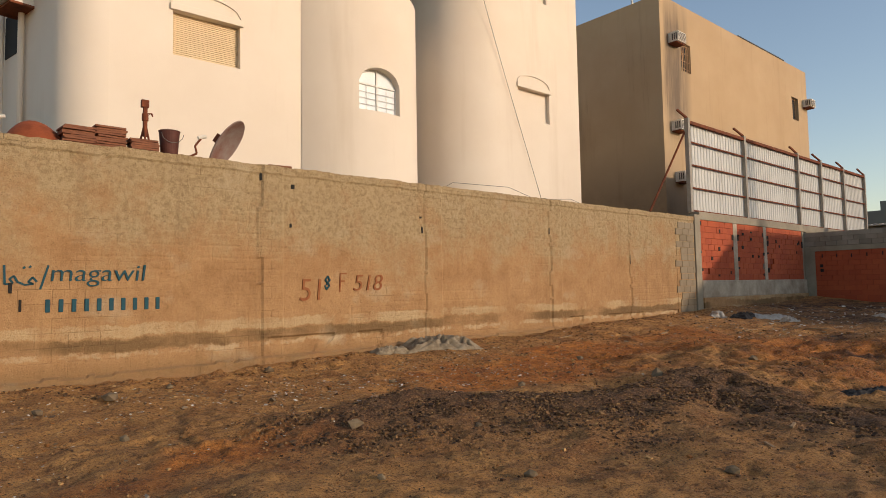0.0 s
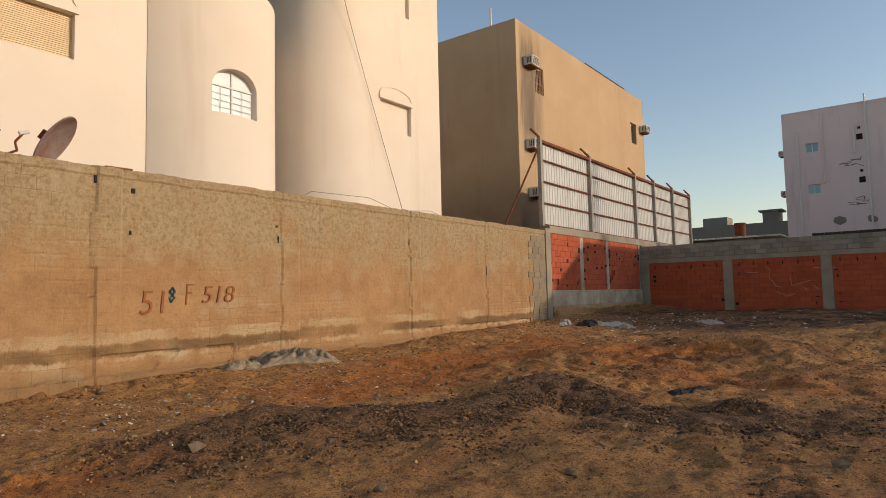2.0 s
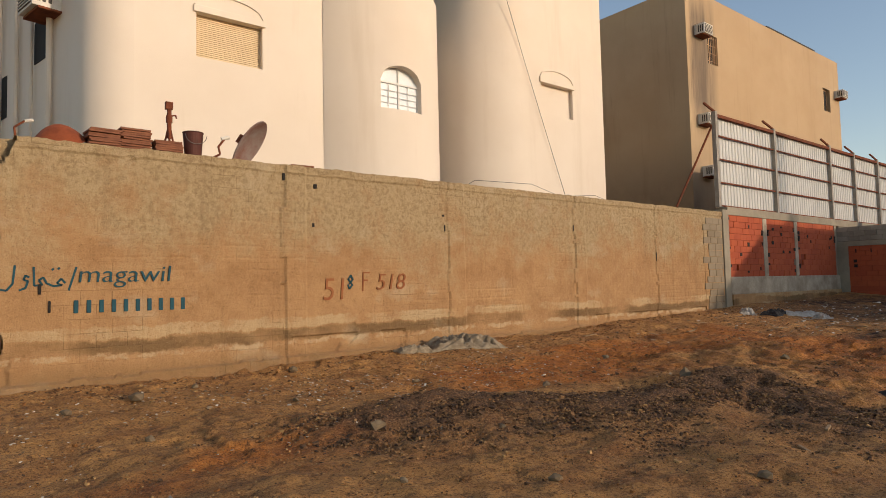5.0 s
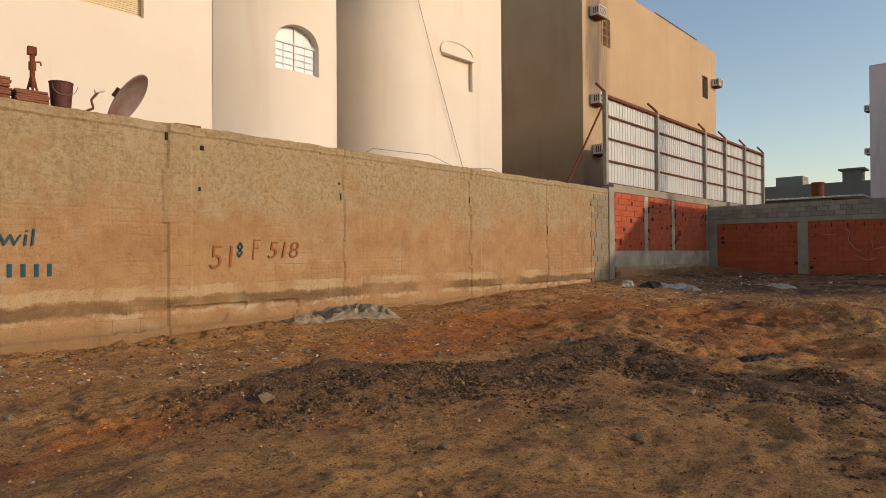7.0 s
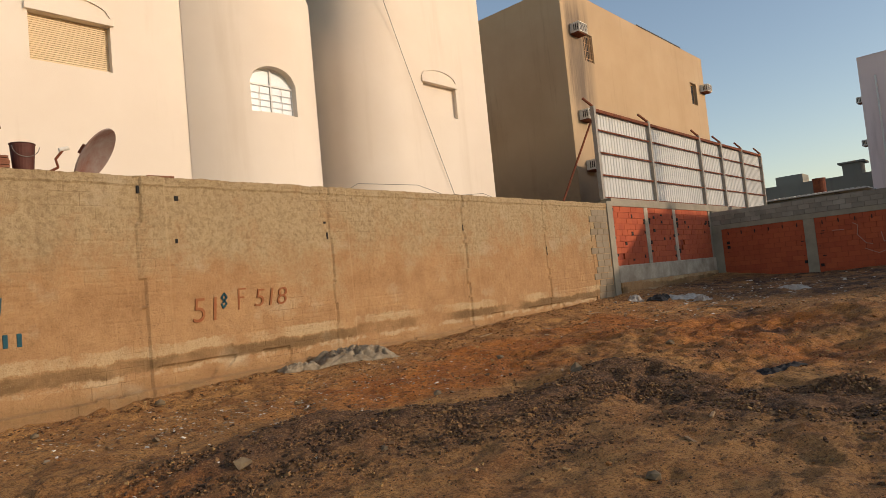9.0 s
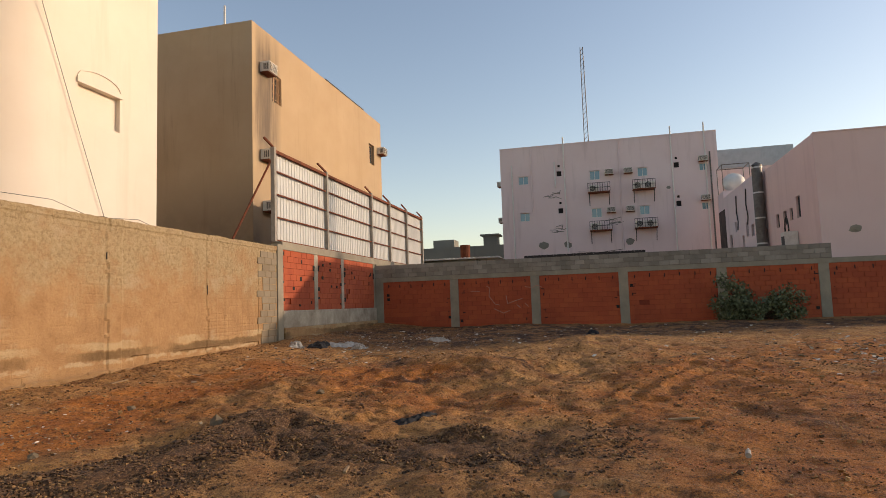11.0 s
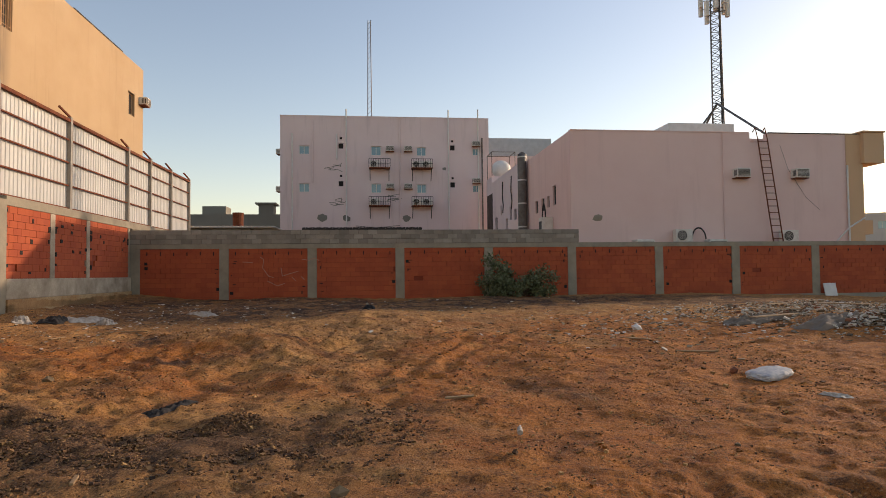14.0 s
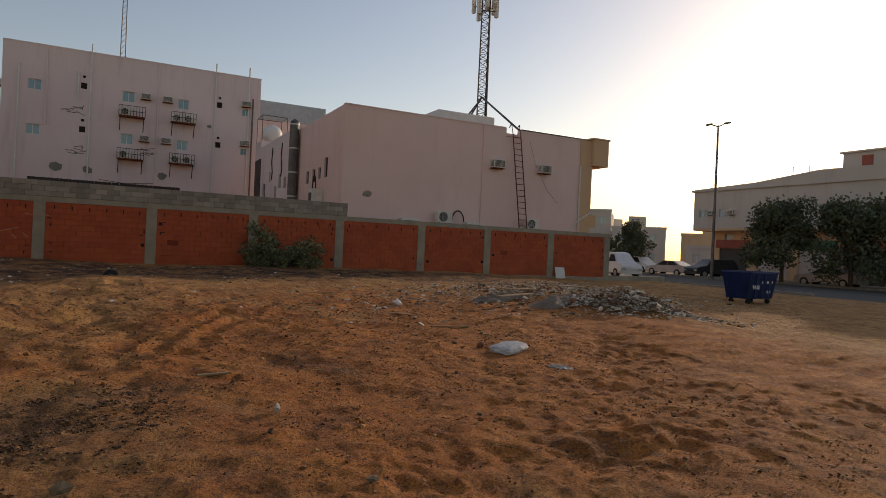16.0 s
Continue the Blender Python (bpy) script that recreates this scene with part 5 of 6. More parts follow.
t = thing("tripod_jack", (2.27, 9.12, TOP), "rusty steel tripod stand with a clamp head", "stand")
for a in (0.3, 2.4, 4.5):
    part("leg", rod(B(), (0.13 * math.cos(a), 0.13 * math.sin(a), 0), (0.02 * math.cos(a), 0.02 * math.sin(a), 0.45), 0.016), "rust", t)
part("pole", rod(B(), (0, 0, 0.3), (0, 0, 0.78), 0.035), "rust", t)
part("collar", rod(B(), (0, 0, 0.55), (0, 0, 0.66), 0.05, seg=12), "rust", t)
part("clamp_head", box(B(), -0.06, -0.04, 0.76, 0.05, 0.04, 0.88, 0.01), "rust", t)
part("crank", pipe(B(), [(0.0, 0, 0.66), (0.1, 0, 0.68), (0.11, 0, 0.63)], 0.012), "rust", t)

t = thing("bucket", (2.6, 9.0, TOP), "brown rusty bucket with a wire handle", "bucket")
bm = rod(B(), (0, 0, 0), (0, 0, 0.4), 0.125, 0.155, 24)
bmesh.ops.delete(bm, geom=[f for f in bm.faces if f.normal.z > 0.9], context="FACES")
bmesh.ops.solidify(bm, geom=bm.faces[:], thickness=0.008)
part("pail", bm, "bucket", t)
part("rim", pipe(B(), [(0.156 * math.cos(a), 0.156 * math.sin(a), 0.4) for a in np.linspace(0, 6.2832, 25)], 0.008), "bucket", t)
part("handle", pipe(B(), [(0.165 * math.cos(a), -0.165 + 0.01 * math.sin(a), 0.34 - 0.14 * math.sin(a)) for a in np.linspace(0, math.pi, 13)], 0.005), "steel", t)

t = thing("dish_arm", (3.0, 9.05, TOP), "rusty feed arm of a satellite dish", "metal arm")
part("arm", pipe(B(), [(-0.12, 0, 0.02), (0.05, 0, 0.12), (0.02, 0, 0.24), (0.12, 0, 0.38)], 0.018), "rust", t)
part("feed_horn", rod(B(), (0.07, 0, 0.38), (0.2, 0, 0.42), 0.03, seg=10), "ac", t)
part("foot_bar", rod(B(), (-0.18, 0, 0.02), (-0.02, 0, 0.015), 0.014), "rust", t)
t = thing("dish_arm", (0.25, 9.05, TOP - 0.02), "bent feed arm of a satellite dish", "metal arm")
part("arm", pipe(B(), [(0, 0, 0), (-0.02, 0, 0.2), (0.12, 0, 0.32)], 0.014), "rust", t)
part("feed_horn", rod(B(), (0.1, 0, 0.3), (0.2, 0, 0.33), 0.025, seg=8), "ac", t)

t = thing("cable", (0, 0, 0), "thin dark cable hanging down the villa front", "cable")
part("wire", pipe(B(), [(10.95, 11.46, 13.2), (12.19, 11.44, 9.56), (12.8, 11.42, 7.95), (13.4, 11.42, 6.5), (14.45, 11.42, 4.01), (14.6, 11.42, 3.3)], 0.009, 5), "steel", t)
t = thing("cable", (0, 0, 0), "slack wire along the wall top", "cable")
part("wire", pipe(B(), [(8.34, 9.1, 3.47), (8.7, 9.1, 3.66), (10.5, 9.1, 3.72), (11.5, 9.1, 3.5), (12.9, 9.1, 3.62), (13.6, 9.1, 3.47)], 0.006, 4), "steel", t)
t = thing("window_grille", (11.95, 9.2, 3.35), "curved top of a small iron grille", "grille")
bm = B()
arc = [(0.38 * math.cos(a), 0, 0.22 * math.sin(a)) for a in np.linspace(0, math.pi, 13)]
pipe(bm, arc, 0.014)
for x, _, z in arc[1:-1]:
    rod(bm, (x, 0, 0), (x, 0, z), 0.01, seg=5)
part("bars", bm, "dark", t)


# ---- writing on the walls ----
def lettering(name, text, m, width, high, mat, label, shear=0.1):
    cu = bpy.data.curves.new(name, "FONT")
    cu.body, cu.size, cu.extrude, cu.shear, cu.offset = text, 1.0, 0.02, shear, -0.008
    ob = bpy.data.objects.new(name, cu)
    scene.collection.objects.link(ob)
    me = bpy.data.meshes.new_from_object(ob.evaluated_get(bpy.context.evaluated_depsgraph_get()))
    bpy.data.objects.remove(ob)
    xs_ = [v.co.x for v in me.vertices]
    ys_ = [v.co.y for v in me.vertices]
    sx, sy = width / (max(xs_) - min(xs_)), high / (max(ys_) - min(ys_))
    me.transform(Matrix.Diagonal((sx, sy, 1, 1)) @ Matrix.Translation((-min(xs_), -min(ys_), 0)))
    me.materials.clear()
    me.materials.append(M[mat])
    o = new(name, me)
    o.matrix_world = m @ pose(0, 0, 0, 90)
    return tagged(o, label, "writing")


def strokes(name, m, lines, w, mat, label):
    """Brush strokes on a wall: lines of points in its plane."""
    bm = B()
    for line in lines:
        for (a, b), (c, d) in zip(line, line[1:]):
            e = 0.15 * w
            k = Vector((c - a, 0, d - b)).normalized() * e
            beam(bm, (a - k.x, 0, b - k.z), (c + k.x, 0, d + k.z), w, 0.026)
    o = part(name, bm, mat)
    o.matrix_world = m
    return tagged(o, label, "writing")


W0 = WALL_Y - 0.003
lettering("sprayed_word", "magawil", pose(0.98, W0, 1.43), 1.22, 0.31, "teal", "teal sprayed word on the rendered wall")
strokes("sprayed_word", pose(0, W0, 0), [[(0.86, 1.4), (0.95, 1.72)]], 0.016, "teal", "teal sprayed slash on the rendered wall")
strokes("sprayed_word", pose(0, W0, 0), [[(0.82, 1.5), (0.77, 1.56), (0.72, 1.5), (0.78, 1.47), (0.68, 1.46), (0.6, 1.5), (0.56, 1.58), (0.51, 1.54), (0.55, 1.48), (0.46, 1.47), (0.45, 1.72)], [(0.4, 1.58), (0.36, 1.61), (0.34, 1.55), (0.39, 1.53), (0.36, 1.44), (0.29, 1.41)], [(0.24, 1.74), (0.22, 1.5), (0.15, 1.41), (0.06, 1.43), (0.04, 1.5)], [(0.66, 1.68), (0.68, 1.7)], [(0.73, 1.69), (0.75, 1.71)]], 0.018, "teal", "teal sprayed Arabic word on the rendered wall")
bars = thing("sprayed_bars", pose(0, W0, 0), "row of teal sprayed marks on the rendered wall", "writing")
for k in range(10):
    x = 0.92 + k * 0.158
    part("bar", box(B(), x, -0.013, 1.08, x + 0.06, 0.013, 1.26, 0.012), "teal", bars)
lettering("sprayed_number", "51", pose(4.74, W0, 1.14), 0.42, 0.38, "red_ink", "faded red sprayed number on render")
lettering("sprayed_number", "518", pose(5.85, W0, 1.3), 0.66, 0.3, "red_ink", "faded red sprayed number on render", 0.2)
strokes("sprayed_mark", pose(0, W0, 0), [[(5.55, 1.28), (5.57, 1.62), (5.7, 1.62)], [(5.56, 1.48), (5.66, 1.48)]], 0.022, "red_ink", "faded red sprayed mark on render")
strokes("sprayed_mark", pose(0, W0, 0), [[(5.27, 1.42), (5.34, 1.5), (5.3, 1.57), (5.25, 1.5), (5.33, 1.4), (5.27, 1.33), (5.24, 1.4)]], 0.045, "teal", "small teal blot on render")
strokes("chalk_scrawl", FACE_E @ pose(0, -0.004, 0), [[(-3.6, 2.2), (-3.45, 2.1), (-3.5, 1.75), (-3.25, 1.4), (-3.05, 1.35)], [(-2.75, 1.75), (-2.7, 1.4), (-2.4, 1.5), (-2.05, 1.6)], [(-3.3, 1.2), (-2.9, 1.0), (-2.6, 1.1)], [(-2.3, 1.35), (-2.15, 1.2)], [(-1.95, 1.4), (-1.8, 1.25)], [(-1.9, 2.1), (-1.6, 2.05), (-1.4, 2.15), (-1.2, 2.05)], [(-4.3, 2.0), (-3.9, 1.98)]], 0.035, "chalk", "pale chalk scrawl on red blocks")
# small broken holes in the rendered wall
for k, (x, z, w_, h_) in enumerate(((4.58, 3.1, 0.06, 0.08), (4.0, 3.2, 0.04, 0.12), (4.55, 2.42, 0.035, 0.07), (7.45, 2.75, 0.05, 0.04), (7.5, 2.45, 0.025, 0.13), (11.52, 2.6, 0.025, 0.15), (15.02, 1.9, 0.02, 0.25), (0.5, 1.35, 0.04, 0.14), (0.62, 1.1, 0.03, 0.16))):
    hp = part("hole", box(B(), x, -0.022, z, x + w_, 0.05, z + h_, 0.008), "shade", north)
    hp.location = (0, WALL_Y, 0)
# ragged sheet edge lying on the block courses
bm = B()
for k in range(36):
    u = -1.9 + k * 0.14
    beam(bm, (u, 0.04, 3.345 + 0.015 * (k % 2)), (u + 0.14, 0.04, 3.345 + 0.015 * ((k + 1) % 2)), 0.02, 0.16)
o = tagged(part("sheet_strip", bm, "dark"), "dark corrugated sheet strip on the block courses", "metal sheet")
o.matrix_world = FACE_E
# dark weep slots in the clay bays
for k, (p, u0, u1) in enumerate(panels):
    rng = random.Random(300 + k)
    for i in range(6):
        u = u0 + 0.25 + i * (u1 - u0 - 0.5) / 5
        z = 2.28 + rng.uniform(-0.02, 0.02)
        part("slot", box(B(), u, -0.014, z, u + 0.035, 0.02, z + 0.15), "shade", p)
    for i in range(7):
        u = rng.choice((u0 + rng.uniform(0.04, 0.2), u1 - rng.uniform(0.08, 0.25)))
        z = rng.uniform(0.6, 2.2)
        part("slot", box(B(), u, -0.014, z, u + rng.choice((0.04, 0.12)), 0.02, z + rng.choice((0.03, 0.12))), "shade", p)
for k, (p, a, b) in enumerate(bays_n):
    rng = random.Random(330 + k)
    for i in range(14):
        u = rng.choice((a + 0.02, b - 0.12, rng.uniform(a, b - 0.2)))
        z = rng.uniform(1.5, 3.25)
        part("slot", box(B(), u, -0.014, z, u + rng.uniform(0.05, 0.14), 0.02, z + rng.uniform(0.06, 0.14)), "shade", p)


# ---- loose things on the lot ----
def lump(name, x, y, size, mat, label, category, seed, squash=0.6, sink=0.25, group=""):
    rng = random.Random(seed)
    bm = B()
    bmesh.ops.create_icosphere(bm, subdivisions=1, radius=size)
    off = rng.uniform(0, 50)
    for v in bm.verts:
        k = 0.8 + 0.55 * noise.noise(v.co / size * 1.2 + Vector((off, 0, 0))) + 0.12 * noise.noise(v.co / size * 4 + Vector((0, off, 0)))
        v.co *= k
        v.co.z *= squash
    ob = part(name, bm, mat)
    ob.matrix_world = pose(x, y, height(x, y) + size * squash * (1 - sink) * 0.75, rng.uniform(-10, 10), rng.uniform(-10, 10), rng.uniform(0, 360))
    return tagged(ob, label, category, group)


def crumple(name, x, y, w, d, h, mat, label, category, seed, turn=0.0, fold=3.0):
    """A crumpled cloth or bag lying on the ground."""
    n = 44
    verts, faces = [], []
    c, s = math.cos(radians(turn)), math.sin(radians(turn))
    for j in range(n + 1):
        for i in range(n + 1):
            u, v = i / n * 2 - 1, j / n * 2 - 1
            r = 1 + 0.3 * noise.noise(Vector((u * 1.5, v * 1.5, seed)))
            lx, ly = u * w / 2 * r, v * d / 2 * r
            px, py = x + c * lx - s * ly, y + s * lx + c * ly
            e = max(0.0, 1 - max(abs(u), abs(v)) ** 3)
            z = h * e * (0.25 + 0.9 * (1 - abs(noise.noise(Vector((u * fold, v * fold * 0.6, seed + 7)))) * 2.2) + 0.5 * (1 - 2 * abs(noise.noise(Vector((u * fold * 2.6, v * fold * 1.8, seed))))))
            z = max(z, 0.0)
            verts.append((px, py, height(px, py) + 0.004 + z))
    for j in range(n):
        for i in range(n):
            a = j * (n + 1) + i
            faces.append((a, a + 1, a + n + 2, a + n + 1))
    ob = sheet(name, verts, faces, mat, smooth=True)
    so = ob.modifiers.new("thick", "SOLIDIFY")
    so.thickness = 0.006
    return tagged(ob, label, category)


def stick(x, y, length, w, turn, mat="wood", label="short weathered wood offcut lying on soil", name="wood_offcut"):
    bm = box(B(), -length / 2, -w / 2, 0, length / 2, w / 2, 0.02, 0.004)
    for v in bm.verts:
        v.co.y += 0.2 * w * math.sin(v.co.x * 9)
    ob = part(name, bm, mat)
    ob.matrix_world = pose(x, y, height(x, y) + 0.004, random.uniform(-3, 3), random.uniform(-2, 2), turn)
    return tagged(ob, label, "wood", "wood offcuts")


crumple("dirty_cloth", 7.4, 8.0, 1.5, 0.7, 0.15, "cloth", "crumpled dirty white cloth at the wall foot", "cloth", 3, -25, 5)
crumple("dirty_cloth", 6.3, 8.2, 0.7, 0.3, 0.08, "cloth", "flattened dirty rag at the wall foot", "cloth", 8, -20)
crumple("plastic_bag", 17.3, 7.4, 0.7, 0.4, 0.12, "plastic", "crumpled white plastic bag near the brick bays", "bag", 11, 30)
crumple("plastic_bag", 18.4, 6.4, 1.3, 0.6, 0.07, "plastic", "torn white plastic sheet near the brick bays", "bag", 12, -15)
crumple("black_bag", 17.6, 6.8, 0.9, 0.5, 0.1, "black_bag", "black plastic bag on soil", "bag", 13, 10)
crumple("plastic_bag", 17.6, 5.6, 0.5, 0.3, 0.09, "plastic", "small white plastic bag on soil", "bag", 14, 60)
crumple("plastic_bag", 20.6, 4.0, 0.8, 0.45, 0.07, "plastic", "greyish plastic sheet near the far corner", "bag", 15, 60)
bm = B()
bmesh.ops.create_icosphere(bm, subdivisions=4, radius=1.0)
for v_ in bm.verts:
    c_ = v_.co
    k_ = 1 / max(abs(c_.x), abs(c_.y), 0.75 * abs(c_.z) + 0.2) ** 0.55
    c_ *= k_ * (1 + 0.07 * noise.noise(c_ * 3.1) + 0.05 * noise.noise(c_ * 7))
    v_.co = Vector((c_.x * 0.4, c_.y * 0.24, c_.z * 0.075))
o = tagged(part("cement_bag", bm, "blue_bag", smooth=True), "white and blue printed sack lying on soil", "bag")
o.matrix_world = pose(9.15, -6.4, height(9.15, -6.4) + 0.06, 3, -4, -65) @ Matrix.Scale(0.85, 4)
lump("brick_piece", 9.5, -6.1, 0.085, "tile", "broken brick piece beside a sack", "brick", 5, 0.8)
crumple("paper_sheet", 7.85, -6.35, 0.32, 0.22, 0.03, "plastic", "pale paper scrap on soil", "paper", 17, 20)
crumple("black_rag", 8.25, 1.25, 0.75, 0.28, 0.05, "black_bag", "black rubber strip on dark gravel", "rag", 18, -20)
crumple("black_rag", 20.9, -0.9, 0.9, 0.35, 0.12, "black_bag", "black rag on soil", "rag", 19, 0)
for k, (x, y, s) in enumerate(((2.85, 4.05, 0.1), (5.53, -0.77, 0.09), (3.1, 2.0, 0.06), (4.3, 1.0, 0.07), (3.9, 3.4, 0.05), (6.2, 4.9, 0.08), (7.6, 3.6, 0.13), (5.0, 6.4, 0.07), (9.8, 3.2, 0.08), (1.4, 7.3, 0.12), (0.6, 7.0, 0.07), (3.9, 8.2, 0.09), (2.2, 7.6, 0.06), (4.98, -2.59, 0.06), (6.3, -4.2, 0.035), (8.4, 1.9, 0.06), (2.2, 2.7, 0.05), (1.1, 5.4, 0.07), (3.0, 6.2, 0.06), (8.9, 5.9, 0.08))):
    lump("stone", x, y, s, "stone", "dusty pale stone lying on soil", "stone", 20 + k, 0.7, group="stones on the lot")
for x, y, l, w, a in ((5.35, 1.15, 0.26, 0.03, 40), (6.0, 1.2, 0.2, 0.03, 10), (7.0, 0.6, 0.18, 0.03, 70), (8.3, -2.0, 0.35, 0.05, -85), (13.0, -6.15, 0.6, 0.1, 40), (11.3, -6.5, 0.7, 0.07, 75), (13.0, 6.6, 0.9, 0.06, 20), (12.0, 6.9, 0.6, 0.08, 60), (14.5, 7.2, 0.8, 0.06, 10), (11.0, 6.3, 0.4, 0.1, 30), (16.0, 4.5, 1.0, 0.05, 80), (15.0, 5.5, 0.5, 0.05, -10), (10.6, 7.6, 0.5, 0.05, 5)):
    stick(x, y, l, w, a)
t = thing("plastic_bottle", pose(6.85, -2.37, height(6.85, -2.37) + 0.03, 70, 25, 60) @ Matrix.Scale(0.6, 4), "clear crushed plastic bottle on soil", "bottle")
part("body", rod(B(), (0, 0, 0), (0.03, 0, 0.15), 0.045, 0.04, 12), "plastic", t)
part("neck", rod(B(), (0.03, 0, 0.15), (0.035, 0, 0.2), 0.035, 0.014, 12), "plastic", t)
part("cap", rod(B(), (0.035, 0, 0.2), (0.036, 0, 0.22), 0.016, seg=12), "white", t)


def scatter(name, pts, sizes, mat, label, category, seed, flat=0.7):
    """Many loose pieces, each a rough eight-cornered lump, in one mesh."""
    rng = np.random.RandomState(seed)
    n = len(pts)
    base = np.array([(x, y, z) for x in (-1, 1) for y in (-1, 1) for z in (-1, 1)], float) * 0.62
    quads = np.array([(0, 1, 3, 2), (4, 6, 7, 5), (0, 4, 5, 1), (2, 3, 7, 6), (0, 2, 6, 4), (1, 5, 7, 3)])
    v = base[None] * rng.uniform(0.55, 1.25, (n, 8, 3))
    v[:, :, 2] *= flat
    a, b = rng.uniform(0, 6.28, n), rng.uniform(-0.6, 0.6, n)
    ca, sa_, cb, sb = np.cos(a)[:, None], np.sin(a)[:, None], np.cos(b)[:, None], np.sin(b)[:, None]
    x, y, z = v[:, :, 0], v[:, :, 1], v[:, :, 2]
    x, z = cb * x + sb * z, -sb * x + cb * z
    x, y = ca * x - sa_ * y, sa_ * x + ca * y
    s = np.array(sizes)[:, None]
    p = np.array(pts)
    out = np.stack([x * s + p[:, :1], y * s + p[:, 1:2], z * s + p[:, 2:3] + 0.25 * s * flat], 2).reshape(-1, 3)
    f = (quads[None] + 8 * np.arange(n)[:, None, None]).reshape(-1, 4)
    ob = sheet(name, out.tolist(), f.tolist(), mat)
    return tagged(ob, label, category, kind="stuff")


rng = random.Random(12)
soil_pts, soil_sz, dark_pts, dark_sz = [], [], [], []
while len(soil_pts) < 40000:
    x, y = rng.uniform(-2.5, 16), rng.uniform(-8, 8.6)
    d = math.hypot(x + 0.2, y + 1.2)
    if d < 1.6 or rng.random() > 4.5 / (d + 1):
        continue
    g, r, _, _ = masks(x, y)
    s = rng.uniform(0.004, 0.013) * (2.2 if rng.random() < 0.03 else 1) * (0.5 + 0.1 * min(d, 12))
    soil_pts.append((x, y, height(x, y)))
    soil_sz.append(s)
while len(dark_pts) < 16000:
    x, y = rng.uniform(0.5, 12), rng.uniform(-1.5, 6.5)
    if rng.random() > masks(x, y)[0] * 1.3 - 0.4:
        continue
    dark_pts.append((x, y, height(x, y)))
    dark_sz.append(rng.uniform(0.007, 0.024) * (1.8 if rng.random() < 0.04 else 1))
scatter("pebbles", soil_pts, soil_sz, "pebble", "small pebbles strewn over the soil", "pebbles", 1)
scatter("dark_gravel", dark_pts, dark_sz, "dark_pebble", "dark angular gravel in a heap", "gravel", 2)
deb, dsz = [], []
while len(deb) < 2600:
    x = rng.uniform(0.2, 18.5)
    y = 8.66 - abs(rng.gauss(0, 0.55))
    deb.append((x, y, height(x, y)))
    dsz.append(rng.uniform(0.008, 0.03))
scatter("wall_debris", deb, dsz, "pebble", "crumbled render and chips along the wall foot", "debris", 3, 0.45)
lit, lsz = [], []
while len(lit) < 900:
    k = rng.random()
    x, y = (rng.gauss(15.2, 1.6), rng.gauss(-8.0, 2.4)) if k < 0.6 else (rng.gauss(22, 2.5), rng.gauss(1, 5))
    if x > 27.3 or y > 8.4:
        continue
    lit.append((x, y, height(x, y)))
    lsz.append(rng.uniform(0.025, 0.085))
for _ in range(3200):
    x, y = rng.gauss(4.2, 2.6), rng.gauss(6.6, 1.1)
    if 0 < x < 17 and 3.5 < y < 8.6:
        lit.append((x, y, height(x, y)))
        lsz.append(rng.uniform(0.008, 0.026) * (2.0 if rng.random() < 0.04 else 1))
for _ in range(800):
    x, y = rng.gauss(18.5, 3.2), rng.gauss(5.4, 1.5)
    if x < 27 and y < 8.3:
        lit.append((x, y, height(x, y)))
        lsz.append(rng.uniform(0.02, 0.06))
scatter("litter", lit, lsz, "litter", "scattered pale litter and chips on soil", "litter", 4, 0.22)

# rubble heap
rub, rsz = [], []
while len(rub) < 9000:
    k = rng.random()
    if k < 0.55:
        a, b = rng.gauss(0, 0.95), rng.gauss(0, 0.5)
        x, y = 12.7 - 0.64 * a + 0.77 * b, -12.1 - 0.77 * a - 0.64 * b
        h = 0.45 * math.exp(-(a / 1.2) ** 2 - (b / 0.7) ** 2)
    else:
        x, y = rng.gauss(16.8, 1.9), rng.gauss(-13.0, 2.4)
        h = 0.22 * math.exp(-((x - 16.8) / 2.4) ** 2 - ((y + 13.0) / 2.8) ** 2)
    if x > 27.2:
        continue
    rub.append((x, y, height(x, y) + h * rng.random()))
    rsz.append(rng.uniform(0.012, 0.05) * (2.6 if rng.random() < 0.05 else 1))
scatter("rubble_heap", rub, rsz, "rubble", "heap of broken concrete, plaster and bricks", "rubble", 5, 0.38)
crumple("old_carpet", 13.7, -11.0, 2.2, 0.8, 0.14, "carpet", "dirty grey carpet thrown over rubble", "carpet", 23, -70, 1.6)
crumple("old_carpet", 15.3, -10.2, 1.7, 0.6, 0.14, "carpet", "flattened dirty carpet strip on rubble", "carpet", 24, -80, 2)
for x, y, l, w, a in ((14.2, -9.9, 2.0, 0.16, -60), (15.6, -10.9, 1.6, 0.2, -75), (16.6, -11.6, 1.8, 0.12, -50), (14.6, -11.9, 1.3, 0.2, 20)):
    o = stick(x, y, l, w, a, label="long weathered plank lying on rubble", name="plank")
    o.location.z += 0.28
o = part("board", box(B(), -0.3, -0.015, 0, 0.3, 0.015, 0.62, 0.004), "white")
o.matrix_world = pose(27.55, -21.7, height(27.55, -21.7) - 0.02, -14, 0, -90)
tagged(o, "white board leaning against the red wall", "board")
lump("concrete_block", 14.9, -7.0, 0.14, "white", "pale block among litter", "block", 91, 0.7)


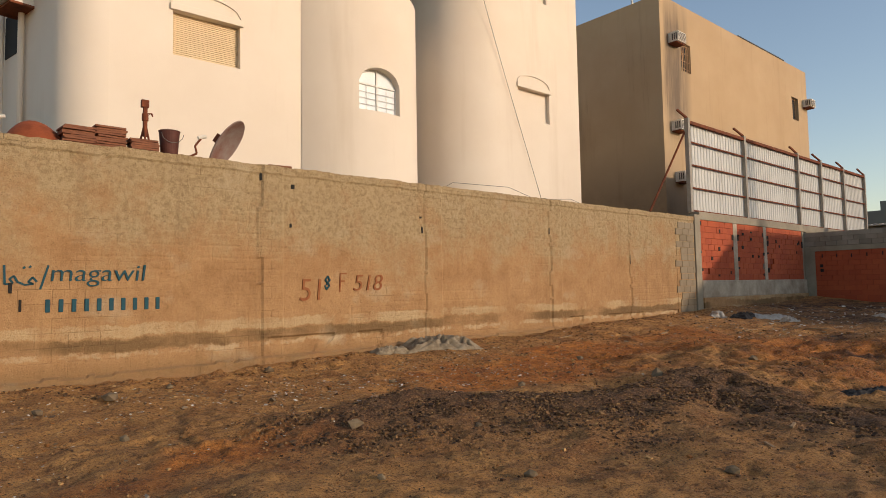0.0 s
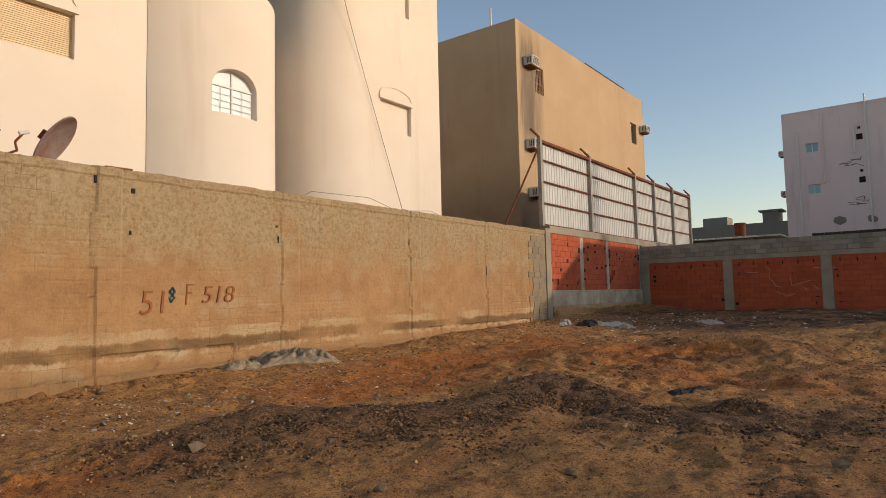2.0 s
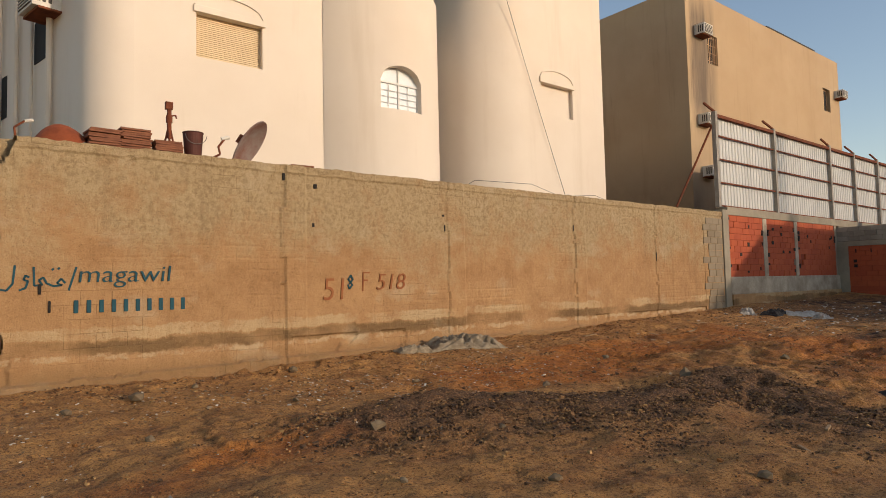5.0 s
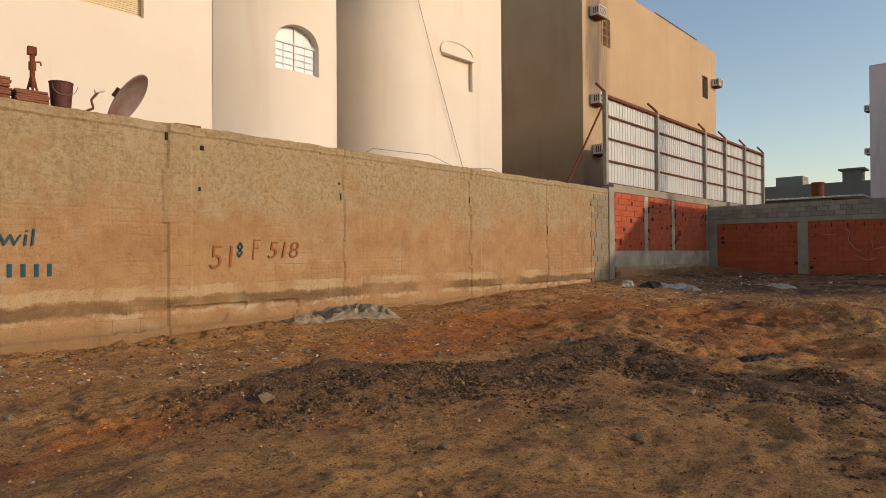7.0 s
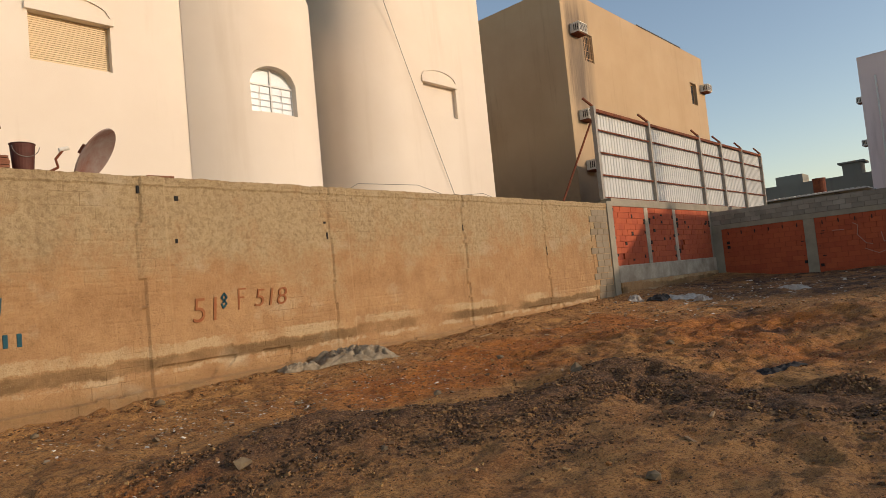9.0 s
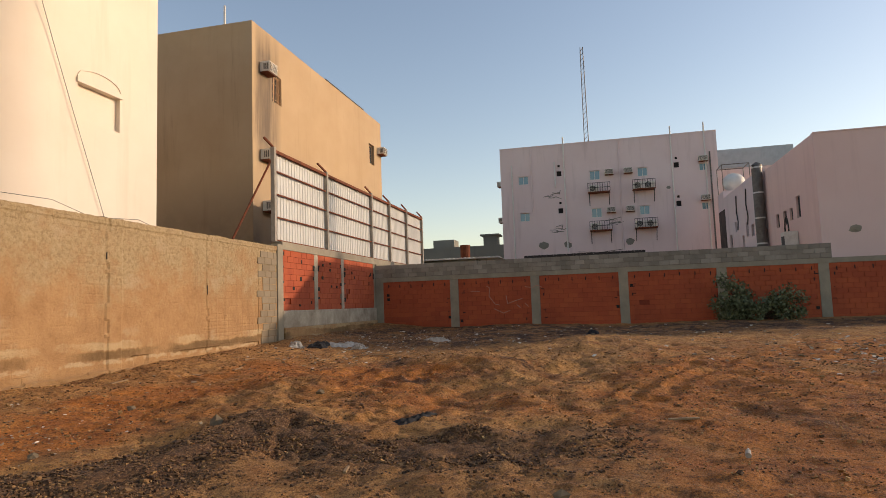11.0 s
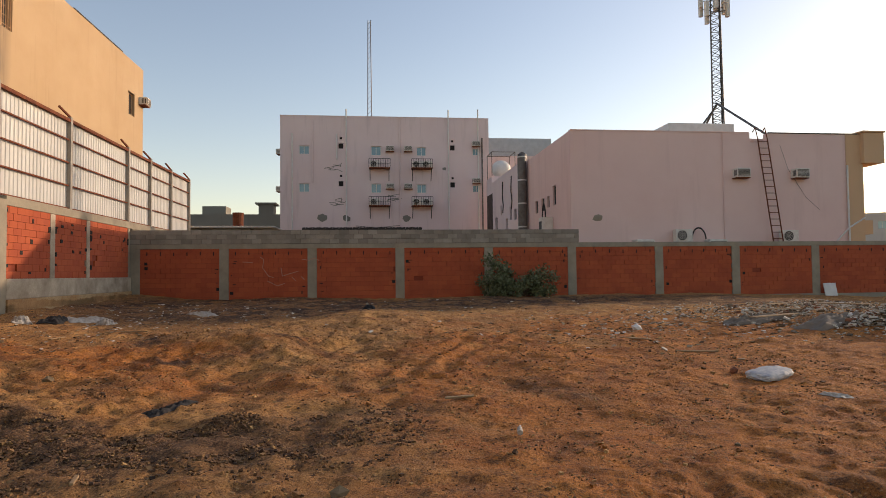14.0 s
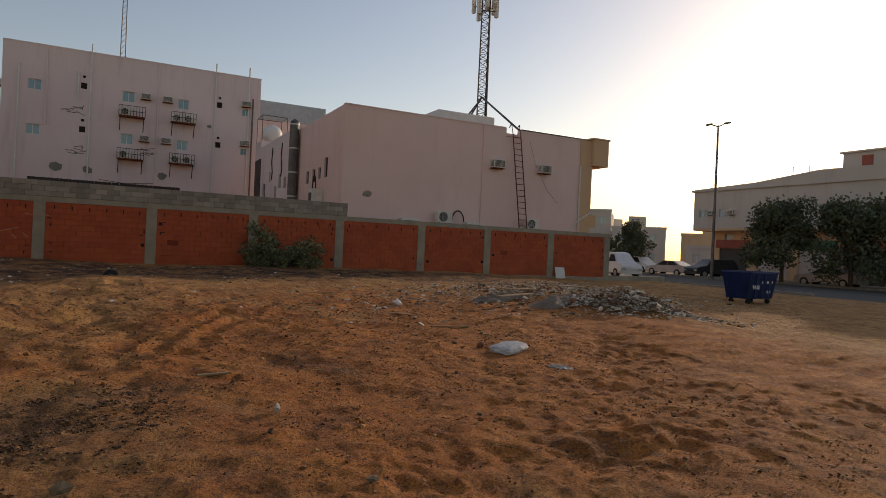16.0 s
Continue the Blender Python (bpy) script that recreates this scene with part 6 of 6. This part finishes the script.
# ---- bush and trees ----
def leaves(bm, centres, size, rng):
    for c, r in centres:
        n = int(9 * r * r / (size * size)) + 60
        for _ in range(n):
            d = Vector((rng.gauss(0, 1), rng.gauss(0, 1), rng.gauss(0, 0.85))).normalized() * r * rng.uniform(0.45, 1.08)
            p = Vector(c) + d
            q = Euler((rng.uniform(0, 6.28), rng.uniform(-1.2, 1.2), rng.uniform(0, 6.28))).to_matrix()
            s = size * rng.uniform(0.6, 1.3)
            vs = [bm.verts.new(p + q @ Vector(k)) for k in ((-0.3 * s, 0, 0), (0, -0.5 * s, 0.06 * s), (0.3 * s, 0, 0), (0, 0.5 * s, 0.06 * s))]
            bm.faces.new(vs)


def tree(x, y, z, h, spread, label, seed, trunk=0.16):
    rng = random.Random(seed)
    t = thing("tree", (x, y, z), label, "tree", "street trees")
    bm = rod(B(), (0, 0, 0), (0.05, 0, h * 0.42), trunk, trunk * 0.6, 10)
    centres = []
    for k in range(19):
        a, e = rng.uniform(0, 6.28), rng.uniform(0.2, 1.0)
        q = spread * 0.5 * rng.uniform(0.25, 0.85) * (1.2 - 0.6 * e)
        tip = Vector((q * math.cos(a), q * math.sin(a), h * (0.12 + 0.72 * e)))
        rod(bm, (0.03, 0, h * rng.uniform(0.22, 0.42)), tip, trunk * 0.4, trunk * 0.12, 6)
        centres.append((tip, spread * rng.uniform(0.15, 0.24)))
        for _ in range(2):
            centres.append((tip + Vector((rng.gauss(0, 0.3), rng.gauss(0, 0.3), rng.gauss(0, 0.22))) * spread * 0.35, spread * rng.uniform(0.08, 0.15)))
    part("trunk", bm, "bark", t)
    bm = B()
    leaves(bm, centres, 0.26, rng)
    part("crown", bm, "leaf", t, "dense dark green crown")
    return t


tree(32.6, -47.0, 0.15, 6.3, 6.2, "round dark street tree across the road", 1)
tree(27.4, -47.0, 0.15, 6.4, 6.4, "broad dark street tree across the road", 2)
tree(23.0, -46.5, 0.15, 6.0, 6.0, "dark street tree across the road", 3)
tree(51.6, -49.4, 0.05, 5.6, 4.6, "dark green tree behind a parked van", 4)
tree(57.0, -47.0, 0.05, 4.4, 3.6, "small tree at the street corner", 6)

rng = random.Random(31)
t = thing("bush", (26.95, -7.0, height(26.95, -7.0)), "dusty grey-green bush against the red wall", "bush")
bm = B()
centres = []
for k in range(46):
    a = rng.uniform(0, 6.28)
    tip = Vector((0.35 * math.cos(a) - 0.1, 1.6 * math.sin(a) * rng.uniform(0.3, 1.0), rng.uniform(0.12, 0.95)))
    if k < 4:
        tip = Vector((0.0, 0.5 + 0.2 * k, 1.1 + 0.13 * k))
    rod(bm, (0, tip.y * 0.3, 0), tip, 0.018, 0.008, 5)
    centres.append((tip, rng.uniform(0.22, 0.4)))
part("stems", bm, "bark", t)
bm = B()
leaves(bm, centres, 0.13, rng)
part("foliage", bm, "bush_leaf", t, "grey-green leaves")


# ---- street ----
def container():
    t = thing("dumpster", pose(16.1, -21.2, height(16.1, -21.2), 0, 0, -80), "blue steel dumpster on wheels with white markings", "dumpster")
    t.matrix_world = t.matrix_world @ Matrix.Scale(0.86, 4)
    n = [(-1.0, -0.45, 0.22), (1.0, -0.45, 0.22), (1.0, 0.45, 0.22), (-1.0, 0.45, 0.22)]
    m = [(-1.12, -0.62, 1.3), (1.12, -0.62, 1.3), (1.12, 0.62, 1.3), (-1.12, 0.62, 1.3)]
    bm = B()
    lo, hi = [bm.verts.new(c) for c in n], [bm.verts.new(c) for c in m]
    bm.faces.new(lo[::-1])
    for i in range(4):
        bm.faces.new((lo[i], lo[(i + 1) % 4], hi[(i + 1) % 4], hi[i]))
    bmesh.ops.solidify(bm, geom=bm.faces[:], thickness=0.02)
    part("bin", bm, "dumpster", t)
    bm = B()
    for a, b in ((0, 1), (1, 2), (2, 3), (3, 0)):
        beam(bm, m[a], m[b], 0.07, 0.07)
    part("rim", bm, "dumpster", t)
    for x in (-0.55, 0.0, 0.55):
        part("rib", beam(B(), (x, -0.47, 0.24), (x * 1.1, -0.63, 1.28), 0.06, 0.05), "dumpster", t)
    for x in (-0.8, 0.8):
        for y in (-0.35, 0.35):
            w = part("wheel", rod(B(), (x - 0.04, y, 0.1), (x + 0.04, y, 0.1), 0.1, seg=14), "tyre", t)
            part("fork", box(B(), x - 0.06, y - 0.05, 0.12, x + 0.06, y + 0.05, 0.23), "dark", w)
    for k, (x, w_) in enumerate(((-0.12, 0.1), (0.3, 0.14), (0.7, 0.1), (0.42, 0.3))):
        z = 0.95 if k < 3 else 0.55
        part("marking", box(B(), x, -0.62 + (1.3 - z) * 0.155, z - 0.1, x + w_, -0.6 + (1.3 - z) * 0.155, z + 0.1), "white", t)
    return t


bin_ = container()
num = lettering("number", "1412", pose(0, 0, 0), 0.5, 0.16, "white", "white painted number", 0)
num.parent = bin_
for key in ("category", "label"):
    if key in num:
        del num[key]
num.matrix_parent_inverse = Matrix.Identity(4)
num.matrix_basis = pose(-0.85, -0.585, 0.62, 82)


def wheel(t, x, y, r=0.32, w=0.2):
    k = part("wheel", rod(B(), (x, y - w / 2, r), (x, y + w / 2, r), r, seg=20), "tyre", t)
    s = -1 if y < 0 else 1
    part("rim", rod(B(), (x, y + s * w / 2, r), (x, y + s * (w / 2 + 0.015), r), r * 0.6, seg=14), "alu", k)


def vehicle(name, m, mat, label, prof, glass, width, axles, category, wheel_r=0.32):
    """A body from its side outline, with side glass, wheels and lamps; front towards +x."""
    t = thing(name, m, label, category)
    bm = B()
    half = width / 2
    L = [[bm.verts.new((x, s * (half if z < 0.95 else half - 0.16 * (z - 0.95) / 0.5), z)) for x, z in prof] for s in (-1, 1)]
    n = len(prof)
    for i in range(n):
        j = (i + 1) % n
        bm.faces.new((L[0][i], L[0][j], L[1][j], L[1][i]))
    bm.faces.new(L[0][::-1])
    bm.faces.new(L[1])
    bmesh.ops.recalc_face_normals(bm, faces=bm.faces)
    bmesh.ops.bevel(bm, geom=bm.edges[:], offset=0.045, segments=2, affect="EDGES")
    part("body", bm, mat, t, smooth=True)
    for pane in glass:
        for s in (-1, 1):
            bm = B()
            vs = [bm.verts.new((x, s * (half - 0.16 * (z - 0.95) / 0.5 + 0.012), z)) for x, z in pane]
            bm.faces.new(vs)
            bmesh.ops.solidify(bm, geom=bm.faces[:], thickness=0.012)
            part("side_window", bm, "ac_dark", t)
    for x in axles:
        for s in (-1, 1):
            wheel(t, x, s * (half - 0.09), wheel_r)
    xf, xr = max(p[0] for p in prof), min(p[0] for p in prof)
    for s in (-1, 1):
        part("headlight", box(B(), xf - 0.12, s * (half - 0.4), 0.58, xf + 0.012, s * (half - 0.08), 0.72, 0.02), "alu", t)
        part("tail_light", box(B(), xr - 0.012, s * (half - 0.3), 0.66, xr + 0.1, s * (half - 0.06), 0.86, 0.02), "sign_red", t)
    for x in (xf - 0.02, xr - 0.04):
        part("bumper", box(B(), x, -half + 0.08, 0.3, x + 0.06, half - 0.08, 0.5, 0.02), mat, t)
    return t


SEDAN = [(-2.25, 0.32), (2.2, 0.3), (2.28, 0.6), (2.1, 0.78), (1.1, 0.94), (0.35, 1.38), (-0.9, 1.42), (-1.75, 1.02), (-2.3, 0.96), (-2.32, 0.6)]
SGLASS = [[(0.95, 0.97), (0.3, 1.33), (-0.25, 1.36), (-0.25, 0.97)], [(-0.32, 0.97), (-0.32, 1.36), (-0.9, 1.35), (-1.5, 1.0)]]
WAGON = [(-2.3, 0.36), (2.2, 0.34), (2.28, 0.75), (2.1, 0.95), (1.2, 1.08), (0.5, 1.68), (-2.0, 1.72), (-2.32, 1.1)]
WGLASS = [[(1.0, 1.12), (0.5, 1.58), (-0.3, 1.62), (-0.3, 1.12)], [(-0.38, 1.12), (-0.38, 1.62), (-1.2, 1.62), (-1.2, 1.12)], [(-1.28, 1.12), (-1.28, 1.62), (-1.9, 1.6), (-2.1, 1.12)]]
VAN = [(-2.5, 0.34), (2.35, 0.32), (2.45, 0.75), (2.25, 1.0), (1.55, 1.2), (1.0, 1.85), (0.6, 1.93), (-2.4, 1.95), (-2.52, 1.2)]
VGLASS = [[(1.5, 1.2), (0.98, 1.72), (0.4, 1.75), (0.4, 1.2)]]
vehicle("van", pose(39.3, -36.2, -0.02, 0, 0, 168), "car_white", "white panel van standing on the street", VAN, VGLASS, 1.85, (-1.6, 1.6), "van", 0.34)
vehicle("car", pose(45.2, -48.6, 0.0, 0, 0, 6), "car_silver", "silver saloon parked across the street", SEDAN, SGLASS, 1.8, (-1.4, 1.45), "car")
vehicle("car", pose(50.8, -50.2, 0.0, 0, 0, 175), "car_white", "white estate car parked by a wall", WAGON, WGLASS, 1.85, (-1.4, 1.45), "car", 0.36)
vehicle("car", pose(41.5, -49.8, 0.0, 0, 0, 80), "car_dark", "dark car parked before the shops", WAGON, WGLASS, 1.85, (-1.4, 1.45), "car", 0.36)
vehicle("car", pose(30.0, -48.9, 0.0, 0, 0, 3), "car_silver", "silver car parked under street trees", SEDAN, SGLASS, 1.8, (-1.4, 1.45), "car")

kerb = part("kerb", box(B(), -80, -48.0, -0.3, 160, -47.7, 0.14, 0.02), "kerb")
tagged(kerb, "concrete kerb along the far side of the street", "kerb", kind="structure")
walkway = part("pavement", box(B(), -80, -53.9, -0.3, 160, -48.004, 0.12), "kerb")
tagged(walkway, "paved strip before the shops", "pavement", kind="structure")
kerb2 = part("kerb_near", box(B(), 20, -31.2, -0.3, 80, -30.9, 0.16, 0.02), "kerb")
tagged(kerb2, "low concrete kerb on the lot side of the street", "kerb", kind="structure")
low = part("low_wall", box(B(), 27.95, -29.6, -0.3, 28.2, -25.3, 0.45, 0.02), "concrete")
tagged(low, "broken low end of the boundary wall", "wall", kind="structure")

t = thing("street_lamp", (36.6, -44.0, -0.05), "tall grey street lamp with two short arms", "street lamp")
part("pole", rod(B(), (0, 0, 0), (0, 0, 12.6), 0.13, 0.07, 12), "steel", t)
for s in (-1, 1):
    a = part("arm", rod(B(), (0, 0, 12.5), (s * 0.45, s * 0.2, 12.7), 0.04), "steel", t)
    part("lamp_head", box(B(), s * 0.65 - 0.28, s * 0.28 - 0.1, 12.68, s * 0.65 + 0.28, s * 0.28 + 0.1, 12.8, 0.03), "steel", a)
part("base_plate", box(B(), -0.22, -0.22, 0, 0.22, 0.22, 0.2, 0.02), "kerb", t)


def shops():
    m = pose(47.4, -54.0, 0, 0, 0, 180)
    o = thing("shop_building", m, "pale two-storey shop building with overhanging upper floor", "building")
    w = 44.0
    ups = [(0.7 + k * 2.35 + (k // 2) * 1.6, 5.95, 1.7 + k * 2.35 + (k // 2) * 1.6, 6.75) for k in range(13)]
    bm = pierced(B(), 0, w, 4.85, 8.55, 0.3, ups)
    bmesh.ops.recalc_face_normals(bm, faces=bm.faces)
    part("upper_wall", bm, "shop_wall", o)
    part("upper_side", box(B(), 0, 0.3, 4.85, 0.3, 14, 8.55), "shop_wall", o)
    part("roof_cap", box(B(), -0.2, -0.2, 8.55, w, 14, 8.75), "shop_wall", o)
    bm = B()
    prof = [(0.0, 8.75), (w, 8.75), (w, 9.75), (13.0, 9.75), (7.0, 9.1), (0.0, 8.8)]
    fr, bk = [bm.verts.new((x, -0.02, z)) for x, z in prof], [bm.verts.new((x, 14, z)) for x, z in prof]
    bm.faces.new(fr)
    bm.faces.new(bk[::-1])
    for i in range(6):
        bm.faces.new((fr[i], bk[i], bk[(i + 1) % 6], fr[(i + 1) % 6]))
    bmesh.ops.recalc_face_normals(bm, faces=bm.faces)
    part("gable", bm, "shop_wall", o)
    part("floor_slab", box(B(), 0, 0, 4.6, w, 14, 4.849), "buff", o)
    doors = [(2.0 + k * 4.2, 0.1, 5.2 + k * 4.2, 2.9) for k in range(10)]
    bm = pierced(B(), 1.2, w, 0, 4.6, 0.3, doors + [(2.6 + k * 4.2, 3.5, 3.5 + k * 4.2, 4.3) for k in range(4)], y=1.6)
    part("shop_front", bm, "buff", o)
    part("end_wall", box(B(), 1.2, 1.9, 0, 1.5, 14, 4.6), "buff", o)
    for h in ups:
        window(o, *h, panes=2, depth=0.1)
    for k, h in enumerate(doors):
        part("roller_door", box(B(), h[0], 1.75, h[1], h[2], 1.8, h[3]), "shop_wall" if k % 3 else "ac_dark", o)
        part("sign_board", box(B(), h[0] - 0.3, 1.4, 2.95, h[2] + 0.3, 1.55, 3.75, 0.02), ("sign_red", "buff", "sign_green")[k % 3], o, "faded shop sign")
    for k in range(4):
        part("upper_window", box(B(), 2.6 + k * 4.2, 1.75, 3.5, 3.5 + k * 4.2, 1.8, 4.3), "glass", o)
    hut = part("roof_hut", box(B(), 13.2, 3, 9.7, 17.0, 6, 11.4, 0.02), "shop_wall", o)
    part("hut_cap", box(B(), 13.0, 2.8, 11.4, 17.2, 6.2, 11.55), "shop_wall", hut)
    part("hut_door", box(B(), 14.8, 2.96, 9.75, 15.7, 3.0, 11.1), "sign_red", hut)
    bm = rod(B(), (21, 5, 9.7), (21, 5, 11.0), 1.6, seg=24)
    part("roof_tank", bm, "white", o)
    for u in (10.0, 11.5, 21.0):
        part("roof_rod", rod(B(), (u, 1.0, 8.7), (u, 1.0, 10.4), 0.03, seg=5), "dark", o)
    return m, ups


shop_m, ups = shops()
for k, h in enumerate(ups):
    if k % 3 != 2:
        ac_at(shop_m @ pose(h[2] + 0.55, -0.02, 6.35), "small window air conditioner on the shop facade")


def far_house(name, x, y, w, d, h, mat, turn, label):
    rng = random.Random(int(x * 7 + y))
    holes = []
    for z in np.arange(1.2, h - 1.6, 3.2):
        for u in np.arange(1.0, w - 1.4, 2.6):
            holes.append((float(u), float(z), float(u) + 1.1, float(z) + 1.2))
    o = block(name, pose(x, y, 0, 0, 0, turn), w, d, h, mat, label, holes)
    part("parapet", box(B(), -0.1, -0.1, h, w + 0.1, 0.25, h + 0.5), mat, o)
    part("stair_hut", box(B(), w * 0.3, 2.5, h, w * 0.3 + 3, 5.5, h + 2.4), mat, o)
    return o


far_house("far_house", 86, -78, 9, 10, 6.5, "shop_wall", 225, "distant pale flat-roofed house")
far_house("far_house", 96, -72, 11, 10, 9.6, "shop_wall", 225, "distant taller pale house")
far_house("far_house", 76, -84, 10, 9, 5.5, "buff", 215, "distant low buff house")
far_house("far_house", 110, -92, 16, 10, 7.5, "cream", 225, "distant cream flat-roofed house")
far_house("far_house", 66, -74, 14, 8, 3.2, "shop_wall", 200, "distant low wall and garage")
far_house("far_house", 92, 40, 14, 10, 10.5, "sand", -90, "distant ochre house beyond the fence")
far_house("far_house", 84, 24, 10, 10, 8.2, "grey_wall", -90, "distant grey house beyond the fence")

# outdoor units at the foot of the pink wall, on brackets
for u, z, a in ((5.35, 2.8, 0), (10.75, 2.75, 0)):
    copy_thing(SPLIT, PINK @ pose(u, -0.12, z, 0, 0, a))
    br = thing("unit_bracket", PINK @ pose(u, 0, z), "steel bracket carrying an outdoor unit", "bracket")
    for s in (-0.3, 0.3):
        part("arm", box(B(), s - 0.02, -0.46, -0.05, s + 0.02, 0.0, -0.002), "steel", br)
        part("brace", beam(B(), (s, -0.42, -0.05), (s, 0.0, -0.4), 0.03, 0.03), "steel", br)
hose = thing("hose", PINK @ pose(5.9, -0.2, 2.8), "black insulated pipe loop beside an outdoor unit", "pipe")
part("loop", pipe(B(), [(0.35 * math.cos(a) + 0.3, 0, 0.15 + 0.55 * math.sin(a)) for a in np.linspace(0, math.pi, 13)], 0.035, 8), "dark", hose)
for u in (7.0, 3.4):
    ve = thing("wall_vent", PINK @ pose(u, -0.3, 2.78), "grey hooded vent at the foot of the pink wall", "vent")
    part("hood", box(B(), -0.45, -0.25, -0.1, 0.45, 0.3, 0.16, 0.06), "ac", ve)
    part("grille", box(B(), -0.38, -0.256, -0.06, 0.38, -0.25, 0.05), "ac_dark", ve)
pt = thing("gas_meter_box", PINK @ pose(-0.3, 3.3, 3.0), "white cabinet with a hose on the alley side", "cabinet")
part("cabinet", box(B(), -0.3, -0.35, -3.0, 0.28, 0.35, 1.3, 0.03), "ac", pt)
part("louver", box(B(), -0.31, -0.25, 0.5, -0.296, 0.25, 1.1, 0.004), "ac_dark", pt)
part("hose_loop", pipe(B(), [(-0.1, 0.3 * math.cos(a), 1.25 + 0.75 * math.sin(a)) for a in np.linspace(0, math.pi, 13)], 0.035, 8), "dark", pt, "black hose loop")


# ---- bricks and blocks of the walls ----
for k, (p, u0, u1) in enumerate(panels):
    lay(p, "brick", "brick", u0, u1, 0.36, 2.55, 0.2, 0.4, 40 + k, gaps=0.004)
lay(crown, "block", "block", -8.75, 10.05, 2.76, 3.33, 0.19, 0.4, 77)
for k, (p, a, b) in enumerate(bays_n):
    lay(p, "brick", "brick", a, b, 1.42, 3.4, 0.2, 0.4, 60 + k, gaps=0.02)
# exposed block end of the rendered wall
bare = part("bare_block_patch", box(B(), 17.6, -0.004, 0.45, 18.7, 0.02, 3.25), "render")
bare.matrix_world = FACE_N
tagged(bare, "strip of bare grey blocks at the end of the rendered wall", "block wall", kind="structure")
rng = random.Random(5)
for r in range(14):
    u = 17.5 + rng.uniform(0, 0.35)
    while u < 18.6:
        b = min(u + 0.4, 18.7)
        key = ("tan_block", round(b - u, 2), 0.2)
        if key not in BRICKS:
            BRICKS[key] = brick_mesh("block", b - u - 0.012, 0.1, 0.188, "tan_block")
        ob = new("block", BRICKS[key])
        ob.parent = bare
        ob.location = (u + 0.006, -0.022 + rng.uniform(-0.003, 0.003), 0.45 + r * 0.2 + 0.006)
        u += 0.4
